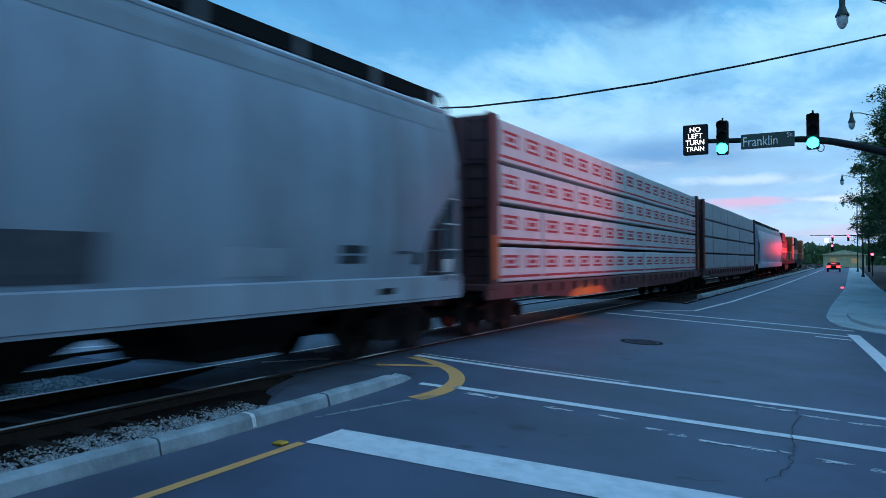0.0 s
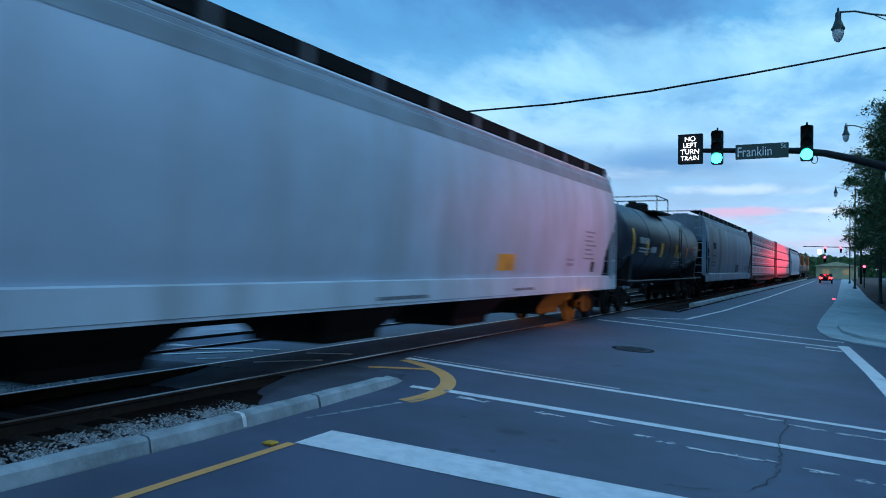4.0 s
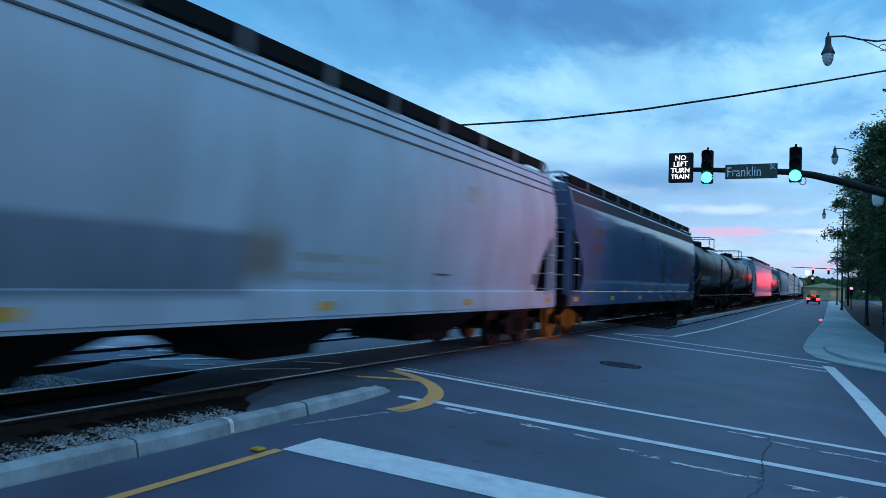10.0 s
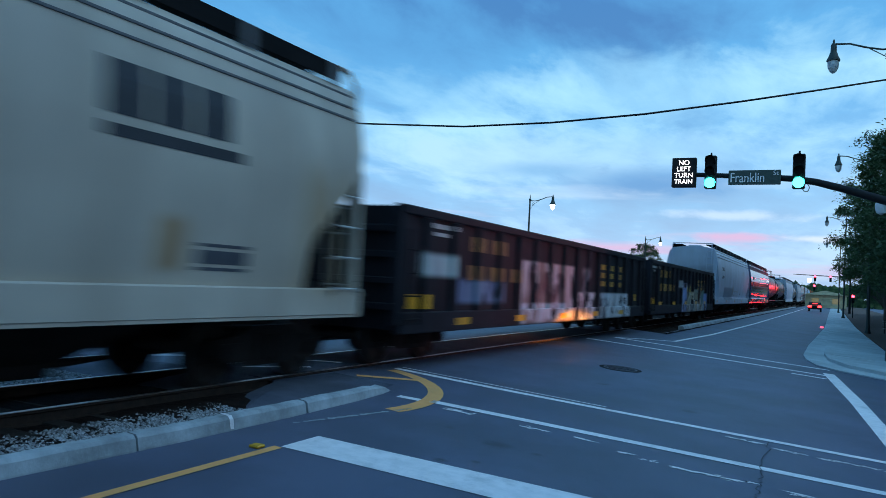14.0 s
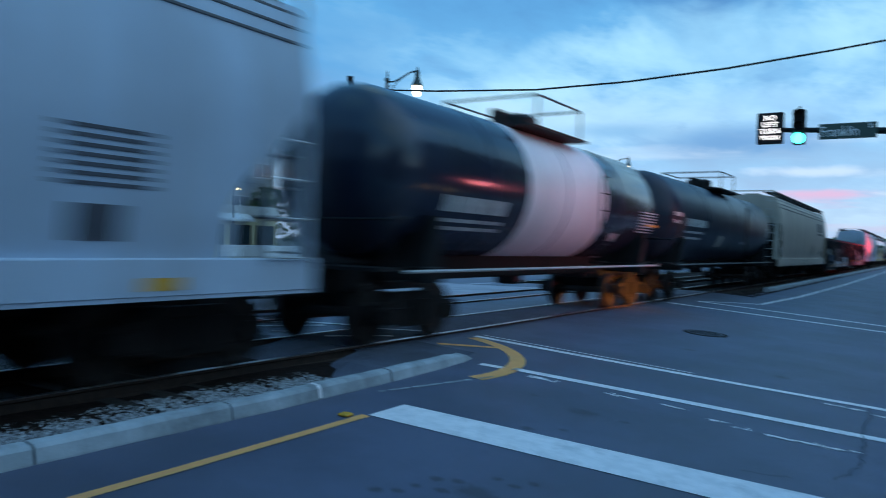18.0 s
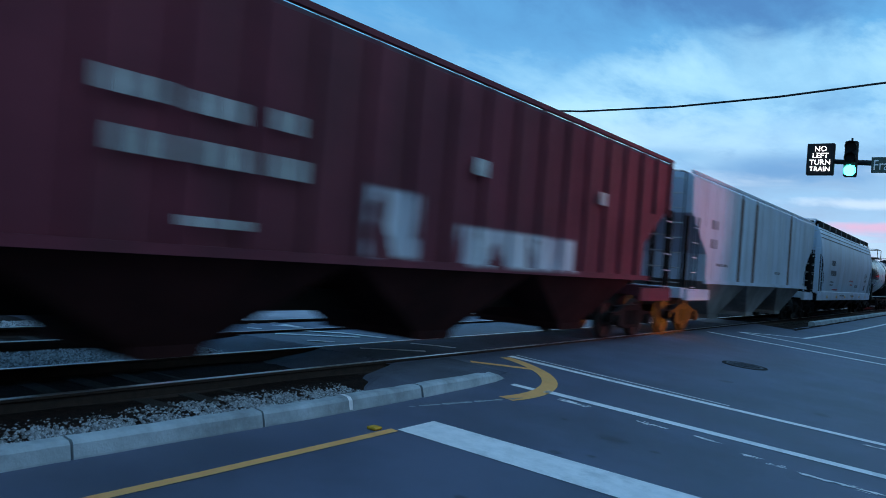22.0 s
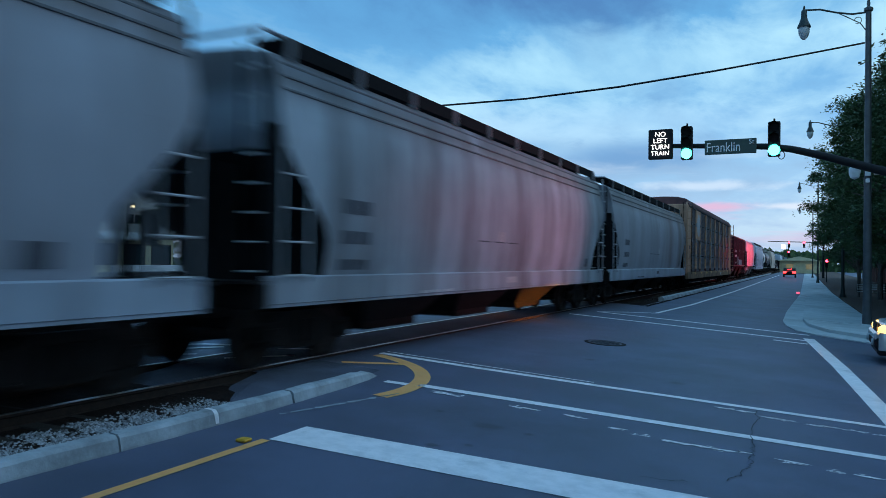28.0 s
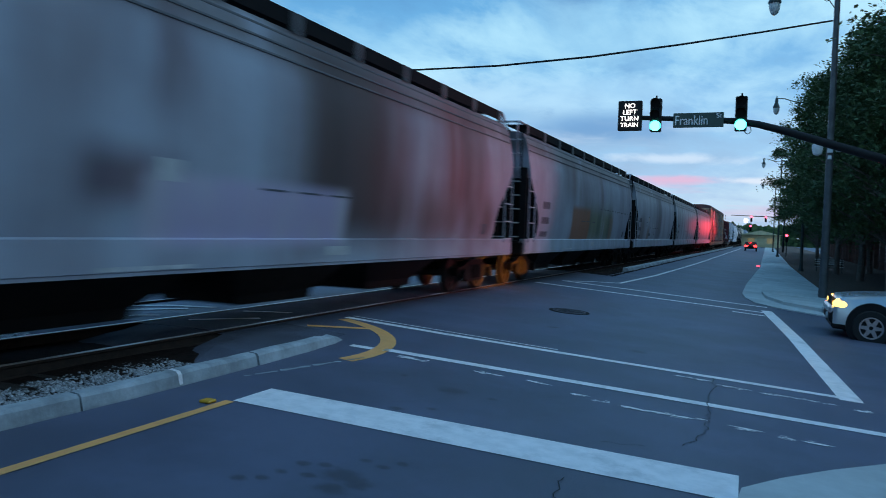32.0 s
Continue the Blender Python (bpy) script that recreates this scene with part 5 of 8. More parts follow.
def rib_hopper(L, paint, label, dark_ribs=(), proud=0.085, under=None):
    """Older covered hopper with upright outside posts and open hopper slopes."""
    car = thing("hopper_car", label, "hopper car", "freight cars of the train")
    top, bot, e = 4.38, 1.48, 0.7
    bm = bmesh.new()
    half = [(1.45, bot), (1.45, 2.25), (1.45, 3.3), (1.45, top - 0.12), (1.30, top)]
    prof = half + [(0, top + 0.14)] + [(-x, z) for x, z in half[::-1]]
    def ins(z):
        return float(np.interp(z, (bot, 2.2, 2.3, 3.25, 3.4, 5), (1.75, 1.75, 1.65, 0.25, 0.1, 0.1)))
    rows = loft(bm, [[(x, (-e - ins(z)) * (1 - s) + (-L + e + ins(z)) * s, z) for x, z in prof] for s in (0, 0.3, 0.7, 1)], caps=False)
    for r in (rows[0], rows[-1]):
        for i in range(4):
            bm.faces.new((r[i], r[i + 1], r[9 - i], r[10 - i]))
        bm.faces.new((r[4], r[5], r[6]))
    part("body", bm, paint, car)
    k = 0
    y = -1.1
    while y > -L + 1.0:
        for s in (-1, 1):
            zb = bot if -2.6 > y > -L + 2.6 else 3.0
            bm = bmesh.new()
            xa, xb = sorted((s * 1.445, s * (1.45 + proud)))
            box(bm, xa, xb, y - 0.045, y + 0.045, zb, top - 0.06)
            part("side_post", bm, "ribrust" if k in dark_ribs else paint, car)
        if k in dark_ribs:
            bars(car, 1.452, [(y - 0.17, bot, 0.34, top - 0.2 - bot)], "ribrust", "stain", "brown stain down the side")
        y -= 0.92
        k += 1
    for s in (-1, 1):
        bm = bmesh.new()
        box(bm, s * 1.50 - 0.05, s * 1.50 + 0.05, -L + 2.2, -2.2, bot - 0.06, bot + 0.05)
        box(bm, s * 1.48 - 0.06, s * 1.48 + 0.06, -2.6, -0.62, 0.95, 1.25)
        box(bm, s * 1.48 - 0.06, s * 1.48 + 0.06, -L + 0.62, -L + 2.6, 0.95, 1.25)
        box(bm, s * 1.42 - 0.04, s * 1.42 + 0.04, -L + 0.8, -0.8, top - 0.02, top + 0.06)
        part("side_chord", bm, paint, car)
    for y, s in ((-0.7, 1), (-L + 0.7, -1)):
        for x in (-1.4, -0.5, 0.5, 1.4):
            bm = bmesh.new()
            box(bm, x - 0.05, x + 0.05, y - 0.05, y + 0.05, 1.2, 3.2)
            part("end_post", bm, "dark", car)
        bm = bmesh.new()
        box(bm, -1.45, 1.45, y - 0.3, y + 0.25, 1.0, 1.28, 0.02)
        part("end_sill", bm, paint, car)
        ladder(car, 1.1, y + s * 0.08, 1.3, top, "x", material="markwhite")
        ladder(car, 1.53, y - s * 0.35, 1.2, 3.2, "y", material="markwhite")
    bm = bmesh.new()
    box(bm, -0.32, 0.32, -L + 0.5, -0.5, 0.72, 1.02)
    part("underframe", bm, "dark", car)
    n = 3
    for k in range(n):
        yc = -2.7 - (L - 5.4) * (k + 0.5) / n
        w = (L - 5.4) / n / 2
        bm = bmesh.new()
        loft(bm, [[(-1.42, yc - w, bot), (1.42, yc - w, bot), (1.42, yc + w, bot), (-1.42, yc + w, bot)], [(-1.0, yc - 0.5, 0.45), (1.0, yc - 0.5, 0.45), (1.0, yc + 0.5, 0.45), (-1.0, yc + 0.5, 0.45)], [(-1.0, yc - 0.45, 0.32), (1.0, yc - 0.45, 0.32), (1.0, yc + 0.45, 0.32), (-1.0, yc + 0.45, 0.32)]])
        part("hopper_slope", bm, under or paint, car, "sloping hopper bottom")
    bm = bmesh.new()
    box(bm, -0.35, 0.35, -L + 0.9, -0.9, top + 0.22, top + 0.27)
    box(bm, -0.9, -0.35, -L + 1.5, -1.5, top + 0.08, top + 0.16)
    box(bm, 0.35, 0.9, -L + 1.5, -1.5, top + 0.08, top + 0.16)
    part("roof_walk", bm, "shade", car, "black grating running board")
    running_gear(car, L, 1.9)
    return car, 1.452


def tank(L, label, band=None, R=1.47, zc=2.76, rail=True):
    car = thing("tank_car", label, "tank car", "freight cars of the train")
    e = 0.62
    arc = (3, 14, 26, 38, 50, 62, 76, 90)
    ys, rs = [-e - 0.8 + 0.8 * math.cos(radians(a)) for a in arc], [R * math.sin(radians(a)) ** 0.9 for a in arc]
    seg = 36
    def ring(y, r):
        return [(r * math.cos(6.28319 * k / seg), y, zc + r * math.sin(6.28319 * k / seg)) for k in range(seg)]
    front = [ring(y, r) for y, r in zip(ys, rs)]
    back = [ring(-L - y, r) for y, r in zip(ys, rs)][::-1]
    bm = bmesh.new()
    loft(bm, front + back)
    part("tank_shell", bm, "tankgloss" if band else "tank", car, smooth=True)
    for f in (0.27, 0.5, 0.73):
        bm = bmesh.new()
        y = -L * f
        loft(bm, [ring(y - 0.02, R), ring(y - 0.02, R + 0.012), ring(y + 0.02, R + 0.012), ring(y + 0.02, R)])
        part("weld_seam", bm, "tank", car, smooth=True)
    if band:
        bm = bmesh.new()
        loft(bm, [ring(band[0], R + 0.002), ring(band[0], R + 0.008), ring(band[1], R + 0.008), ring(band[1], R + 0.002)])
        part("white_band", bm, "tankwhite", car, "white band round the tank", smooth=True)
    # stub sills, bolsters, jacket saddles
    for y, s in ((-1.9, 1), (-L + 1.9, -1)):
        bm = bmesh.new()
        box(bm, -0.35, 0.35, y - 1.5, y + 1.35, 0.78, 1.15, 0.02)
        box(bm, -1.4, 1.4, y - 0.25, y + 0.25, 0.95, 1.2, 0.02)
        loft(bm, [[(-1.35, y - 0.2, 1.2), (1.35, y - 0.2, 1.2), (1.35, y + 0.2, 1.2), (-1.35, y + 0.2, 1.2)], [(-1.42, y - 0.1, 2.0), (1.42, y - 0.1, 2.0), (1.42, y + 0.1, 2.0), (-1.42, y + 0.1, 2.0)]])
        part("saddle", bm, "black", car)
        bm = bmesh.new()
        ye = y + s * 1.2
        box(bm, -1.45, 1.45, ye - 0.35, ye + 0.25, 1.15, 1.20)
        for x in (-1.4, 1.4):
            tube(bm, [(x, ye, 1.2), (x, ye, 1.9), (x, ye - s * 0.4, 1.95)], 0.02, 5)
        tube(bm, [(-1.4, ye, 1.9), (1.4, ye, 1.9)], 0.02, 5)
        part("end_platform", bm, "black", car)
        ladder(car, 1.42, ye - s * 0.2, 0.5, 1.3, "y", material="dark")
    for s in (-1, 1):
        bm = bmesh.new()
        tube(bm, [(s * 1.50, -1.0, 1.14), (s * 1.50, -L + 1.0, 1.14)], 0.028, 6)
        part("side_rail", bm, "markwhite" if band else "pole", car, "thin pale side rail" if band else "thin grey side rail")
    bm = bmesh.new()
    box(bm, -0.45, 0.45, -L + 3.2, -3.2, 0.92, 1.36, 0.03)
    part("centre_sill", bm, "dark", car)
    # dome, platform and rails
    ym = -L / 2
    top = zc + R
    bm = bmesh.new()
    lathe(bm, ((0.5, -0.05), (0.5, 0.26), (0.42, 0.34), (0.0, 0.36)), (0, ym, top), 16)
    lathe(bm, ((0.16, -0.05), (0.16, 0.35), (0.05, 0.38)), (0, ym - 0.75, top), 10)
    part("dome", bm, "black", car, smooth=True)
    bm = bmesh.new()
    for s in (-1, 1):
        box(bm, s * 0.85 - 0.3, s * 0.85 + 0.3, ym - 1.5, ym + 1.5, top - 0.13, top - 0.08)
    part("top_platform", bm, "black", car)
    if rail:
        bm = bmesh.new()
        for s in (-1, 1):
            for y in (ym - 1.1, ym + 1.1):
                tube(bm, [(s * 1.12, y, top - 0.1), (s * 1.12, y, top + 0.54)], 0.025, 5)
            tube(bm, [(s * 1.12, ym - 1.1, top + 0.54), (s * 1.12, ym + 1.1, top + 0.54)], 0.025, 5)
        for y in (ym - 1.1, ym + 1.1):
            tube(bm, [(-1.12, y, top + 0.54), (1.12, y, top + 0.54)], 0.025, 5)
        part("guard_rail", bm, "pole", car, "grey tubular guard rail round the dome")
    ladder(car, R + 0.06, ym + 1.9, 1.15, top - 0.7, "y", material="dark")
    bm = bmesh.new()
    box(bm, -0.25, 0.25, ym - 0.22, ym + 0.22, 0.72, 1.4, 0.05)
    part("bottom_outlet", bm, "black", car)
    running_gear(car, L, 1.9)
    def sx(z):
        return math.sqrt(max(0.01, R * R - (z - zc) ** 2)) + 0.004
    return car, sx


def gondola(L, label, paint):
    car = thing("gondola_car", label, "gondola car", "freight cars of the train")
    top, bot = 2.76, 0.95
    for s in (-1, 1):
        bm = bmesh.new()
        box(bm, s * 1.46 - 0.02, s * 1.46 + 0.02, -L + 0.7, -0.7, bot, top)
        part("side_wall", bm, paint, car)
        bm = bmesh.new()
        box(bm, s * 1.48 - 0.09, s * 1.48 + 0.09, -L + 0.62, -0.62, top - 0.10, top + 0.06, 0.02)
        part("top_chord", bm, paint, car)
        bm = bmesh.new()
        box(bm, s * 1.50 - 0.08, s * 1.50 + 0.08, -L + 0.62, -0.62, bot - 0.36, bot + 0.02, 0.02)
        part("side_sill", bm, paint, car)
        y = -1.3
        while y > -L + 1.0:
            bm = bmesh.new()
            box(bm, s * 1.52 - 0.06, s * 1.52 + 0.06, y - 0.11, y + 0.11, bot, top - 0.10, 0.02)
            part("side_post", bm, paint, car)
            y -= 1.12
    for y in (-0.7, -L + 0.7):
        bm = bmesh.new()
        box(bm, -1.5, 1.5, y - 0.05, y + 0.05, bot - 0.3, top + 0.04)
        part("end_wall", bm, paint, car)
        for z in (1.05, 1.5, 1.95, 2.4):
            bm = bmesh.new()
            box(bm, -1.45, 1.45, y - 0.16, y + 0.16, z - 0.06, z + 0.06, 0.015)
            part("end_rib", bm, paint, car)
        for x in (-1.47, 1.47):
            bm = bmesh.new()
            box(bm, x - 0.07, x + 0.07, y - 0.17, y + 0.17, bot - 0.2, top + 0.06, 0.015)
            part("corner_post", bm, paint, car)
    bm = bmesh.new()
    box(bm, -1.46, 1.46, -L + 0.7, -0.7, bot - 0.12, bot - 0.02)
    box(bm, -0.32, 0.32, -L + 0.5, -0.5, 0.66, 0.92)
    part("floor", bm, "dark", car)
    for y, s in ((-0.9, 1), (-L + 0.9, -1)):
        ladder(car, 1.62, y, 0.75, 2.4, "y", material="dark")
    running_gear(car, L, 2.0)
    return car, 1.484


def lumber_car(L, label, wrap, marks):
    car = thing("lumber_car", label, "lumber car", "freight cars of the train")
    bm = bmesh.new()
    box(bm, -1.42, 1.42, -L + 0.6, -0.6, 0.98, 1.12, 0.02)
    box(bm, -0.35, 0.35, -L + 0.5, -0.5, 0.66, 1.0)
    for s in (-1, 1):
        loft(bm, [[(s * 1.46, y, 0.80 - d), (s * 1.40, y, 0.80 - d), (s * 1.40, y, 1.10), (s * 1.46, y, 1.10)] for y, d in ((-0.6, 0), (-3, 0), (-6, 0.15), (-L + 6, 0.15), (-L + 3, 0), (-L + 0.6, 0))])
        y = -2.2
        while y > -L + 2:
            box(bm, s * 1.47 - 0.05, s * 1.47 + 0.05, y - 0.12, y + 0.12, 0.86, 1.06)
            y -= 0.95
    part("deck", bm, "maroon", car)
    for y, s in ((-0.95, 1), (-L + 0.95, -1)):
        bm = bmesh.new()
        box(bm, -1.42, 1.42, y - 0.10, y + 0.10, 1.1, 4.66)
        bh = part("bulkhead", bm, "maroon", car, "maroon steel bulkhead")
        for x in (-1.42, -0.5, 0.5, 1.42):
            bm = bmesh.new()
            box(bm, x - 0.07, x + 0.07, y - 0.20, y + 0.20, 1.0, 4.68, 0.02)
            part("bulkhead_post", bm, "maroon", bh)
        for z in (1.9, 2.8, 3.7):
            bm = bmesh.new()
            box(bm, -1.4, 1.4, y - 0.16, y + 0.16, z - 0.06, z + 0.06)
            part("bulkhead_rib", bm, "maroon", bh)
        bm = bmesh.new()
        box(bm, 1.49, 1.50, y - 0.17, y + 0.17, 1.22, 2.14)
        part("reflector_strip", bm, "orange", bh, "orange reflective strip")
        ladder(car, 1.2, y + s * 0.25, 1.2, 4.6, "x", material="dark")
    bm = bmesh.new()
    box(bm, -0.06, 0.06, -L + 1.0, -1.0, 1.1, 4.6)
    part("centre_beam", bm, "maroon", car)
    n = max(1, int((L - 2.6) / 2.5))
    bl = (L - 2.6) / n
    tiers = ((1.15, 1.90), (1.98, 2.78), (2.86, 3.66), (3.74, 4.62))
    rng = random.Random(int(L * 10) + len(wrap))
    mk = {}
    for s in (-1, 1):
        for k in range(n):
            for z0, z1 in tiers:
                bm = bmesh.new()
                y1 = -1.3 - k * bl
                d = rng.uniform(-0.015, 0.015)
                x0, x1 = sorted((s * 0.12, s * (1.42 + d)))
                box(bm, x0, x1, y1 - bl + 0.03, y1 - 0.03, z0, z1 + rng.uniform(-0.02, 0.0), 0.02)
                b = part("lumber_package", bm, wrap, car, "wrapped bundle of sawn lumber")
                if marks and s > 0:
                    bm = bmesh.new()
                    h = z1 - z0
                    x = 1.42 + d + 0.004
                    for q in range(2):
                        yc = y1 - bl * (q + 0.5) / 2 + rng.uniform(-0.05, 0.05)
                        w, hh, zc = 0.44, h * 0.19, z0 + h * 0.58
                        for (ya, yb, za, zb) in ((yc - w, yc + w, zc + hh * 0.62, zc + hh), (yc - w, yc + w, zc - hh, zc - hh * 0.62), (yc - w, yc - w * 0.84, zc - hh * 0.6, zc + hh * 0.6), (yc + w * 0.84, yc + w, zc - hh * 0.6, zc + hh * 0.6), (yc - w * 0.5, yc + w * 0.5, zc - hh * 0.3, zc + hh * 0.3)):
                            bm.faces.new([bm.verts.new(p) for p in ((x, ya, za), (x, yb, za), (x, yb, zb), (x, ya, zb))])
                    bm.faces.new([bm.verts.new(p) for p in ((x, y1 - bl + 0.05, z0 + 0.08), (x, y1 - 0.05, z0 + 0.08), (x, y1 - 0.05, z0 + 0.14), (x, y1 - bl + 0.05, z0 + 0.14))])
                    part("print", bm, "markred", b, "red printed label frames")
    running_gear(car, L, 2.1)
    return car


def autorack(L, label):
    car = thing("autorack_car", label, "autorack car", "freight cars of the train")
    top, bot = 5.18, 1.08
    for s in (-1, 1):
        bm = bmesh.new()
        box(bm, s * 1.47 - 0.08, s * 1.47 + 0.08, -L + 0.6, -0.6, 0.66, bot, 0.02)
        part("side_sill", bm, "racksill", car, "grimy tan side sill")
    bm = bmesh.new()
    box(bm, -1.4, 1.4, -L + 0.6, -0.6, 0.95, 1.1)
    box(bm, -0.35, 0.35, -L + 0.5, -0.5, 0.6, 1.0)
    part("underframe", bm, "dark", car)
    bm = bmesh.new()
    box(bm, -1.25, 1.25, -L + 5.0, -5.0, 0.42, 0.95, 0.03)
    part("low_deck", bm, "shade", car, "black underside of the low deck")
    posts = [-2.5, -5.4, -7.6, -10.7, -13.75, -16.8, -19.85, -22.9, -25.0, -L + 2.4]
    rows = 4
    rh = (top - bot - 0.04) / rows
    for ya, yb in zip(posts, posts[1:]):
        bw = ya - yb
        bm = bmesh.new()
        pts = []
        m = 11
        for k in range(m):
            hh = rh * 0.97 / m
            z = hh * (k + 0.15)
            pts += [(-0.015, z), (0.045, z + hh * 0.22), (0.045, z + hh * 0.5), (-0.015, z + hh * 0.75)]
        for (xa, za), (xb, zb) in zip(pts, pts[1:]):
            bm.faces.new([bm.verts.new(p) for p in ((xa, 0.06, za), (xa, bw - 0.06, za), (xb, bw - 0.06, zb), (xb, 0.06, zb))])
        bmesh.ops.remove_doubles(bm, verts=bm.verts, dist=0.0005)
        pm = mesh("rack_panel", bm, "rackpanel")
        for r in range(rows):
            share("rack_panel", pm, car, pose(1.42, yb, bot + 0.02 + rh * r))
    bm = bmesh.new()
    box(bm, -1.44, 1.40, -L + 1.35, -1.35, bot, top)
    part("inner_shell", bm, "black", car, "dark inside of the rack")
    for y in posts:
        for s in (-1, 1):
            bm = bmesh.new()
            box(bm, s * 1.47 - 0.05, s * 1.47 + 0.05, y - 0.15, y + 0.15, bot - 0.02, top, 0.01)
            p = part("rack_post", bm, "rackpost", car)
            bm = bmesh.new()
            box(bm, s * 1.47 - 0.054, s * 1.47 + 0.054, y - 0.155, y + 0.155, bot - 0.01, bot + 0.2)
            part("post_foot", bm, "maroon", p, "dark brown post foot")
            for r in range(1, rows):
                bm = bmesh.new()
                x0, x1 = sorted((s * 1.48, s * 1.54))
                box(bm, x0, x1, y - 0.20, y + 0.20, bot + rh * r - 0.14, bot + rh * r + 0.10)
                part("gusset", bm, "gusset", p, "pale grey gusset plate")
    prof = [(1.53, top - 0.04), (1.53, top + 0.05), (1.36, top + 0.33), (0.9, top + 0.46), (0, top + 0.50), (-0.9, top + 0.46), (-1.36, top + 0.33), (-1.53, top + 0.05), (-1.53, top - 0.04)]
    bm = bmesh.new()
    loft(bm, [[(x, y, z) for x, z in prof] for y in (-0.85, -L / 2, -L + 0.85)])
    part("roof", bm, "rackroof", car, smooth=True)
    # black strip over panel and post tops: the overhang's shade as a solid
    for s in (-1, 1):
        bm = bmesh.new()
        x0, x1 = sorted((s * 1.44, s * 1.535))
        box(bm, x0, x1, -L + 1.3, -1.3, top - 0.13, top - 0.045)
        part("roof_shade_strip", bm, "black", car, "black strip standing in for shade under the roof edge")
    rng = random.Random(5)
    for y in (-12.6, -12.75, -9.3, -9.0, -8.2, -4.6, -17.9, -21.3):
        bm = bmesh.new()
        w, d = rng.uniform(0.06, 0.16), rng.uniform(0.35, 1.1)
        z1 = top - 0.12
        bm.faces.new([bm.verts.new(p) for p in ((1.469, y - w, z1), (1.469, y + w, z1), (1.469, y + w * 0.6, z1 - d * 0.6), (1.469, y + w * 0.1, z1 - d), (1.469, y - w * 0.5, z1 - d * 0.7))])
        part("soot_streak", bm, "dark", car, "black streak running down from the roof")
    for y, s in ((-0.7, 1), (-L + 0.7, -1)):
        bm = bmesh.new()
        y0, y1 = sorted((y - s * 0.62, y))
        box(bm, -1.5, 1.5, y0, y1, bot - 0.02, top + 0.02, 0.04)
        part("end_door", bm, "rackpost", car, "tan folding end door")
        bm = bmesh.new()
        ya, yb = sorted((y - s * 0.60, y - s * 1.72))
        box(bm, 1.40, 1.475, ya, yb, bot, top, 0.01)
        pl = part("end_panel", bm, "rackpost", car, "smooth tan end panel")
        for z in (1.45, 2.0, 3.9):
            bm = bmesh.new()
            box(bm, 1.474, 1.482, ya + 0.25, yb - 0.25, z, z + 0.02)
            part("panel_seam", bm, "dark", pl)
        bm = bmesh.new()
        box(bm, 1.474, 1.484, ya + 0.3, ya + 0.7, 2.5, 2.68)
        part("stencil", bm, "mark", pl)
        ladder(car, 1.5, y + s * 0.12, 1.0, top + 0.1, "x", 0.5, "rackpost")
        bm = bmesh.new()
        tube(bm, [(1.40, y - s * 0.5, top + 0.12), (1.44, y + s * 0.1, top + 0.10), (1.46, y + s * 0.26, top - 0.05), (1.46, y + s * 0.28, 3.0), (1.46, y + s * 0.2, 1.0)], 0.05, 7)
        part("corner_pipe", bm, "rackpost", car, "bent corner pipe")
    running_gear(car, L, 2.9)
    return car


def loco(L, label):
    car = thing("locomotive", label, "locomotive", "locomotives of the train")
    bm = bmesh.new()
    box(bm, -1.5, 1.5, -L + 0.6, -0.6, 1.1, 1.5, 0.05)
    part("frame", bm, "dark", car)
    bm = bmesh.new()
    box(bm, -0.95, 0.95, -L + 1.6, -5.6, 1.5, 4.1, 0.12)
    box(bm, -1.4, 1.4, -L + 2.0, -L + 6.0, 3.5, 4.55, 0.1)
    part("hood", bm, "black", car)
    bm = bmesh.new()
    box(bm, -1.5, 1.5, -5.6, -2.9, 1.5, 4.5, 0.15)
    box(bm, -0.9, 0.9, -2.9, -0.9, 1.5, 3.2, 0.15)
    part("cab", bm, "orange", car, "orange cab")
    bm = bmesh.new()
    box(bm, -1.52, 1.52, -5.1, -3.4, 3.3, 4.0)
    part("cab_window", bm, "darkglass", car)
    bm = bmesh.new()
    box(bm, -1.2, 1.2, -L * 0.62, -L * 0.38, 0.35, 1.1, 0.15)
    part("fuel_tank", bm, "black", car)
    bm = bmesh.new()
    box(bm, 0.94, 0.98, -L + 3, -7, 2.4, 3.0)
    part("stripe", bm, "orange", car)
    for s in (-1, 1):
        bm = bmesh.new()
        tube(bm, [(s * 1.45, -6, 2.5), (s * 1.45, -L + 1, 2.5)], 0.025, 5)
        for k in range(7):
            y = -6 - (L - 7) * k / 6
            tube(bm, [(s * 1.45, y, 1.5), (s * 1.45, y, 2.5)], 0.02, 5)
        part("handrail", bm, "white", car)
    running_gear(car, L, 3.2)
    return car


def yellow_marks(car, sx, L, z, n, h=0.16, w=0.42, y0=1.2):
    for k in range(n):
        y = -y0 - (L - 2 * y0) * k / (n - 1)
        bars(car, sx, [(y - w / 2, z, w, h)], "yellow", "reflector_strip", "yellow reflective strip")


truck_meshes()
TRAIN = []          # (car, y of its front coupler face at 0 s)
G = [63.2, 38.7, 13.2, -11.0, -26.3, -50.0, -69.2, -84.8, -107.4, -128.9, -147.9, -167.5, -189.2, -208.2, -221.1, -241.3, -260.2, -279.7, -309.3, -329.0, -348.2, -367.1, -386.3, -405.6, -424.9]


def add(car, front):
    car.matrix_basis = pose(0, front, 0)
    TRAIN.append((car, front))
    return car


def sill_x(z):
    return 1.546


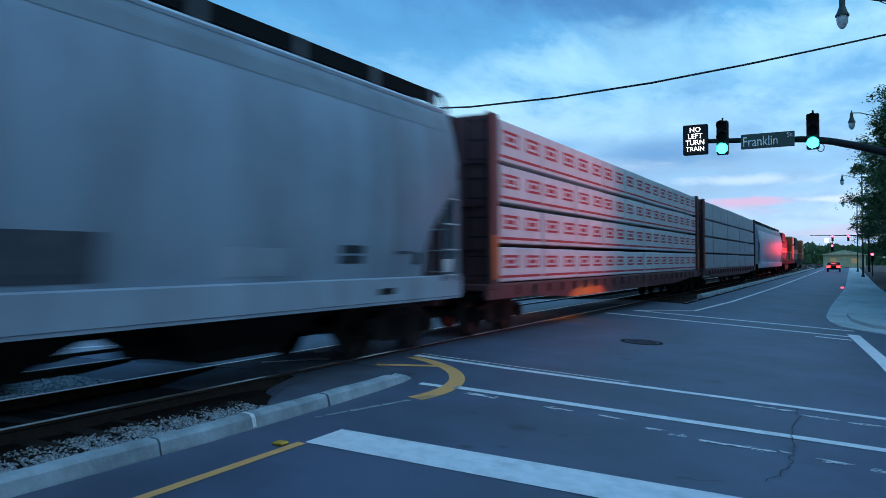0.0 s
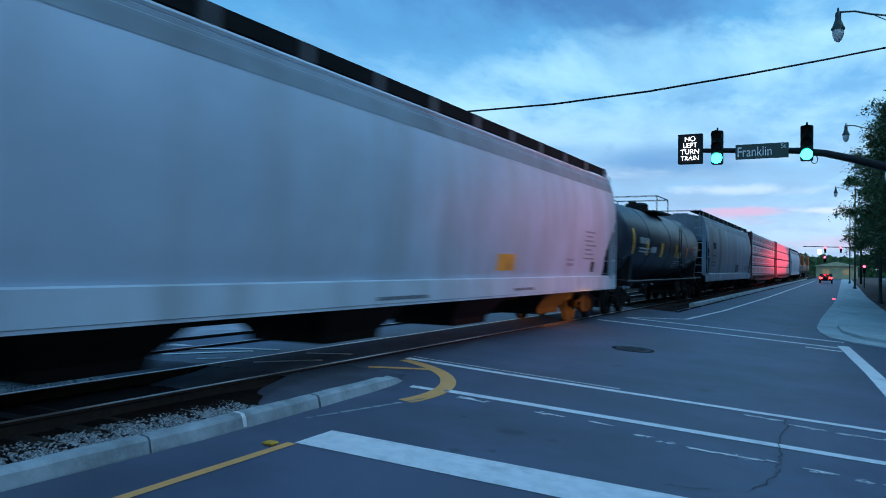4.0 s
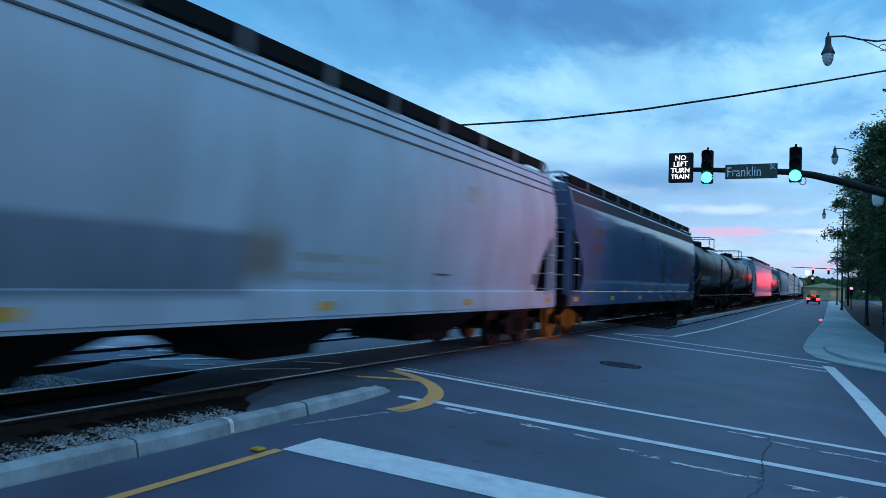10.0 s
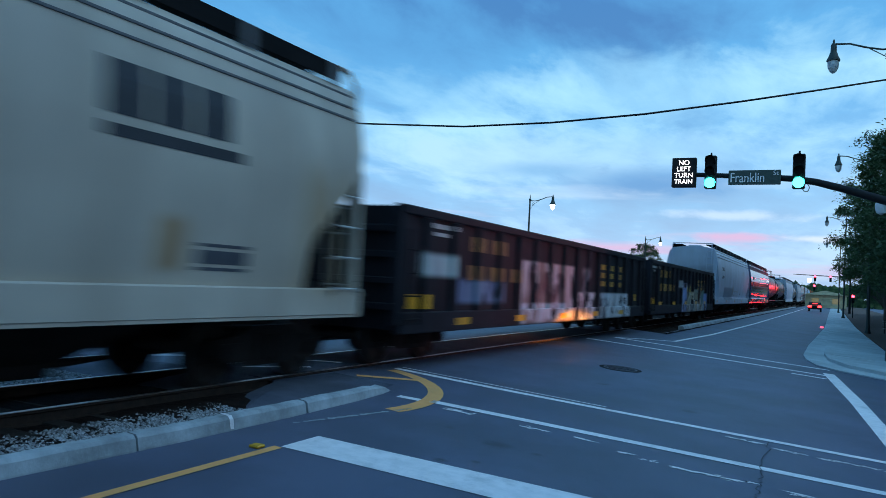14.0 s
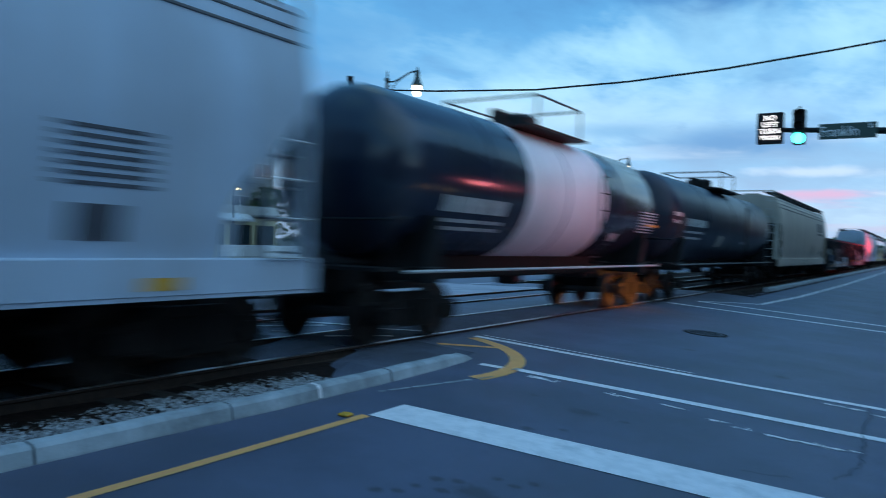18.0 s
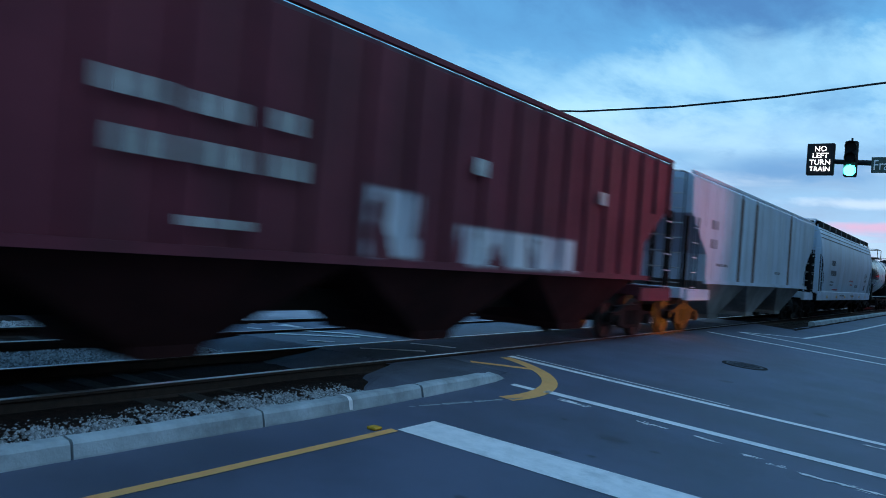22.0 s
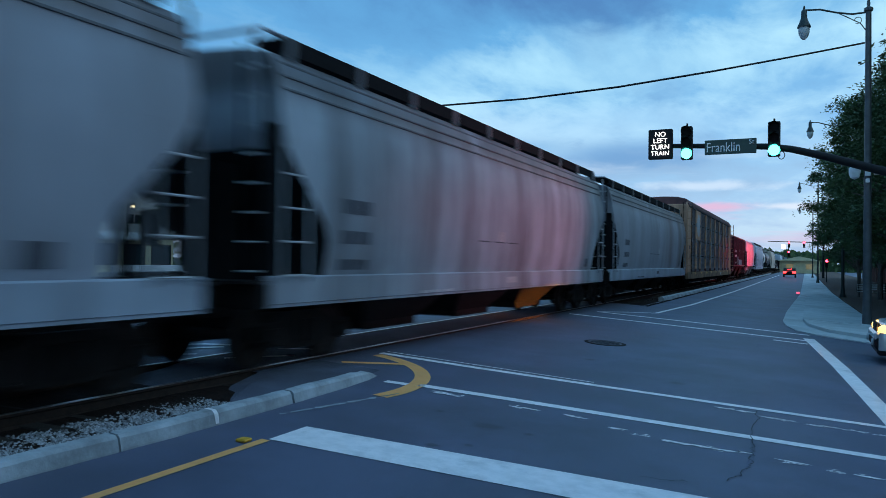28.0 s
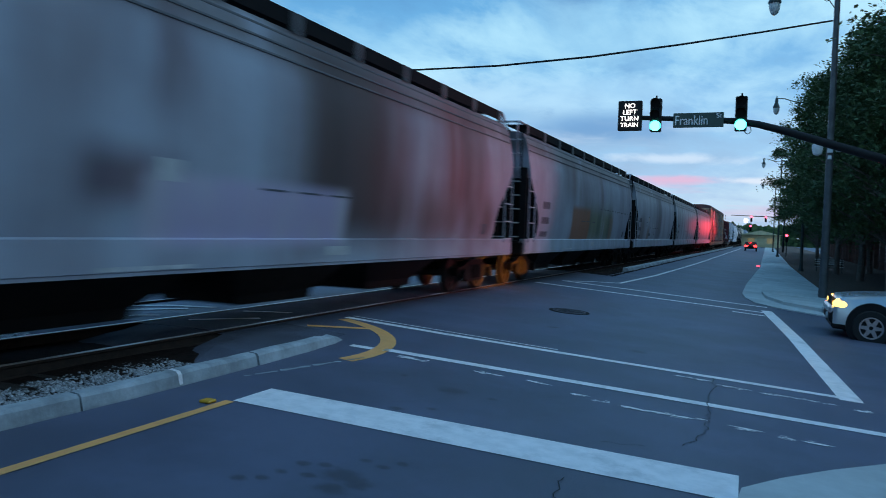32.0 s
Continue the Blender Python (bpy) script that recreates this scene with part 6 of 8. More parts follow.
add(loco(22.0, "dark locomotive with an orange cab"), 131.5)
add(loco(22.0, "dark locomotive with an orange cab"), 109.5)
c, sx = hopper(24.0, "hop_white", "white covered hopper car behind the locomotives")
add(c, 87.4)
add(lumber_car(24.6, "maroon lumber car stacked with grey wrapped bundles", "wrapgrey", False), 63.2)
add(lumber_car(25.4, "maroon lumber car stacked with white red-printed bundles", "wrap", True), 38.7)

SOFT = 0.9
M["h1"] = mat("grey_hopper_paint_streaked", (0.34, 0.41, 0.49), (0.26, 0.315, 0.385), 0.4, 0.42, streak=0.9, dirt=(0.11, 0.09, 0.085), dirt_amt=0.6, spec=0.22, bump=0.04, bscale=6, zones=((-21.5, -19.0, 1.2, 4.4, (0.07, 0.06, 0.06), (0.10, 0.08, 0.07), 0.5, 0.30, SOFT, 0.85, 0.1), (-17.6, -16.4, 1.2, 4.4, (0.07, 0.055, 0.05), (0.12, 0.08, 0.07), 0.5, 0.26, 0.5, 0.85, 0.1), (-16.0, -12.5, 1.2, 4.4, (0.24, 0.17, 0.16), (0.30, 0.22, 0.21), 0.6, 0.40, 0.8, 0.6, 0.08), (-4.0, -2.5, 1.2, 4.4, (0.14, 0.11, 0.10), (0.16, 0.12, 0.10), 0.5, 0.36, SOFT, 0.5, 0.1)))
M["h16"] = mat("rust_stained_hopper_paint_banded", (0.42, 0.45, 0.52), (0.32, 0.34, 0.40), 0.4, 0.6, streak=0.7, dirt=(0.16, 0.08, 0.07), dirt_amt=0.6, spec=0.22, bump=0.05, bscale=6, zones=((-19.0, -0.5, 3.86, 4.6, (0.085, 0.07, 0.068), (0.15, 0.115, 0.105), 0.6, 0.30, 0.25, 0.8, 0.5), (-10.6, -7.8, 1.3, 4.5, (0.055, 0.038, 0.036), (0.09, 0.055, 0.05), 0.5, 0.10, 0.5, 0.95, 0.1), (-8.2, -2.4, 1.8, 4.5, (0.175, 0.060, 0.060), (0.12, 0.055, 0.055), 0.6, 0.22, 0.7, 0.9, 0.14), (-8.0, -2.0, 1.25, 2.3, (0.11, 0.055, 0.05), (0.17, 0.10, 0.095), 0.7, 0.32, 0.5, 0.8, 0.2), (-16.2, -13.0, 2.7, 4.1, (0.12, 0.07, 0.085), (0.17, 0.10, 0.11), 0.7, 0.40, 0.5, 0.8, 0.5), (-14.6, -13.2, 1.7, 2.3, (0.10, 0.055, 0.07), (0.14, 0.07, 0.08), 1.2, 0.34, 0.25, 0.8), (-13.7, -9.3, 1.25, 2.1, (0.48, 0.40, 0.55), (0.52, 0.48, 0.54), 1.1, 0.26, 0.14, 0.88)))
M["h15"] = mat("grey_hopper_paint_sprayed", (0.36, 0.38, 0.45), (0.275, 0.285, 0.34), 0.4, 0.55, streak=0.8, dirt=(0.14, 0.10, 0.09), dirt_amt=0.55, spec=0.22, bump=0.05, bscale=6, zones=((-19.0, -0.5, 3.86, 4.6, (0.085, 0.07, 0.068), (0.15, 0.115, 0.105), 0.6, 0.30, 0.25, 0.8, 0.5), (-11.6, -5.6, 1.2, 2.6, (0.085, 0.11, 0.06), (0.19, 0.20, 0.13), 0.9, 0.30, 0.5, 0.9, 0.3), (-13.05, -10.2, 1.22, 2.5, (0.30, 0.115, 0.06), (0.26, 0.12, 0.075), 0.7, 0.12, 0.14, 0.92), (-6.2, -5.5, 1.25, 2.3, (0.26, 0.13, 0.09), (0.24, 0.15, 0.11), 0.9, 0.22, 0.2, 0.8), (-14.5, -7.6, 2.5, 4.5, (0.13, 0.075, 0.075), (0.20, 0.13, 0.13), 0.6, 0.34, 0.7, 0.85, 0.2)))
M["h14"] = mat("grey_hopper_paint_smudged", (0.42, 0.44, 0.50), (0.335, 0.35, 0.40), 0.4, 0.5, streak=0.8, dirt=(0.15, 0.12, 0.11), dirt_amt=0.5, spec=0.22, bump=0.05, bscale=6, zones=((-19.0, -0.5, 3.86, 4.6, (0.085, 0.07, 0.068), (0.15, 0.115, 0.105), 0.6, 0.30, 0.25, 0.8, 0.5), (-10.3, -7.8, 1.2, 4.5, (0.07, 0.07, 0.085), (0.12, 0.115, 0.13), 0.4, 0.26, 0.6, 0.85, 0.1), (-16.6, -14.9, 1.2, 2.6, (0.12, 0.09, 0.085), (0.18, 0.14, 0.13), 0.5, 0.34, 0.5, 0.8, 0.3), (-13.7, -12.9, 1.3, 2.0, (0.20, 0.12, 0.09), (0.24, 0.15, 0.11), 0.8, 0.30, 0.25, 0.8)))
M["h12"] = mat("grey_hopper_paint_brown_band", (0.42, 0.44, 0.49), (0.335, 0.35, 0.39), 0.4, 0.5, streak=0.9, dirt=(0.15, 0.10, 0.09), dirt_amt=0.5, spec=0.22, bump=0.05, bscale=6, zones=((-19.0, -0.5, 3.86, 4.6, (0.085, 0.07, 0.068), (0.15, 0.115, 0.105), 0.6, 0.30, 0.25, 0.8, 0.5), (-7.6, -5.4, 1.2, 4.5, (0.12, 0.065, 0.05), (0.18, 0.10, 0.08), 0.4, 0.28, 0.8, 0.85, 0.1), (-3.4, -2.2, 1.2, 4.5, (0.10, 0.07, 0.06), (0.15, 0.10, 0.08), 0.5, 0.28, 0.6, 0.8, 0.1), (-1.8, -0.4, 1.2, 4.5, (0.12, 0.09, 0.08), (0.16, 0.12, 0.1), 0.6, 0.34, 0.5, 0.7, 0.1)))
M["h6"] = mat("white_hopper_paint_patched", (0.56, 0.63, 0.74), (0.48, 0.545, 0.64), 0.6, 0.42, streak=1.0, dirt=(0.28, 0.25, 0.22), dirt_amt=0.45, spec=0.22, bump=0.04, bscale=6, zones=((-17.0, -12.4, 1.25, 2.05, (0.20, 0.23, 0.30), (0.24, 0.27, 0.34), 0.8, 0.15, 0.08), (-12.5, -11.7, 1.5, 2.1, (0.22, 0.15, 0.12), (0.28, 0.2, 0.16), 1.5, 0.34, 0.2, 0.8)))
M["hop_tan"] = mat("tan_hopper_paint_spotted", (0.62, 0.53, 0.44), (0.52, 0.44, 0.37), 0.6, 0.5, streak=1.0, dirt=(0.22, 0.17, 0.13), dirt_amt=0.5, spec=0.22, bump=0.04, bscale=6, zones=((-7.9, -6.9, 1.5, 2.1, (0.16, 0.09, 0.05), (0.24, 0.15, 0.09), 1.6, 0.32, 0.25, 0.9), (-4.6, -4.2, 1.5, 2.1, (0.40, 0.24, 0.12), (0.44, 0.28, 0.14), 1.6, 0.25, 0.1, 0.8), (-2.2, -1.2, 1.3, 3.0, (0.42, 0.26, 0.13), (0.40, 0.30, 0.2), 1.2, 0.32, 0.3, 0.7, 0.2)))
# grey hopper
L = 22.8
c, sx = hopper(L, "h1", "grimy grey curved-side covered hopper car", sill="hop_sill", outlets=4)
bars(c, sx, [(-4.35, 1.72, 0.16, 0.12), (-4.16, 1.72, 0.16, 0.12), (-3.97, 1.72, 0.16, 0.12), (-4.35, 1.57, 0.16, 0.12), (-4.16, 1.57, 0.16, 0.12), (-3.97, 1.57, 0.16, 0.12)], "black", "stencil", "dark stencilled square")
bars(c, sx, [(-20.1, 1.95, 1.05, 0.08), (-20.1, 1.78, 1.0, 0.06), (-20.1, 2.3, 1.05, 0.09), (-2.9, 1.72, 0.5, 0.05)], "mark")
bars(c, sx, [(-20.1, 2.72, 1.05, 0.36), (-2.3, 1.55, 0.2, 0.2)], "black", "stencil", "dark stencilled panel")
bars(c, sx, [(-9.9, 1.40, 1.6, 0.5)], "mark", "patch", "dark painted panel")
bars(c, sx, [(-6.78, 1.42, 1.35, 0.36)], "hop_sill", "patch", "pale painted patch")
bars(c, sx, [(-1.25, 1.40, 0.35, 0.24)], "white", "patch", "small white tag")
bars(c, sill_x, [(-3.4, 1.08, 0.45, 0.1)], "black", "smudge", "dark smudge on the sill")
add(c, 13.2)

# black tank with yellow marks
L = 16.7
c, sx = tank(L, "black tank car with yellow reflective marks", zc=2.60)
for y, w, z0, z1 in ((-1.90, 0.2, 1.9, 2.7), (-4.30, 0.36, 2.08, 2.58), (-6.80, 0.42, 2.08, 2.62), (-9.70, 0.47, 2.05, 2.62), (-12.30, 0.4, 2.08, 2.6), (-14.50, 0.3, 2.1, 3.0)):
    patch(c, sx, y - w, y, z0, z1, "yellow", "reflector_strip", "yellow reflective mark")
patch(c, sx, -6.65, -5.55, 2.05, 2.32, "placard", "placard", "pale yellow placard")
bars(c, sx, [(-2.85, 2.26 + 0.062 * k, 1.2, 0.03) for k in range(7)] + [(-6.90, 1.62 + 0.09 * k, 1.3, 0.04) for k in range(4)] + words(-5.40, 1.72, 1.3, 0.12, 5) + words(-4.00, 1.86, 1.3, 0.10, 4) + words(-3.90, 1.66, 1.2, 0.08, 4) + [(-3.80, 1.98, 1.1, 0.04), (-11.90, 2.2, 0.9, 0.22)] + words(-13.80, 2.5, 1.6, 0.22, 6) + [(-13.80, 2.3, 1.6, 0.05), (-13.80, 2.18, 1.6, 0.05)], "markwhite")
add(c, -9.6)

# white hopper
L = 23.7
c, sx = hopper(L, "hop_white", "clean white curved-side covered hopper car", sill="hop_sillwhite", outlet_at=(-4.7, -9.6, -14.1, -19.0))
bars(c, sx, [(-4.0 + 0.1 * (k % 2), 1.82 + 0.125 * k, 1.0 - 0.15 * (k % 3), 0.045) for k in range(7)] + words(-5.4, 1.62, 0.6, 0.08, 3) + words(-5.4, 1.76, 0.6, 0.06, 3), "markgrey")
bars(c, sx, [(-3.25, 1.46, 0.32, 0.3)], "black", "stencil", "dark stencilled panel")
bars(c, sx, [(-9.9, 1.5, 0.95, 0.36)], "yellow", "reflector_strip", "yellow placard")
bars(c, sill_x, words(-9.0, 1.05, 1.2, 0.06, 5) + words(-14.5, 1.02, 1.6, 0.06, 5), "mark")
add(c, -26.3)

L = 17.9
c, sx = tank(L, "black tank car with yellow reflective marks")
for y, w, zz in ((-1.75, 0.26, 3.1), (-3.3, 0.45, 2.72), (-6.3, 0.45, 2.72), (-9.3, 0.45, 2.72), (-12.2, 0.45, 2.75), (-15.6, 0.55, 3.1)):
    patch(c, sx, y - w, y, 2.28 if zz < 3 else 2.05, zz, "yellow", "reflector_strip", "yellow reflective mark")
bars(c, sx, words(-15.0, 2.16, 2.4, 0.2, 6) + words(-14.6, 1.86, 1.6, 0.12, 5) + words(-10.1, 1.62, 1.3, 0.12, 4) + words(-4.9, 1.9, 0.8, 0.15, 4), "markwhite")
add(c, -50.0)
L = 16.3
c, sx = tank(L, "black tank car with yellow marks and white lettering")
for y, w, z0, z1 in ((-0.95, 0.26, 2.05, 3.0), (-2.55, 0.45, 2.25, 2.72), (-5.2, 0.3, 2.0, 2.4), (-10.8, 0.36, 1.9, 2.35), (-14.35, 0.5, 1.6, 2.45)):
    patch(c, sx, y - w, y, z0, z1, "yellow", "reflector_strip", "yellow reflective mark")
bars(c, sx, words(-13.5, 2.04, 3.2, 0.24, 7, 0.06) + [(-13.45, 1.84, 2.6, 0.07), (-10.2, 1.8, 0.6, 0.05), (-10.2, 1.95, 0.6, 0.05)] + [(-2.2, 2.62 + 0.09 * k, 1.5, 0.035) for k in range(5)] + [(-5.6, 2.1 + 0.1 * k, 1.8, 0.035) for k in range(3)] + words(-4.6, 1.7, 1.6, 0.1, 5), "markwhite")
add(c, -67.9)

# blue hopper
L = 22.6
c, sx = hopper(L, "hop_blue", "glossy blue-grey curved-side covered hopper car", outlet_at=(-5.6, -9.3, -13.3, -17.0), eave=None, edge="eavemaroon")
bars(c, sx, words(-L + 2.6, 3.0, 1.5, 0.3, 3) + words(-L + 2.6, 2.5, 1.2, 0.3, 4) + words(-L + 2.6, 1.9, 0.9, 0.12, 4), "mark")
yellow_marks(c, sill_x, L, 1.05, 6, 0.14, 0.4)
patch(c, sx, -L + 0.88, -0.88, 3.88, 4.24, "eavemaroon", "eave_band", "dark maroon eave band")
patch(c, sx, -L + 0.88, -0.88, 4.26, 4.285, "hop_white", "eave_edge", "pale eave edge")
bars(c, sx, [(-7.2 - 4.2 * k, 1.32, 0.6, 0.09) for k in range(4)], "orange", "reflector_strip", "orange reflective strip")
bars(c, sx, [(-2.4, 1.5, 0.28, 0.3)], "markwhite", "stencil", "pale stencilled panel")
add(c, -84.8)

# white hopper with ribbed eaves
L = 21.5
c, sx = hopper(L, "h6", "dusty white covered hopper car with ribbed eaves", ribs=True, outlets=3)
bars(c, sx, words(-11.5, 1.75, 2.6, 0.12, 7) + words(-11.5, 1.5, 2.2, 0.1, 6) + words(-6.2, 3.1, 0.8, 0.35, 3), "markwhite")
bars(c, sx, [(-7.4, 1.62, 0.6, 0.04), (-2.3, 1.5, 0.28, 0.26)] + words(-L + 3, 3.1, 1.0, 0.25, 4) + words(-L + 3, 2.6, 1.0, 0.2, 4), "mark")
yellow_marks(c, sill_x, L, 1.05, 5, 0.13, 0.35)
add(c, -107.4)

# gondolas
def gon_paint(name, zones):
    return mat(name, (0.024, 0.0235, 0.031), (0.014, 0.0135, 0.018), 0.9, 0.65, spec=0.15, streak=1.5, dirt=(0.038, 0.028, 0.027), dirt_amt=0.5, bump=0.2, bscale=15, zones=zones)


PALE, TEAL, SAND, SKY, BRICK = (0.40, 0.40, 0.43), (0.22, 0.30, 0.30), (0.42, 0.36, 0.26), (0.25, 0.33, 0.60), (0.34, 0.20, 0.16)
WHITE, DUSK = (0.56, 0.56, 0.60), (0.06, 0.05, 0.06)
M["gon_a"] = gon_paint("gondola_paint_tagged", ((-11.3, -10.1, 0.6, 2.0, SKY, (0.36, 0.42, 0.66), 1.0, 0.22, 0.07), (-10.0, -6.4, 0.55, 1.6, (0.50, 0.45, 0.34), PALE, 2.2, 0.40, 0.06), (-10.0, -8.9, 1.6, 1.9, (0.60, 0.44, 0.10), (0.60, 0.44, 0.10), 2.5, 0.36, 0.06), (-8.6, -4.6, 0.6, 1.4, TEAL, DUSK, 2.6, 0.52, 0.06), (-7.7, -4.7, 0.6, 1.75, (0.40, 0.36, 0.27), (0.20, 0.28, 0.29), 1.6, 0.34, 0.06), (-7.4, -5.0, 0.62, 1.2, WHITE, (0.40, 0.28, 0.22), 2.6, 0.50, 0.06), (-4.7, -3.5, 0.6, 1.55, SKY, (0.30, 0.38, 0.62), 1.2, 0.28, 0.06), (-12.0, -11.1, 1.78, 2.12, PALE, PALE, 1.2, 0.30, 0.06), (-11.4, -3.4, 0.5, 2.0, DUSK, (0.10, 0.06, 0.05), 3.4, 0.53, 0.06)))
M["gon_b"] = gon_paint("gondola_paint_heavily_tagged", ((-18.3, -16.9, 1.62, 2.02, (0.50, 0.55, 0.55), PALE, 1.5, 0.34, 0.08), (-16.8, -14.3, 1.12, 1.58, (0.10, 0.15, 0.27), (0.20, 0.26, 0.38), 2.0, 0.42, 0.08), (-13.5, -9.3, 0.62, 2.12, (0.46, 0.44, 0.46), (0.24, 0.17, 0.16), 2.0, 0.42, 0.05), (-12.8, -9.8, 0.9, 1.9, DUSK, (0.16, 0.08, 0.08), 3.0, 0.54, 0.05), (-13.3, -9.6, 0.7, 1.1, (0.42, 0.50, 0.58), WHITE, 2.4, 0.44, 0.05), (-8.9, -2.9, 0.62, 1.40, WHITE, (0.50, 0.48, 0.50), 2.2, 0.40, 0.05), (-8.6, -3.2, 0.75, 1.25, DUSK, DUSK, 4.0, 0.56, 0.05), (-8.9, -7.4, 1.3, 2.1, (0.16, 0.15, 0.17), (0.22, 0.21, 0.22), 1.6, 0.42, 0.1)))


def on_posts(car, L, items, material, name, label, post0=1.3, step=1.12):
    """Painted blocks that lie on the wall between the posts and step out over them."""
    for y, z, l, h in items:
        cuts = [y]
        k = 0
        while post0 + k * step < L:
            for e in (-0.115, 0.115):
                q = -(post0 + k * step) + e
                if y < q < y + l:
                    cuts.append(q)
            k += 1
        cuts = sorted(cuts + [y + l])
        for a, b in zip(cuts, cuts[1:]):
            m = -(a + b) / 2 - post0
            over = abs(m - round(m / step) * step) < 0.115
            bars(car, 1.584 if over else 1.484, [(a, z, b - a, h)], material, name, label)


for f, L, paint in ((-128.9, 19.0, "gon_a"), (-147.9, 19.6, "gon_b")):
    c, sx = gondola(L, "black gondola car with spray-painted sides", paint)
    first = paint == "gon_a"
    front = [(-6.5, 1.72, 0.62, 0.56), (-5.45, 1.72, 0.62, 0.56), (-4.5, 1.72, 0.62, 0.56)] if first else [(-6.75, 1.62, 0.75, 0.72), (-5.6, 1.62, 0.6, 0.72), (-4.6, 1.62, 0.65, 0.72)]
    for y, z, l, h in front:
        on_posts(c, L, [(y, z, l, h * 0.22), (y + 0.06, z + h * 0.36, l * 0.85, h * 0.24), (y, z + h * 0.72, l, h * 0.24)], "markyellow", "emblem", "yellow bar of a block emblem")
    gold = [(-16.2, 2.16, 0.85, 0.30), (-15.1, 2.16, 0.85, 0.30), (-16.25, 1.58, 0.85, 0.30), (-15.15, 1.58, 0.85, 0.30), (-14.0, 1.58, 0.8, 0.30)]
    for y, z, l, h in gold:
        on_posts(c, L, [(y, z, l * 0.42, h), (y + l * 0.5, z, l * 0.42, h)], "markyellow" if first else "markgold", "lettering", "faded yellow lettering")
    on_posts(c, L, [(-18.0, 2.5, 1.05, 0.09), (-17.8, 2.36, 0.6, 0.07)], "markwhite", "lettering", "pale stencil")
    on_posts(c, L, [(-L + 0.85, 1.02, 0.8, 0.26), (-2.0, 1.15, 0.3, 0.24)], "yellow", "placard", "yellow reflective placard")
    for k in range(5):
        bars(c, 1.581, [(-16.9 + k * 3.1, 0.70 if not first else 0.98, 0.6, 0.14)], "yellow", "reflector_strip", "yellow reflective strip")
    add(c, f)

# tan hopper
L = 21.2
c, sx = hopper(L, "hop_tan", "tan covered hopper car with ribbed eaves and a dark emblem", ribs=True, outlets=3)
bars(c, sx, [(-5.4, 2.83, 2.0, 0.13)], "inkblack", "emblem", "dark emblem bar")
bars(c, sx, words(-5.4, 3.06, 1.85, 0.56, 3, 0.12), "inkblack", "emblem", "dark block emblem")
bars(c, sx, [(-4.0, 1.52, 0.85, 0.04), (-4.0, 1.60, 0.85, 0.16), (-4.0, 1.80, 0.85, 0.04)], "mark", "stencil")
bars(c, sx, [(-1.9, 1.32, 0.3, 0.12)], "black", "stencil", "small dark stencil")
bars(c, sill_x, words(-11.5, 1.0, 1.6, 0.05, 4) + words(-11.5, 1.15, 1.6, 0.05, 4), "mark")
add(c, -167.5)

# plain black tank, then the banded tank
L = 18.0
c, sx = tank(L, "dusty black tank car with white lettering", zc=2.62)
bars(c, sx, words(-15.9, 2.36, 2.4, 0.24, 6, 0.06) + [(-15.9, 2.14, 2.2, 0.07), (-15.9, 1.95, 2.0, 0.07), (-2.3, 2.3, 0.5, 0.42), (-17.3, 2.62, 0.75, 0.12), (-17.3, 2.40, 0.6, 0.1)] + words(-7.4, 1.9, 0.9, 0.1, 4), "markwhite")
bars(c, sx, [(-16.6, 1.95, 0.3, 0.7)], "ribrust", "stain", "brown stain on the tank")
bars(c, sx, [(-11.2, 1.75, 0.6, 0.4)], "hop_tan", "stain", "pale tan stain on the tank")
add(c, -188.7)
L = 14.0
c, sx = tank(L, "black tank car with a broad white band", band=(-8.9, -4.8), R=1.42, zc=2.70)
bars(c, sx, words(-11.8, 2.1, 2.1, 0.26, 5, 0.1) + [(-11.8, 1.93, 2.1, 0.06), (-11.8, 1.80, 2.1, 0.06), (-3.9, 1.75, 0.4, 0.2)] + [(-2.2, 2.02 + 0.075 * k, 1.15, 0.035) for k in range(8)] + [(-1.9, 1.35, 0.4, 0.22), (-3.2, 1.05, 0.5, 0.3)], "markwhite")
bars(c, sx, [(-1.6, 2.2, 0.9, 0.06)], "yellow", "reflector_strip", "yellow reflective strip")
add(c, -206.7)

# grey-white hopper with ribbed eaves
L = 20.2
c, sx = hopper(L, "hop_white", "pale grey covered hopper car with ribbed eaves", ribs=True, outlet_at=(-5.3, -8.3, -11.3, -14.3), outlet_w=(1.3, 0.42))
bars(c, sx, words(-16.6, 2.66, 1.15, 0.26, 4, 0.1) + words(-16.6, 2.16, 1.7, 0.26, 7, 0.1) + words(-16.4, 1.80, 1.0, 0.08, 5) + words(-16.4, 1.64, 1.0, 0.08, 5) + [(-3.9, 2.0 + 0.085 * k, 0.95, 0.04) for k in range(7)] + [(-3.75, 1.5, 0.5, 0.34)] + words(-7.8, 1.66, 1.3, 0.14, 4), "mark")
bars(c, sx, words(-10.2, 1.95, 1.5, 0.08, 6) + words(-9.7, 1.74, 0.9, 0.08, 4), "markred", "lettering", "small red lettering")
bars(c, sx, [(-15.35, 1.42, 1.65, 0.07)], "markred", "stripe", "thin red stripe")
bars(c, sill_x, [(-17.3 + 2.86 * k, 1.02, 0.42, 0.13) for k in range(6)], "yellow", "reflector_strip", "yellow reflective strip")
bars(c, sill_x, words(-13.2, 1.12, 1.5, 0.08, 6) + words(-9.2, 1.1, 1.2, 0.1, 5), "mark")
add(c, -221.1)

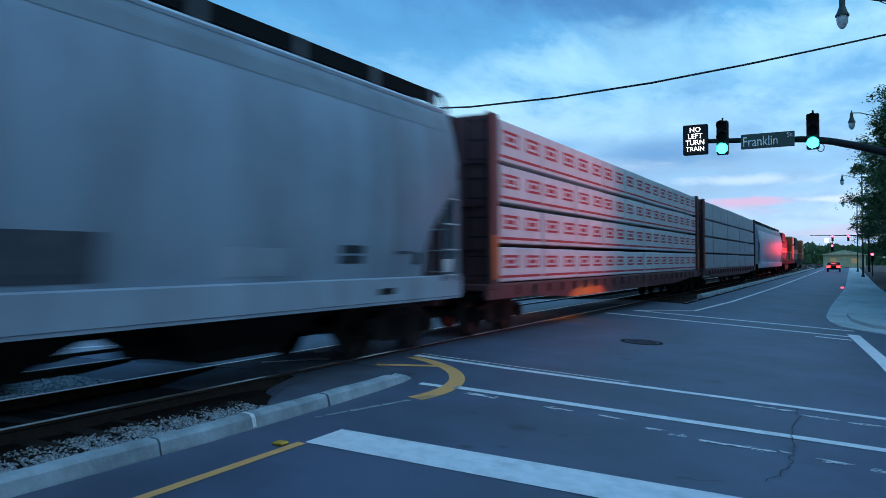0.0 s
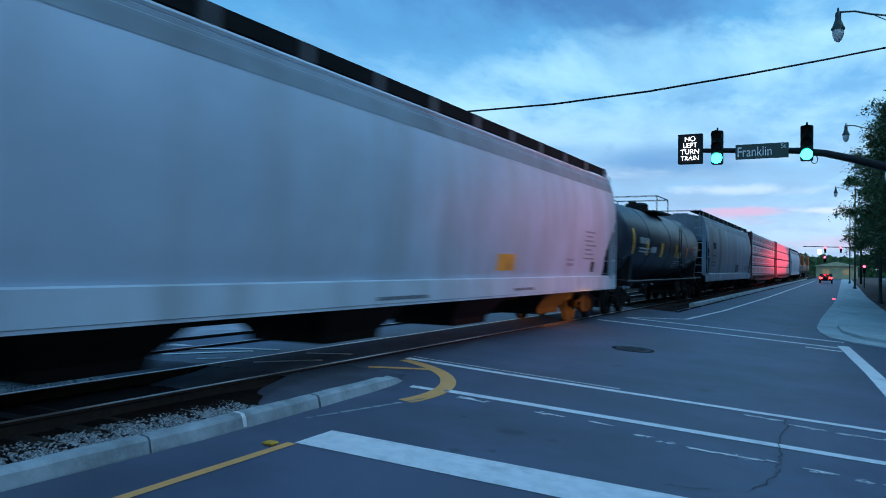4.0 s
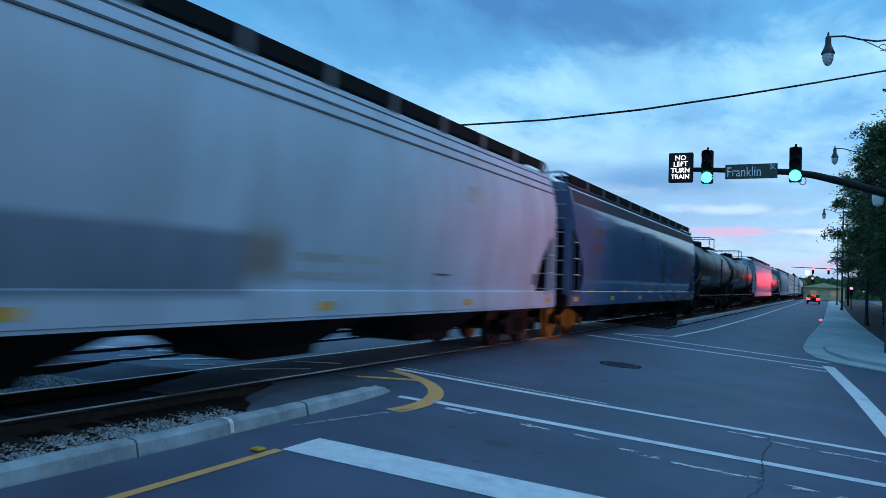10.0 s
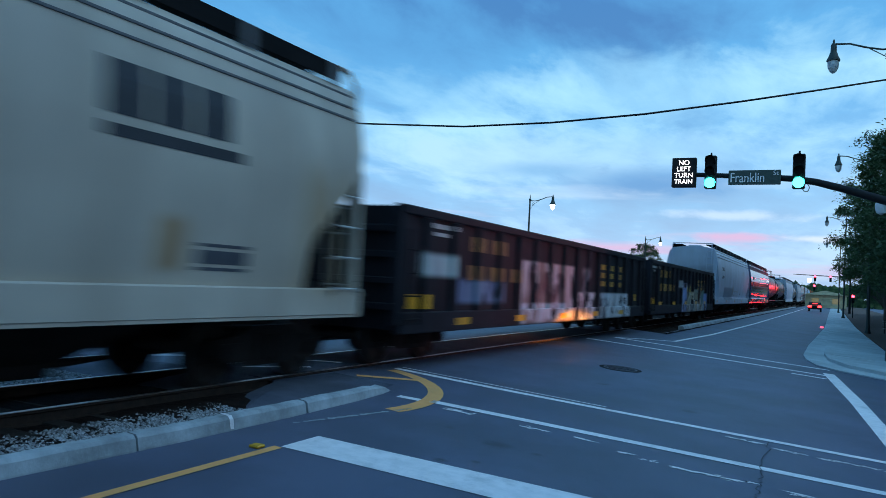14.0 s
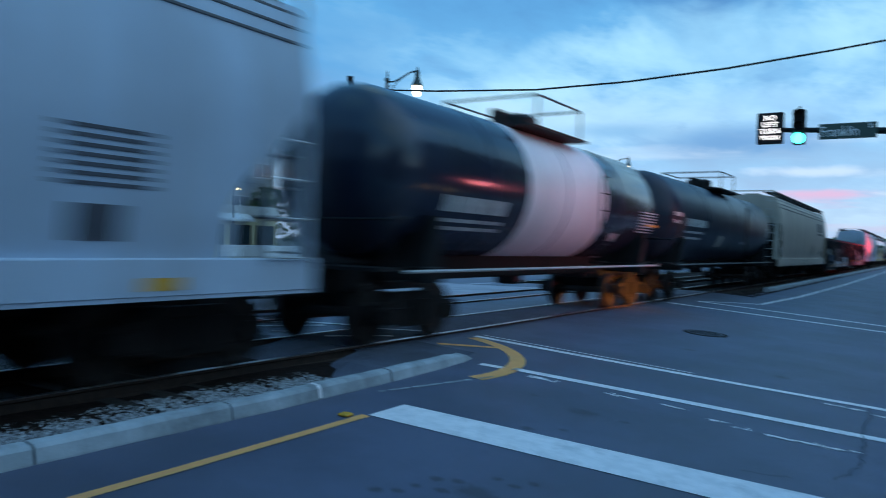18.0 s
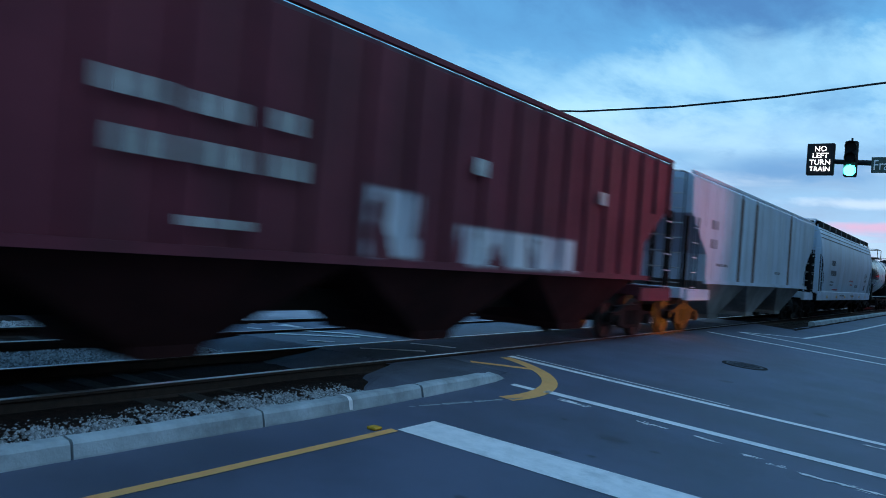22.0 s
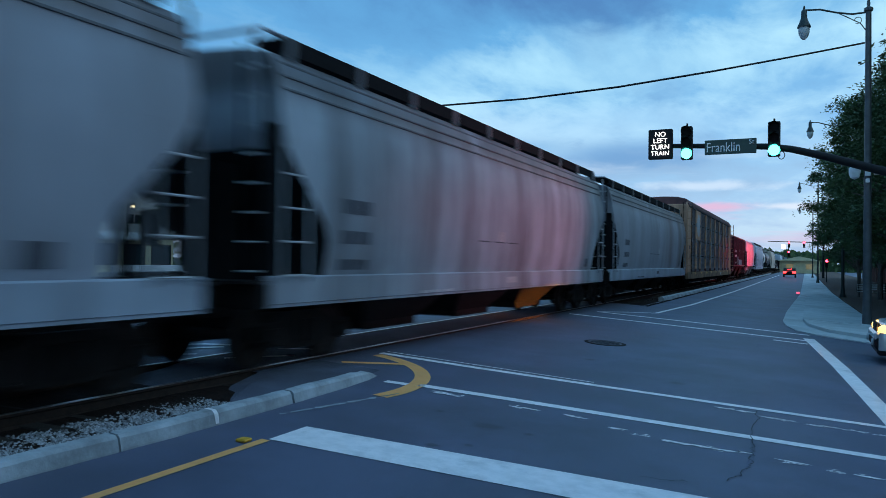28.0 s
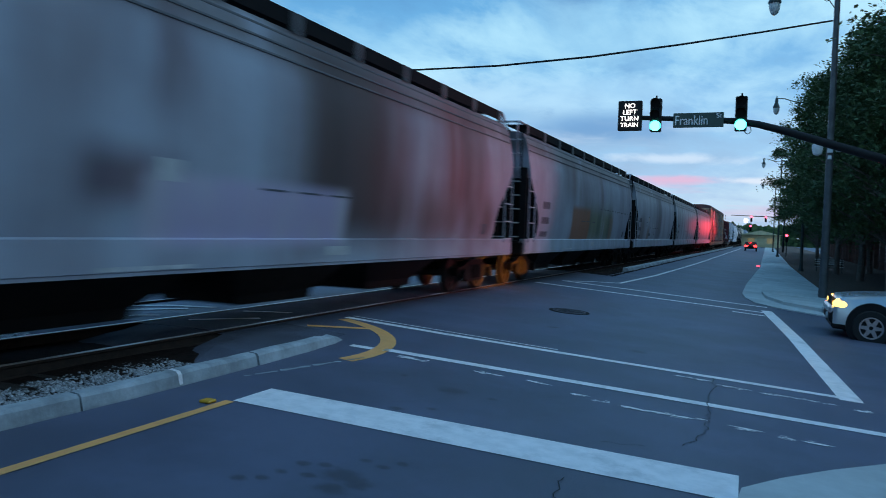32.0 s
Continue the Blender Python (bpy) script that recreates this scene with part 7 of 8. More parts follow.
# ribbed hoppers
L = 18.9
c, x = rib_hopper(L, "hop_white", "dirty white ribbed covered hopper car", dark_ribs=(5, 11, 13), proud=0.012, under="slopebrown")
bars(c, x, words(-16.2, 3.0, 0.7, 0.26, 2) + words(-16.2, 2.45, 0.7, 0.26, 2) + words(-L + 3.4, 1.95, 1.2, 0.08, 4) + words(-8, 1.9, 0.9, 0.1, 4) + [(-2.4, 2.0, 0.16, 0.2)], "mark")
add(c, -241.3)
L = 19.5
M["maroon_tagged"] = mat("maroon_paint_with_spray", (0.20, 0.042, 0.060), (0.135, 0.030, 0.044), 0.6, 0.66, spec=0.14, streak=1.2, dirt=(0.07, 0.035, 0.035), dirt_amt=0.7, bump=0.05, bscale=6, zones=((-12.1, -10.9, 1.55, 2.45, (0.62, 0.64, 0.70), (0.45, 0.45, 0.52), 2.2, 0.40, 0.06), (-10.0, -6.0, 1.5, 2.1, (0.62, 0.62, 0.66), (0.42, 0.38, 0.44), 2.4, 0.43, 0.06)))
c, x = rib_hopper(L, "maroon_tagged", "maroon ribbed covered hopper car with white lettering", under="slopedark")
bars(c, 1.540, words(-15.75, 2.86, 0.78, 0.22, 3, 0.3) + words(-14.8, 2.84, 0.72, 0.22, 3, 0.3) + words(-13.75, 2.86, 0.5, 0.22, 2, 0.3) + words(-15.6, 2.34, 0.72, 0.24, 3, 0.35) + words(-14.75, 2.34, 0.8, 0.24, 3, 0.35) + words(-13.75, 2.34, 0.62, 0.24, 2, 0.3) + [(-9.75, 2.9, 0.35, 0.26), (-5.2, 2.9, 0.35, 0.26)] + words(-14.8, 1.72, 0.9, 0.1, 3), "markwhite")
add(c, -260.2)

L = 29.6
c = autorack(L, "tan and grey autorack car with corrugated side panels")
bars(c, 1.535, [(-L + 4.6 + 1.9 * k, 0.74, 1.2, 0.14) for k in range(2)], "markwhite", "lettering", "faded white lettering")
bars(c, 1.551, words(-10.4, 0.74, 0.95, 0.2, 4, 0.05), "markwhite", "lettering", "white lettering on the sill")
bars(c, 1.551, [(-26.0 + 3.05 * k, 0.92, 0.62, 0.12) for k in range(9)], "yellow", "reflector_strip", "yellow reflective strip")
bm = bmesh.new()
box(bm, 1.47, 1.515, -24.86, -23.04, 3.14, 5.15)
pl = part("emblem_panel", bm, "rackpost", c, "tan emblem panel")
bm = bmesh.new()
disc(bm, (1.519, -24.0, 4.1), (1, 0, 0), 0.72, 0.008, 28)
part("emblem", bm, "wrapgrey", pl, "pale round emblem")
add(c, -279.7)

# five look-alike weathered hoppers and one behind
for i, (f, nxt) in enumerate(zip(G[18:24], G[19:25])):
    L = f - nxt
    paint = ("h12", "hop_grey", "h14", "h15", "h16", "hop_grey")[i]
    lab = ("weathered grey covered hopper car with brown streaks", "grimy grey covered hopper car", "dusty grey covered hopper car with ribbed eaves", "grey covered hopper car with faded spray paint", "rust-stained grey covered hopper car", "grimy grey covered hopper car")[i]
    c, sx = hopper(L, paint, lab, sill="hop_sill" if i in (0, 2, 3) else None, ribs=True, outlet_at=(-6.2, -10.1, -14.0), outlet_w=(1.85, 1.0), post="shade")
    bars(c, sx, words(-16.95, 2.28, 0.85, 0.22, 3, 0.1) + words(-16.95, 1.82, 0.85, 0.2, 4, 0.1) + words(-16.95, 1.42, 0.85, 0.16, 4, 0.1) + [(-2.9, 1.45, 0.36, 0.26)] + words(-11.6, 2.0, 2.6, 0.03, 3, 0.3), "mark")
    if i != 3:
        bars(c, sx, [(-9.5 - i, 2.0, 0.35, 0.26)], "markwhite", "stencil")
    if i == 2:
        bars(c, sx, [(-14.3, 2.29, 0.42, 0.035), (-14.35, 2.09, 0.48, 0.035), (-13.25, 1.56, 0.95, 0.13), (-12.7, 2.0, 0.3, 0.03), (-13.55, 2.6, 0.36, 0.03), (-11.2, 1.72, 0.3, 0.03), (-11.1, 1.62, 0.34, 0.03)], "mark", "stencil")
        bars(c, sx, [(-13.6, 2.38, 0.42, 0.2)], "hop_tan", "patch", "faded pinkish patch")
    if i == 3:
        rng = random.Random(9)
        y = -8.4
        while y < -1.9:
            w = rng.uniform(0.1, 0.5)
            bars(c, sx, [(y, 2.55 + rng.uniform(-0.02, 0.02), w, rng.uniform(0.03, 0.07))], "mark", "seam_stain", "dark broken stain along a seam")
            y += w + rng.uniform(0.05, 0.45)
    bars(c, sill_x, [(-9.9, 1.08, 0.62, 0.14)] + words(-14.3, 0.98, 1.5, 0.05, 3), "markwhite" if i else "mark")
    add(c, f)


# ---- street furniture ----
def street_lamp(x, y, z0, h, side, lit, label, arm=2.0, r=0.09):
    t = thing("street_lamp", label, "street lamp", "street lamps", at=pose(x, y, z0))
    bm = bmesh.new()
    b = 2.2 if r < 0.12 else 1.3
    lathe(bm, ((r * b, 0), (r * b, 0.25), (r * (b * 0.4 + 0.62), 0.4), (r * 1.15, 1.0), (r * 0.75, h), (r * 1.2, h + 0.02), (r * 1.2, h + 0.12), (r * 0.4, h + 0.18), (r * 0.5, h + 0.3), (0.01, h + 0.5)), (0, 0, 0), 12)
    part("post", bm, "polegreen" if r < 0.12 else "pole", t, smooth=True)
    bm = bmesh.new()
    pts = [(0, 0, h - 0.02), (side * arm * 0.25, 0, h - 0.03), (side * arm * 0.5, 0, h + 0.10), (side * arm * 0.75, 0, h + 0.28), (side * arm, 0, h + 0.32)]
    tube(bm, pts, 0.035, 6)
    tube(bm, [(0, 0, h - 0.8), (side * arm * 0.12, 0, h - 0.4), (side * arm * 0.3, 0, h - 0.15), (side * arm * 0.45, 0, h + 0.05)], 0.018, 5)
    tube(bm, [(side * (arm * 0.16 + 0.12 * math.cos(a)), 0, h - 0.28 + 0.12 * math.sin(a)) for a in np.linspace(0, 5.5, 9)], 0.014, 5)
    part("arm", bm, "polegreen", t)
    bm = bmesh.new()
    c = (side * arm, 0, h + 0.32)
    lathe(bm, ((0.02, 0.17), (0.04, 0.10), (0.035, 0.05), (0.08, 0.0), (0.10, -0.06), (0.105, -0.28), (0.13, -0.35), (0.175, -0.48), (0.235, -0.60), (0.235, -0.65)), c, 14)
    part("lamp_housing", bm, "polegreen", t, "dark bell-shaped lamp housing", smooth=True)
    bm = bmesh.new()
    lathe(bm, ((0.185, -0.65), (0.20, -0.74), (0.185, -0.88), (0.125, -1.03), (0.05, -1.10), (0.01, -1.11)), c, 14)
    part("globe", bm, "lamplit" if lit else "lampglass", t, "glowing warm globe" if lit else "unlit glass globe", smooth=True)
    return t


def signal_head(parent, at, lit, lens="green_lens"):
    bm = bmesh.new()
    box(bm, -0.17, 0.17, -0.12, 0.10, -0.52, 0.52, 0.03)
    h = part("signal_head", bm, "black", parent, "black three-lamp signal head", at=at)
    for k, z in enumerate((0.34, 0.0, -0.34)):
        bm = bmesh.new()
        pts = []
        n = 12
        rings = []
        for d in (0.0, 0.24):
            rings.append([((0.155) * math.cos(math.pi * i / n * 1.3 - 0.47), -0.12 - d * (0.55 + 0.45 * math.sin(math.pi * i / n)), z + 0.155 * math.sin(math.pi * i / n * 1.3 - 0.47)) for i in range(n + 1)])
        loft(bm, rings, closed=False)
        part("visor", bm, "black", h)
        bm = bmesh.new()
        disc(bm, (0, -0.15, z), (0, 1, 0), 0.165 if lit == k else 0.13, 0.03, 20)
        part("lens", bm, lens if lit == k else "off_lens", h, "glowing lens" if lit == k else "dark lens")
    bm = bmesh.new()
    tube(bm, [(0, 0, 0.5), (0, 0, 0.62)], 0.03, 6)
    part("bracket", bm, "black", h)
    return h


def text_part(name, body, size, material, parent, at, label):
    cu = bpy.data.curves.new(name, "FONT")
    cu.body, cu.size, cu.extrude, cu.align_x, cu.align_y = body, size, 0.004, "CENTER", "CENTER"
    tmp = bpy.data.objects.new(name, cu)
    scene.collection.objects.link(tmp)
    me = bpy.data.meshes.new_from_object(tmp.evaluated_get(bpy.context.evaluated_depsgraph_get()))
    bpy.data.objects.remove(tmp)
    me.materials.clear()
    me.materials.append(M[material])
    o = new(name, me)
    o.parent, o.matrix_basis = parent, at
    o["label"] = label
    return o


def build_mast():
    t = thing("traffic_signal_mast", "dark traffic signal mast arm with two green lights and signs", "traffic signal", at=pose(13.4, 24.6, gz(13.4)))
    b = Vector((-13.4, 0, -gz(13.4)))
    bm = bmesh.new()
    lathe(bm, ((0.30, 0), (0.30, 0.1), (0.17, 0.15), (0.13, 4.4), (0.0, 4.42)), (0, 0, 0), 14)
    part("pole", bm, "black", t, smooth=True)
    bm = bmesh.new()
    path = [(13.4, 3.2), (10.9, 3.95), (9.2, 4.50), (8.3, 4.80), (7.5, 5.03), (6.9, 5.14), (6.0, 5.20), (5.0, 5.26), (3.9, 5.32)]
    tube(bm, [Vector((x, 0, z)) + b for x, z in path], 0.14, 10, 0.07)
    part("arm", bm, "black", t, smooth=True)
    for x, z in ((4.52, 5.36), (7.02, 5.34)):
        signal_head(t, pose(b.x + x, -0.1, b.z + z + 0.0), 2)
    # street name sign
    bm = bmesh.new()
    box(bm, -0.74, 0.74, -0.02, 0.02, -0.225, 0.225, 0.01)
    s = part("street_sign", bm, "signgreen", t, "dark green street name sign", at=pose(b.x + 5.80, -0.2, b.z + 5.17))
    text_part("lettering", "Franklin", 0.42, "signwhite", s, pose(-0.20, -0.03, -0.02, 90, 0, 0) @ Matrix.Diagonal((0.74, 1, 1, 1)), "white street name")
    text_part("lettering", "St", 0.20, "signwhite", s, pose(0.60, -0.03, 0.12, 90, 0, 0), "small white letters")
    # lit blank-out sign
    bm = bmesh.new()
    box(bm, -0.37, 0.37, -0.09, 0.09, -0.47, 0.47, 0.02)
    n = part("blank_out_sign", bm, "black", t, "black box sign with lit white words", at=pose(b.x + 3.72, -0.12, b.z + 5.36))
    for k, wd in enumerate(("NO", "LEFT", "TURN", "TRAIN")):
        text_part("lit_word", wd, 0.215 if k < 3 else 0.195, "led", n, pose(0, -0.10, 0.30 - 0.2 * k, 90, 0, 0), "lit white word")
    bm = bmesh.new()
    tube(bm, [(b.x + 7.22 + 0.09 * math.cos(a), -0.05, b.z + 4.86 + 0.12 * math.sin(a)) for a in np.linspace(0, 6.28, 13)], 0.012, 5)
    part("cable_loop", bm, "black", t)


def build_left_signals():
    t = thing("traffic_signal_mast", "dark traffic signal mast arm with red lights beyond the tracks", "traffic signal", at=pose(-13.6, 6.0, gz(-13.6)))
    bm = bmesh.new()
    lathe(bm, ((0.28, 0), (0.16, 0.15), (0.12, 6.3), (0, 6.32)), (0, 0, 0), 12)
    part("pole", bm, "black", t, smooth=True)
    bm = bmesh.new()
    tube(bm, [(0, 0, 5.5), (0, 7, 5.7), (0, 13.2, 5.75)], 0.10, 8, 0.06)
    part("arm", bm, "black", t, smooth=True)
    for y in (8.62, 13.1):
        signal_head(t, pose(0.12, y, 5.70, 0, 0, 90), 0, "red_lens")


def build_cantilever():
    t = thing("crossing_signal", "grey railway crossing cantilever with dark round flashers beyond the tracks", "crossing signal", at=pose(-9.4, 5.5, gz(-9.4)))
    bm = bmesh.new()
    lathe(bm, ((0.2, 0), (0.11, 0.1), (0.10, 4.9), (0, 4.92)), (0, 0, 0), 10)
    part("pole", bm, "pole", t, smooth=True)
    bm = bmesh.new()
    tube(bm, [(0, 0, 4.62), (0, 7.2, 4.46), (0, 8.55, 4.12)], 0.055, 7)
    tube(bm, [(0, 0, 3.78), (0, 8.55, 3.84)], 0.055, 7)
    for k in range(9):
        a = 0.35 + 0.95 * k
        za, zb = np.interp((a, a + 0.72), (0, 7.2, 8.55), (4.62, 4.46, 4.12))
        tube(bm, [(0, a, 3.8), (0, a, za)], 0.03, 6)
        if k < 8:
            tube(bm, [(0, a + 0.05, za), (0, a + 0.9, 3.82)], 0.03, 6)
    part("truss_arm", bm, "pole", t, "lattice truss arm")
    for y, lit in ((2.4, False), (2.9, False), (5.9, True), (7.45, False), (7.9, True)):
        z = 4.2 if y < 4 else 4.38
        bm = bmesh.new()
        disc(bm, (0.08, y, z), (1, 0, 0), 0.24, 0.05, 18)
        h = part("flasher", bm, "black", t, "dark round flasher disc")
        bm = bmesh.new()
        disc(bm, (0.12, y, z), (1, 0, 0), 0.12, 0.04, 16)
        part("lens", bm, "red_lens" if lit else "off_lens", h, "glowing red lens" if lit else "dark lens")


def build_poles():
    t = thing("utility_pole", "dark wooden utility pole with cable loops", "utility pole", at=pose(-13.4, 25.0, gz(-13.4)))
    bm = bmesh.new()
    lathe(bm, ((0.17, 0), (0.125, 8.6), (0.135, 8.62), (0.135, 8.85), (0.0, 8.87)), (0, 0, 0), 12)
    part("pole", bm, "black", t, smooth=True)
    bm = bmesh.new()
    for s in (-1, 1):
        tube(bm, [(0, 0, 8.25), (s * 0.3, 0, 7.9), (s * 0.32, 0, 7.4), (s * 0.1, 0, 7.1)], 0.02, 5)
    part("cable_loop", bm, "black", t)
    t = thing("overhead_cable", "black overhead cable strung across the crossing", "cable")
    bm = bmesh.new()
    pts = [(x, 25 + 5.9 * max(0, (x - 2.26)) / 7.6, z) for x, z in ((-13.4, 8.12), (-9, 7.66), (-4.45, 7.33), (-1, 7.31))]
    pts += [(2.26, 25.0, 7.44), (5.08, 26.5, 8.04), (7.5, 28.6, 8.81), (9.75, 31.0, 9.66)]
    tube(bm, pts, 0.035, 6)
    part("strand", bm, "black", t)
    street_lamp(9.88, 31.0, gz(9.88) + 0.12, 11.3, -1, False, "grey steel street lamp pole with an unlit lantern and camera boxes", 2.1, 0.125)
    k = thing("camera_box", "white traffic camera boxes clamped to a lamp pole", "traffic camera", at=pose(9.88, 31.0, 5.0))
    bm = bmesh.new()
    lathe(bm, ((0.0, -0.3), (0.15, -0.22), (0.19, -0.05), (0.19, 0.12), (0.08, 0.2)), (-0.42, -0.1, 0), 12)
    part("camera_dome", bm, "white", k, smooth=True)
    bm = bmesh.new()
    tube(bm, [(-0.42, -0.1, 0.18), (-0.3, -0.1, 0.30), (0, 0, 0.30)], 0.035, 6)
    part("bracket", bm, "white", k)
    bm = bmesh.new()
    box(bm, 0.18, 0.44, -0.2, 0.0, -0.14, 0.16, 0.02)
    part("radio_box", bm, "white", k)
    bm = bmesh.new()
    box(bm, -0.1, 0.08, -0.24, -0.16, -0.18, 0.12, 0.01)
    box(bm, -0.08, 0.05, -0.24, -0.16, -0.42, -0.28, 0.01)
    part("label_plate", bm, "white", k)
    for y, x in ((56.5, 10.1), (99, 9.15), (140, 8.9)):
        street_lamp(x, y, gz(x), 11.6, -1, False, "dark street lamp with an unlit lantern among the trees", 2.0)
    for x, y, arm, s in ((-12.15, 26.0, 1.6, 1), (-14.6, 58.5, 2.0, 1), (-15.0, 104.0, 2.0, 1), (-24.0, 22.5, 2.3, -1), (-15.2, 150.0, 2.0, 1)):
        street_lamp(x, y, gz(x), 9.75 if x < -20 else 8.7, s, True, "dark street lamp with a glowing globe beyond the tracks", arm)


build_mast()
build_left_signals()
build_cantilever()
build_poles()


def build_suv():
    t = thing("suv", "silver sport utility vehicle with lit headlamps waiting at the stop line", "car")
    prof = [(0.02, 0.40), (0.0, 0.72), (0.05, 0.92), (0.16, 1.02), (0.55, 1.10), (0.95, 1.15), (1.35, 1.19), (2.05, 1.80), (2.7, 1.92), (4.4, 1.87), (4.85, 1.3), (4.95, 0.8), (4.9, 0.42)]
    bm = bmesh.new()
    rows = []
    for y, k in ((-0.93, 0.0), (-0.90, 1.0), (0.90, 1.0), (0.93, 0.0)):
        rows.append([(x if k else x * 0.97 + 0.07, y * (1 - 0.13 * max(0, z - 1.1) / 0.7), z if k else min(z, 1.16) if z < 1.3 else z - 0.05) for x, z in prof])
    loft(bm, rows)
    part("body", bm, "silver", t, smooth=True)
    bm = bmesh.new()
    box(bm, 0.0, 4.8, -0.88, 0.88, 0.28, 0.55, 0.05)
    box(bm, -0.06, 0.25, -0.90, 0.90, 0.40, 0.72, 0.06)
    part("lower_trim", bm, "black", t)
    bm = bmesh.new()
    box(bm, -0.09, 0.2, -0.88, 0.88, 0.60, 0.80, 0.05)
    part("bumper", bm, "silver", t)
    bm = bmesh.new()
    for k in range(4):
        box(bm, -0.03, 0.04, -0.48, 0.48, 0.80 + 0.045 * k, 0.825 + 0.045 * k)
    box(bm, -0.02, 0.03, -0.5, 0.5, 0.78, 0.98)
    part("grille", bm, "black", t)
    bm = bmesh.new()
    loft(bm, [[(1.42, y, 1.20), (2.02, y * 0.93, 1.765), (1.99, y * 0.93, 1.79), (1.38, y, 1.22)] for y in (-0.80, 0.80)])
    part("windscreen", bm, "darkglass", t)
    for s in (-1, 1):
        bm = bmesh.new()
        pts = [(1.65, 1.30), (2.15, 1.76), (2.8, 1.82), (2.8, 1.30)]
        loft(bm, [[(x, s * (0.90 - 0.11 * max(0, z - 1.1) / 0.7) + d, z) for x, z in pts] for d in (0.0, s * 0.012)])
        part("side_window", bm, "darkglass", t)
        for nm, c, r, m, lab in (("headlamp", (0.09, 0.74, 0.84), (0.08, 0.19, 0.115), "headwhite", "lit headlamp"), ("turn_lamp", (0.155, 0.865, 0.86), (0.18, 0.085, 0.125), "headlamp", "glowing amber side lamp")):
            bm = bmesh.new()
            bmesh.ops.create_uvsphere(bm, u_segments=16, v_segments=10, radius=1.0, matrix=Matrix.Translation((c[0], s * c[1], c[2])) @ Matrix.Diagonal((*r, 1.0)))
            part(nm, bm, m, t, lab, smooth=True)
        bm = bmesh.new()
        disc(bm, (-0.10, s * 0.68, 0.56), (1, 0, 0), 0.075, 0.04, 16)
        part("fog_lamp", bm, "lampglass", t, "small round fog lamp")
        for xw in (0.80, 3.85):
            bm = bmesh.new()
            disc(bm, (xw, s * 0.855, 0.45), (0, 1, 0), 0.52, 0.16, 24)
            part("wheel_arch", bm, "black", t)
            bm = bmesh.new()
            lathe(bm, ((0.25, -0.12), (0.37, -0.12), (0.40, -0.07), (0.40, 0.07), (0.37, 0.12), (0.25, 0.12), (0.25, -0.12)), (0, 0, 0), 24)
            w = part("wheel", bm, "rubber", t, smooth=True, at=pose(xw, s * 0.86, 0.40, 90, 0, 0))
            bm = bmesh.new()
            lathe(bm, ((0.0, 0.05), (0.07, 0.09), (0.08, 0.05)), (0, 0, 0), 14)
            for k in range(6):
                a = k * 1.0472
                ca, sa = math.cos(a), math.sin(a)
                loft(bm, [[(r * ca - q * sa, r * sa + q * ca, z) for q, z in ((-ww, 0.05), (ww, 0.05), (ww, 0.10), (-ww, 0.10))] for r, ww in ((0.05, 0.05), (0.24, 0.03))])
            lathe(bm, ((0.22, 0.04), (0.25, 0.04), (0.25, 0.12), (0.22, 0.12), (0.22, 0.04)), (0, 0, 0), 24)
            part("rim", bm, "alloy", w, "six-spoke alloy rim", at=pose(0, 0, 0, 180 if s < 0 else 0, 0, 0) if s > 0 else pose(0, 0, 0))
    bm = bmesh.new()
    box(bm, 1.75, 1.95, -1.08, -0.90, 1.20, 1.38, 0.03)
    box(bm, 1.75, 1.95, 0.90, 1.08, 1.20, 1.38, 0.03)
    part("mirror", bm, "black", t)
    return t


def build_far_car():
    t = thing("car", "dark car with glowing red brake lamps far along the street", "car", at=pose(5.6, 128, gz(5.6)))
    bm = bmesh.new()
    prof = [(0.0, 0.4), (0.0, 0.95), (0.5, 1.05), (1.1, 1.45), (2.6, 1.48), (3.5, 1.0), (4.5, 0.85), (4.6, 0.4)]
    loft(bm, [[(x * (1 - 0.14 * max(0, z - 0.9)), y, z) for y, z in prof] for x in (-0.9, 0.9)])
    part("body", bm, "black", t)
    for s in (-1, 1):
        bm = bmesh.new()
        box(bm, *sorted((s * 0.90, s * 0.42)), -0.03, 0.02, 0.68, 0.98, 0.02)
        part("brake_lamp", bm, "tail", t, "glowing red brake lamp")
        for y in (0.9, 3.6):
            bm = bmesh.new()
            disc(bm, (s * 0.82, y, 0.32), (1, 0, 0), 0.32, 0.2, 16)
            part("wheel", bm, "rubber", t)
    bm = bmesh.new()
    box(bm, -0.3, 0.3, 0.75, 0.80, 1.28, 1.33)
    part("high_brake_lamp", bm, "tail", t)


SUV = build_suv()
tagged(copy_thing(SUV, pose(10.3, 13.2, gz(11.2), 0, 3.5, 0)), "silver sport utility vehicle with lit headlamps waiting beside the crosswalk")
build_far_car()


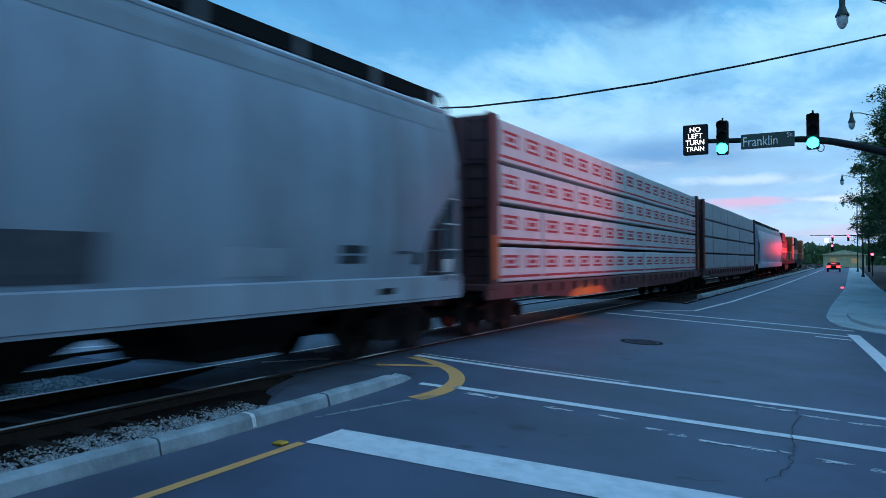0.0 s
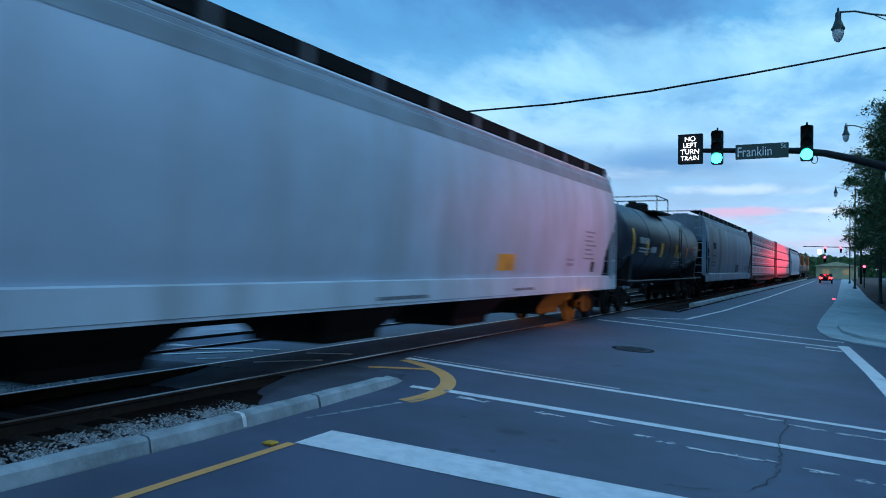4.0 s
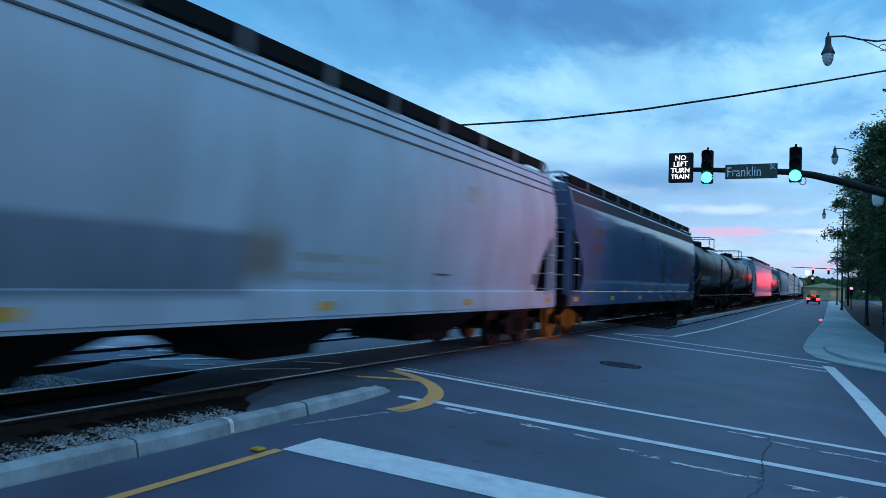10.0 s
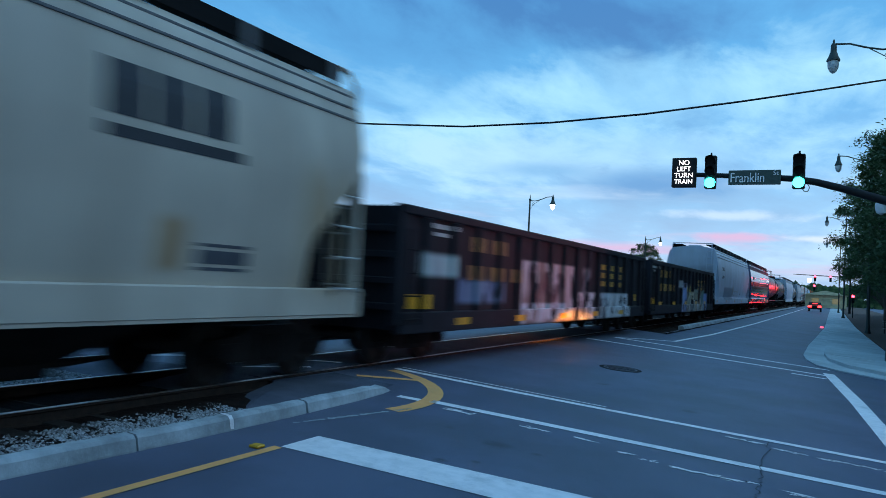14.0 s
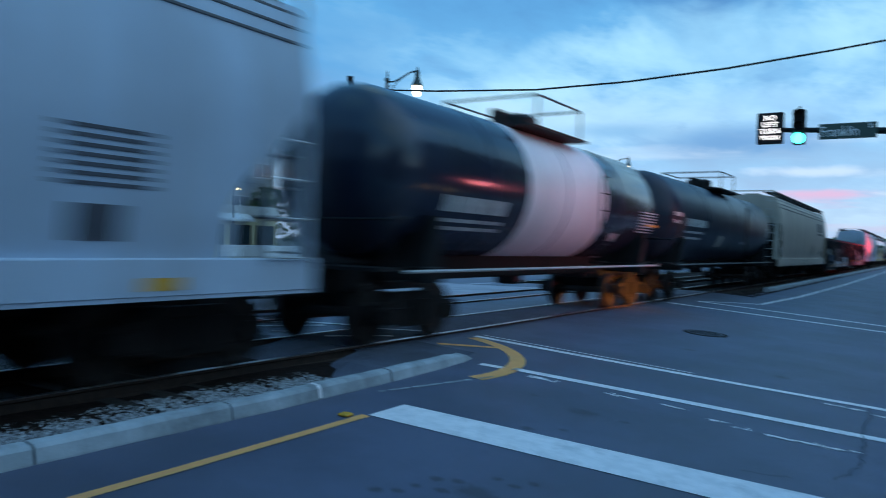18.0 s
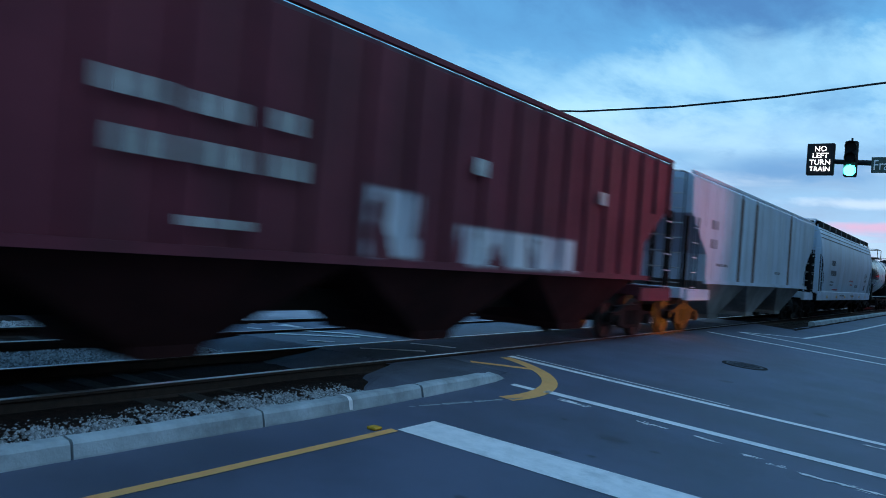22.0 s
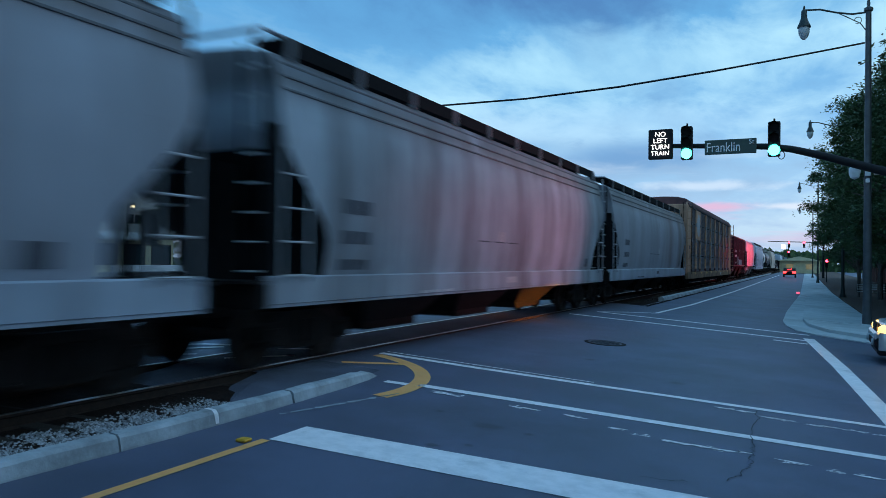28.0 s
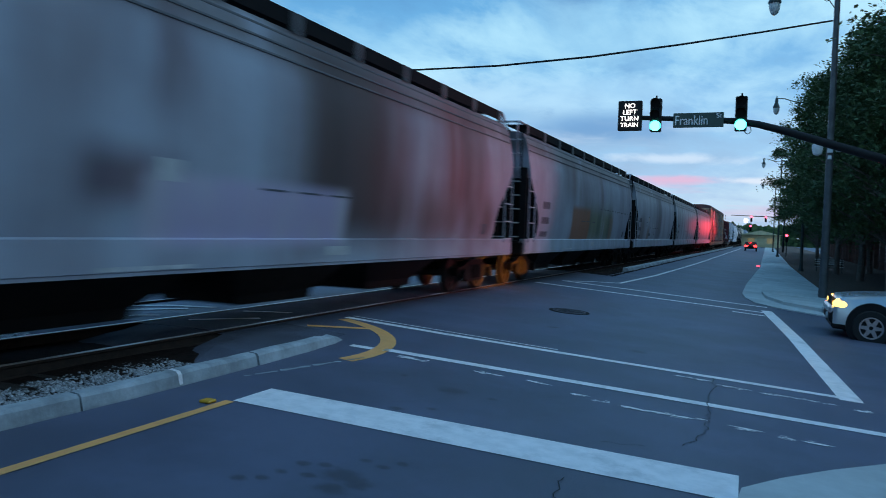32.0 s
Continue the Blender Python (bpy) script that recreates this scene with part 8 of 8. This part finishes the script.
# ---- trees, buildings, far end ----
def leaf_mesh(name, seed, h, spread, base, n):
    """Crown of small leaves: flattened sprays gathered at the limb ends, with gaps between them."""
    rng = random.Random(seed)
    cl = []
    for k in range(210):
        t = rng.random() ** 0.85
        z = base + (h - base) * t
        rr = spread * (0.30 + 0.70 * math.sin(math.pi * min(1, 0.16 + 0.80 * t))) * rng.uniform(0.15, 1.0) ** 0.6
        a = rng.uniform(0, 6.283)
        cl.append((rr * math.cos(a), rr * math.sin(a), z, rng.uniform(0.30, 0.80)))
    vs, fs = [], []
    for k in range(n):
        cx, cy, cz, cr = cl[k % len(cl)]
        out = Vector((cx, cy, 0.35 * spread)).normalized()
        d = Vector((rng.gauss(0, 0.52), rng.gauss(0, 0.52), rng.gauss(0, 0.30))) * cr
        d += out * rng.uniform(-0.25, 0.35) * cr
        d.z -= 0.35 * (d.x * d.x + d.y * d.y) / cr
        p = Vector((cx, cy, cz)) + d
        u = Vector((rng.gauss(0, 1), rng.gauss(0, 1), rng.gauss(-0.3, 0.45))).normalized()
        v = u.cross(Vector((rng.gauss(0, 0.6), rng.gauss(0, 0.6), 1))).normalized()
        s = rng.uniform(0.05, 0.11)
        b = len(vs)
        vs += [tuple(p - u * s), tuple(p + v * s * 0.5), tuple(p + u * s), tuple(p - v * s * 0.5)]
        fs += [(b, b + 1, b + 2, b + 3)]
    me = bpy.data.meshes.new(name)
    me.from_pydata(vs, [], fs)
    me.materials.append(M["leaf"])
    return me, cl


def tree(x, y, z0, variant, scale, label):
    me, tm = SHARED["tree%d" % variant]
    t = thing("tree", label, "tree", "street trees", at=pose(x, y, z0, 0, 0, (x * 53 + y * 31) % 360) @ Matrix.Scale(scale, 4))
    share("trunk", tm, t, Matrix())
    share("crown", me, t, Matrix(), "dense dark green leaves")


def build_trees():
    for v, (h, sp, base) in enumerate(((12.0, 4.3, 2.6), (11.0, 4.0, 2.4), (12.8, 4.6, 2.9))):
        me, cl = leaf_mesh("crown", 40 + v, h, sp, base, 52000)
        bm = bmesh.new()
        tube(bm, [(0, 0, -0.1), (0.05, 0, 1.5), (-0.05, 0.1, 3.5), (0.1, 0, 6), (0, 0, h * 0.85)], 0.19, 8, 0.04)
        rng = random.Random(v)
        for cx, cy, cz, cr in cl[::4]:
            z0 = max(1.9, cz - rng.uniform(1.2, 2.4))
            tube(bm, [(0, 0, min(z0, h * 0.8)), (cx * 0.5, cy * 0.5, (z0 + cz) / 2 + 0.2), (cx, cy, cz)], 0.06, 5, 0.015)
        SHARED["tree%d" % v] = (me, mesh("trunk", bm, "bark", True))
    k = 0
    for x, y, s in ((15.6, 33.0, 1.3), (13.2, 40.0, 1.12), (16.8, 38.5, 1.15), (12.9, 49, 1.12), (16.5, 47, 1.15), (12.3, 57, 1.0), (12.0, 74, 0.95), (14.8, 62, 1.1), (13.4, 83, 0.95), (14.0, 96, 0.95), (14.8, 112, 0.95), (17.5, 31.0, 1.4), (18.5, 40, 1.1)):
        tree(x, y, gz(x) + 0.1, k % 3, s, "dark green street tree in a mulch bed beside the sidewalk")
        k += 1
    for x, y, s in ((-38.5, 22.2, 0.42), (-39, 20.2, 0.46), (-38, 17.8, 0.46), (-40, 14, 0.55), (-36, 42, 0.45), (-39, 50, 0.5), (-40, 60, 0.55), (-16.9, 112, 0.66), (-19.2, 118, 0.6), (-24, 165, 0.6), (-34, 150, 0.6)):
        tree(x, y, gz(x), k % 3, s, "dark tree beyond the tracks")
        k += 1
    # far woods
    rng = random.Random(77)
    vs, fs = [], []
    for i in range(9000):
        x = rng.uniform(-170, 60)
        y = 330 + rng.uniform(-25, 25)
        top = 7 + 3.0 * noise.noise((x * 0.06, y * 0.03, 0)) + 2.0 * noise.noise((x * 0.25, 3, 0))
        z = rng.uniform(-1, max(2, top))
        a = rng.uniform(0, 3.14)
        s = rng.uniform(0.6, 1.5)
        b = len(vs)
        vs += [(x - s * math.cos(a), y - s * math.sin(a), z), (x, y, z - s * 0.7), (x + s * math.cos(a), y + s * math.sin(a), z + rng.uniform(-.4, .4)), (x, y, z + s * 0.8)]
        fs.append((b, b + 1, b + 2, b + 3))
    me = bpy.data.meshes.new("far_woods")
    me.from_pydata(vs, [], fs)
    me.materials.append(M["leaf"])
    tagged(new("far_woods", me), "dark far line of woods beyond the street end", "woods", "", "stuff")


def facade(b, origin, along, wide, high, rows, cols, wmat, glass, ww, wh, z0, name="window"):
    """Windows in a wall: origin at its left foot, along a unit direction; each a recessed pane in a frame."""
    a = Vector(along)
    nrm = Vector((a.y, -a.x, 0))
    for r in range(rows):
        for c in range(cols):
            p = Vector(origin) + a * (wide * (c + 0.5) / cols) + Vector((0, 0, z0 + r * (high - z0) / rows))
            at = Matrix.Translation(p) @ Matrix(((a.x, nrm.x, 0, 0), (a.y, nrm.y, 0, 0), (0, 0, 1, 0), (0, 0, 0, 1)))
            bm = bmesh.new()
            box(bm, -ww / 2 - 0.08, ww / 2 + 0.08, -0.02, 0.05, -0.08, 0.0)
            box(bm, -ww / 2 - 0.08, ww / 2 + 0.08, -0.02, 0.05, wh, wh + 0.08)
            box(bm, -ww / 2 - 0.08, -ww / 2, -0.02, 0.05, 0, wh)
            box(bm, ww / 2, ww / 2 + 0.08, -0.02, 0.05, 0, wh)
            box(bm, -0.03, 0.03, -0.02, 0.04, 0, wh)
            w = part(name, bm, wmat, b, at=at)
            bm = bmesh.new()
            box(bm, -ww / 2, ww / 2, -0.02, 0.02, 0, wh)
            part("pane", bm, glass, w)


def build_buildings():
    # brick building behind the trees
    b = thing("brick_building", "dark brick building with tall windows behind the trees", "building", at=pose(17.0, 27.5, -0.75))
    bm = bmesh.new()
    box(bm, 0, 14, 0, 120, 0, 11.0, 0.05)
    part("wall", bm, "brick", b)
    bm = bmesh.new()
    box(bm, -0.3, 14.3, -0.3, 120.3, 11.0, 11.4, 0.05)
    part("cornice", bm, "stucco", b)
    facade(b, (-0.01, 60, 0), (0, -1, 0), 60, 7.0, 1, 16, "white", "glass", 1.5, 3.2, 0.9)
    for k in range(33):
        bm = bmesh.new()
        box(bm, -0.35, 0.0, k * 3.75 - 0.25, k * 3.75 + 0.25, 0, 10.9, 0.02)
        part("pilaster", bm, "brick", b)
    t = thing("sign_panel", "dark red sign panel on a brick wall", "sign", at=pose(14.2, 29.5, gz(14.2)))
    bm = bmesh.new()
    box(bm, -0.05, 0.05, -0.6, 0.6, 2.9, 3.9, 0.02)
    part("panel", bm, "markred", t)
    bm = bmesh.new()
    box(bm, -0.06, 0.06, -0.06, 0.06, 0, 2.9)
    part("post", bm, "black", t)
    # bench
    t = thing("bench", "pale park bench on the sidewalk", "bench", at=pose(12.0, 59, gz(12.0) + 0.15))
    for k in range(3):
        bm = bmesh.new()
        box(bm, -0.9, 0.9, -0.05 + k * 0.16, 0.07 + k * 0.16, 0.43, 0.46)
        part("seat_slat", bm, "sidewalk", t)
    for k in range(3):
        bm = bmesh.new()
        box(bm, -0.9, 0.9, 0.42, 0.45, 0.58 + k * 0.15, 0.68 + k * 0.15)
        part("back_slat", bm, "sidewalk", t)
    for x in (-0.8, 0.8):
        bm = bmesh.new()
        box(bm, x - 0.03, x + 0.03, -0.05, 0.47, 0, 0.43)
        box(bm, x - 0.03, x + 0.03, 0.42, 0.47, 0.43, 1.05)
        part("leg", bm, "black", t)
    # brick office building beyond the tracks, and the pale one farther along
    b = thing("office_building", "dark brown brick office building with pale upper windows beyond the tracks", "building", at=pose(-46, 24.6, -0.5))
    bm = bmesh.new()
    box(bm, -2.5, 0, 0, 6.2, 0, 8.2, 0.05)
    part("wall", bm, "brick", b)
    bm = bmesh.new()
    box(bm, -2.7, 0.25, -0.2, 6.4, 8.2, 8.6, 0.05)
    part("parapet", bm, "brick", b, "brick roof edge")
    facade(b, (0.01, 0.4, 0), (0, 1, 0), 5.6, 8.4, 1, 2, "black", "glass", 1.7, 0.95, 6.1)
    facade(b, (0.01, 0.4, 0), (0, 1, 0), 5.6, 5.0, 1, 2, "black", "glass", 2.2, 2.4, 0.9)
    b = thing("apartment_building", "grey building with a white roof edge and bands of windows", "building", at=pose(-47, 31.2, -0.5))
    bm = bmesh.new()
    box(bm, -14, 0, 0, 22, 0, 10.9, 0.05)
    part("wall", bm, "stucco", b)
    bm = bmesh.new()
    box(bm, -14.3, 0.5, -0.3, 22.3, 10.9, 11.6, 0.05)
    part("roof_edge", bm, "white", b, "white roof edge")
    facade(b, (0.01, 0, 0), (0, 1, 0), 22, 11.2, 3, 8, "white", "glass", 1.9, 1.3, 1.3)
    b = thing("store_building", "low pale storefront with a white awning beyond the tracks", "building", at=pose(-31, 31.6, -0.4))
    bm = bmesh.new()
    box(bm, -6, 0, 0, 6.6, 0, 3.3, 0.05)
    part("wall", bm, "tanwall", b)
    bm = bmesh.new()
    loft(bm, [[(-0.1, y, 3.05), (0.9, y, 3.0), (0.9, y, 3.14), (-0.1, y, 3.62)] for y in (0.2, 3.7)])
    part("awning", bm, "white", b, "white sloping awning")
    bm = bmesh.new()
    loft(bm, [[(-6.3, y, 3.3), (0.3, y, 3.3), (-0.4, y, 4.1), (-5.6, y, 4.1)] for y in (-0.2, 6.8)])
    part("roof", bm, "stucco", b)
    facade(b, (0.01, 0, 0), (0, 1, 0), 6.6, 3.0, 1, 3, "black", "glass", 1.5, 1.2, 1.5)
    bm = bmesh.new()
    box(bm, 2.2, 2.5, -0.4, 6.8, 0.7, 1.45, 0.03)
    part("low_wall", bm, "white", b, "low white wall before the storefront")
    t = thing("car_park_lamp", "slim dark lamp post with a small lit head", "street lamp", at=pose(-30.2, 33.6, -0.4))
    bm = bmesh.new()
    tube(bm, [(0, 0, 0), (0, 0, 5.2)], 0.05, 6)
    part("post", bm, "black", t)
    bm = bmesh.new()
    box(bm, -0.1, 0.1, 0.0, 0.5, 5.15, 5.3, 0.03)
    h = part("lamp_head", bm, "black", t)
    bm = bmesh.new()
    box(bm, -0.08, 0.14, 0.22, 0.46, 5.06, 5.16, 0.02)
    part("lens", bm, "lamplit", h, "small glowing lens")
    # speed sign and low kerb of the car park
    t = thing("speed_sign", "white speed limit sign on a thin post", "road sign", at=pose(-35.0, 22.3, gz(-35)))
    bm = bmesh.new()
    tube(bm, [(0, 0, 0), (0, 0, 3.1)], 0.03, 6)
    part("post", bm, "pole", t)
    bm = bmesh.new()
    box(bm, -0.012, 0.012, -0.33, 0.33, 2.2, 3.05, 0.008)
    pl = part("plate", bm, "white", t, "white sign plate")
    text_part("number", "25", 0.46, "mark", pl, pose(0.018, 0, 2.45, 90, 0, 90), "dark number")
    for z, w in ((2.9, 0.4), (2.76, 0.34)):
        bm = bmesh.new()
        box(bm, 0.012, 0.018, -w / 2, w / 2, z, z + 0.07)
        part("word_bar", bm, "mark", pl)
    bm = bmesh.new()
    box(bm, -37.5, -36.2, 6, 24, -0.5, -0.22, 0.05)
    single("car_park_kerb", bm, "concrete", "pale kerb of the car park beyond the tracks", "kerb", "structure")
    # lit building at the street end
    b = thing("street_end_building", "low lit building at the end of the street", "building", at=pose(2, 205, -0.4))
    bm = bmesh.new()
    box(bm, 0, 9, 0, 10, 0, 3.1, 0.05)
    part("wall", bm, "tanwall", b)
    bm = bmesh.new()
    loft(bm, [[(-0.5, y, 3.1), (9.5, y, 3.1), (4.5, y, 4.2)] for y in (-1.2, 11)])
    part("roof", bm, "tanwall", b, "yellowish gable roof")
    # two added glowing panes for the warm light on this wall
    facade(b, (0, -0.01, 0), (1, 0, 0), 9, 3.5, 1, 2, "tanwall", "wallglow", 1.6, 1.3, 1.0)
    # added unseen block behind the near sidewalk; its height limits skylight on the train
    b = thing("unseen_corner_block", "added brick block out of view behind the near sidewalk", "building", at=pose(12.5, -45, -0.75))
    bm = bmesh.new()
    box(bm, 0, 20, 0, 51, 0, 9.5, 0.05)
    part("wall", bm, "brick", b)
    bm = bmesh.new()
    box(bm, -0.3, 20.3, -0.3, 51.3, 9.5, 10, 0.05)
    part("cornice", bm, "stucco", b)
    facade(b, (-0.01, 51, 0), (0, -1, 0), 51, 9, 2, 12, "black", "glass", 1.5, 2.2, 1.0)
    # added block across the side street, out of view, to darken train reflections
    b = thing("unseen_street_block", "added brick block out of view that hides low sky from the train", "building", at=pose(46, -10, -0.9))
    bm = bmesh.new()
    box(bm, 0, 14, 0, 95, 0, 8.5, 0.05)
    part("wall", bm, "brick", b)
    bm = bmesh.new()
    box(bm, -0.3, 14.3, -0.3, 95.3, 8.5, 9, 0.05)
    part("cornice", bm, "stucco", b)
    facade(b, (-0.01, 95, 0), (0, -1, 0), 95, 8, 2, 20, "black", "glass", 1.5, 2.0, 1.0)
    # far signals
    t = thing("traffic_signal_mast", "far traffic signal mast with glowing red lights", "traffic signal", at=pose(10.5, 140, gz(10.5)))
    bm = bmesh.new()
    lathe(bm, ((0.2, 0), (0.12, 6.4), (0, 6.42)), (0, 0, 0), 8)
    part("pole", bm, "black", t)
    bm = bmesh.new()
    tube(bm, [(0, 0, 6.1), (-8.5, 0, 6.3)], 0.1, 6, 0.06)
    part("arm", bm, "black", t)
    for x in (-5.2, -2.9):
        signal_head(t, pose(x, -0.1, 5.75), 0, "far_red")
    bm = bmesh.new()
    box(bm, -6.35, -5.75, -0.2, -0.05, 5.0, 5.75, 0.03)
    part("lit_sign", bm, "led", t, "white lit sign box")
    bm = bmesh.new()
    tube(bm, [(-5.25, -0.1, 6.2), (-5.25, -0.1, 4.6)], 0.05, 6)
    part("hanger", bm, "black", t)
    signal_head(t, pose(-5.25, -0.12, 4.16), 0, "far_red")
    t = thing("traffic_signal", "far pedestal signal with a red light on the sidewalk", "traffic signal", at=pose(10.2, 104, gz(10.2)))
    bm = bmesh.new()
    tube(bm, [(0, 0, 0), (0, 0, 2.6)], 0.06, 8)
    part("post", bm, "black", t)
    signal_head(t, pose(0, -0.1, 2.5), 0, "far_red")
    # the marker's reflected light is put in as emission
    t = thing("kerb_marker", "small red marker at the kerb, its reflected glint given as emission", "marker", at=pose(7.4, 59, gz(7.4)))
    bm = bmesh.new()
    box(bm, -0.12, 0.12, -0.04, 0.04, 0.05, 0.17, 0.03)
    part("lens", bm, "pinkglow", t)


build_trees()
build_buildings()
stones()
build_track("railway_track", 0.0)
build_track("railway_track", -3.5)


# ---- what moves ----
def motions():
    for car, front in TRAIN:
        walk(car, [(t, pose(0, front + SPEED * t, 0)) for t in range(-2, 35)])
    # wheels: rolling without slip on the rails
    masters = {}
    step = 1 / 30
    for w, k in WHEELS:
        if k not in masters:
            rows = [(i * step, pose(0, k, 0.46, -degrees_at(i * step), 0, 0)) for i in range(961)]
            walk(w, rows)
            masters[k] = w
        else:
            src = masters[k].animation_data
            w.rotation_mode = "QUATERNION"
            d = w.animation_data_create()
            d.action = src.action
            d.action_slot = src.action_slot
    rest = pose(9.32, 20.35, gz(10.3) + 0.0, 0, 3.7, 0) @ Matrix.Translation((0, 0, -0.03))
    back = pose(11.2, 20.35, gz(12.0) + 0.02, 0, 3.0, 0)
    walk(SUV, [(0, back), (18.0, back), (21.0, pose(10.2, 20.35, gz(11.1) + 0.01, 0, 3.7, 0)), (24.0, rest), (26.0, rest), (28.0, rest), (30.0, rest), (32.0, rest)])


def degrees_at(t):
    return math.degrees(SPEED * t / 0.46) % 360


motions()
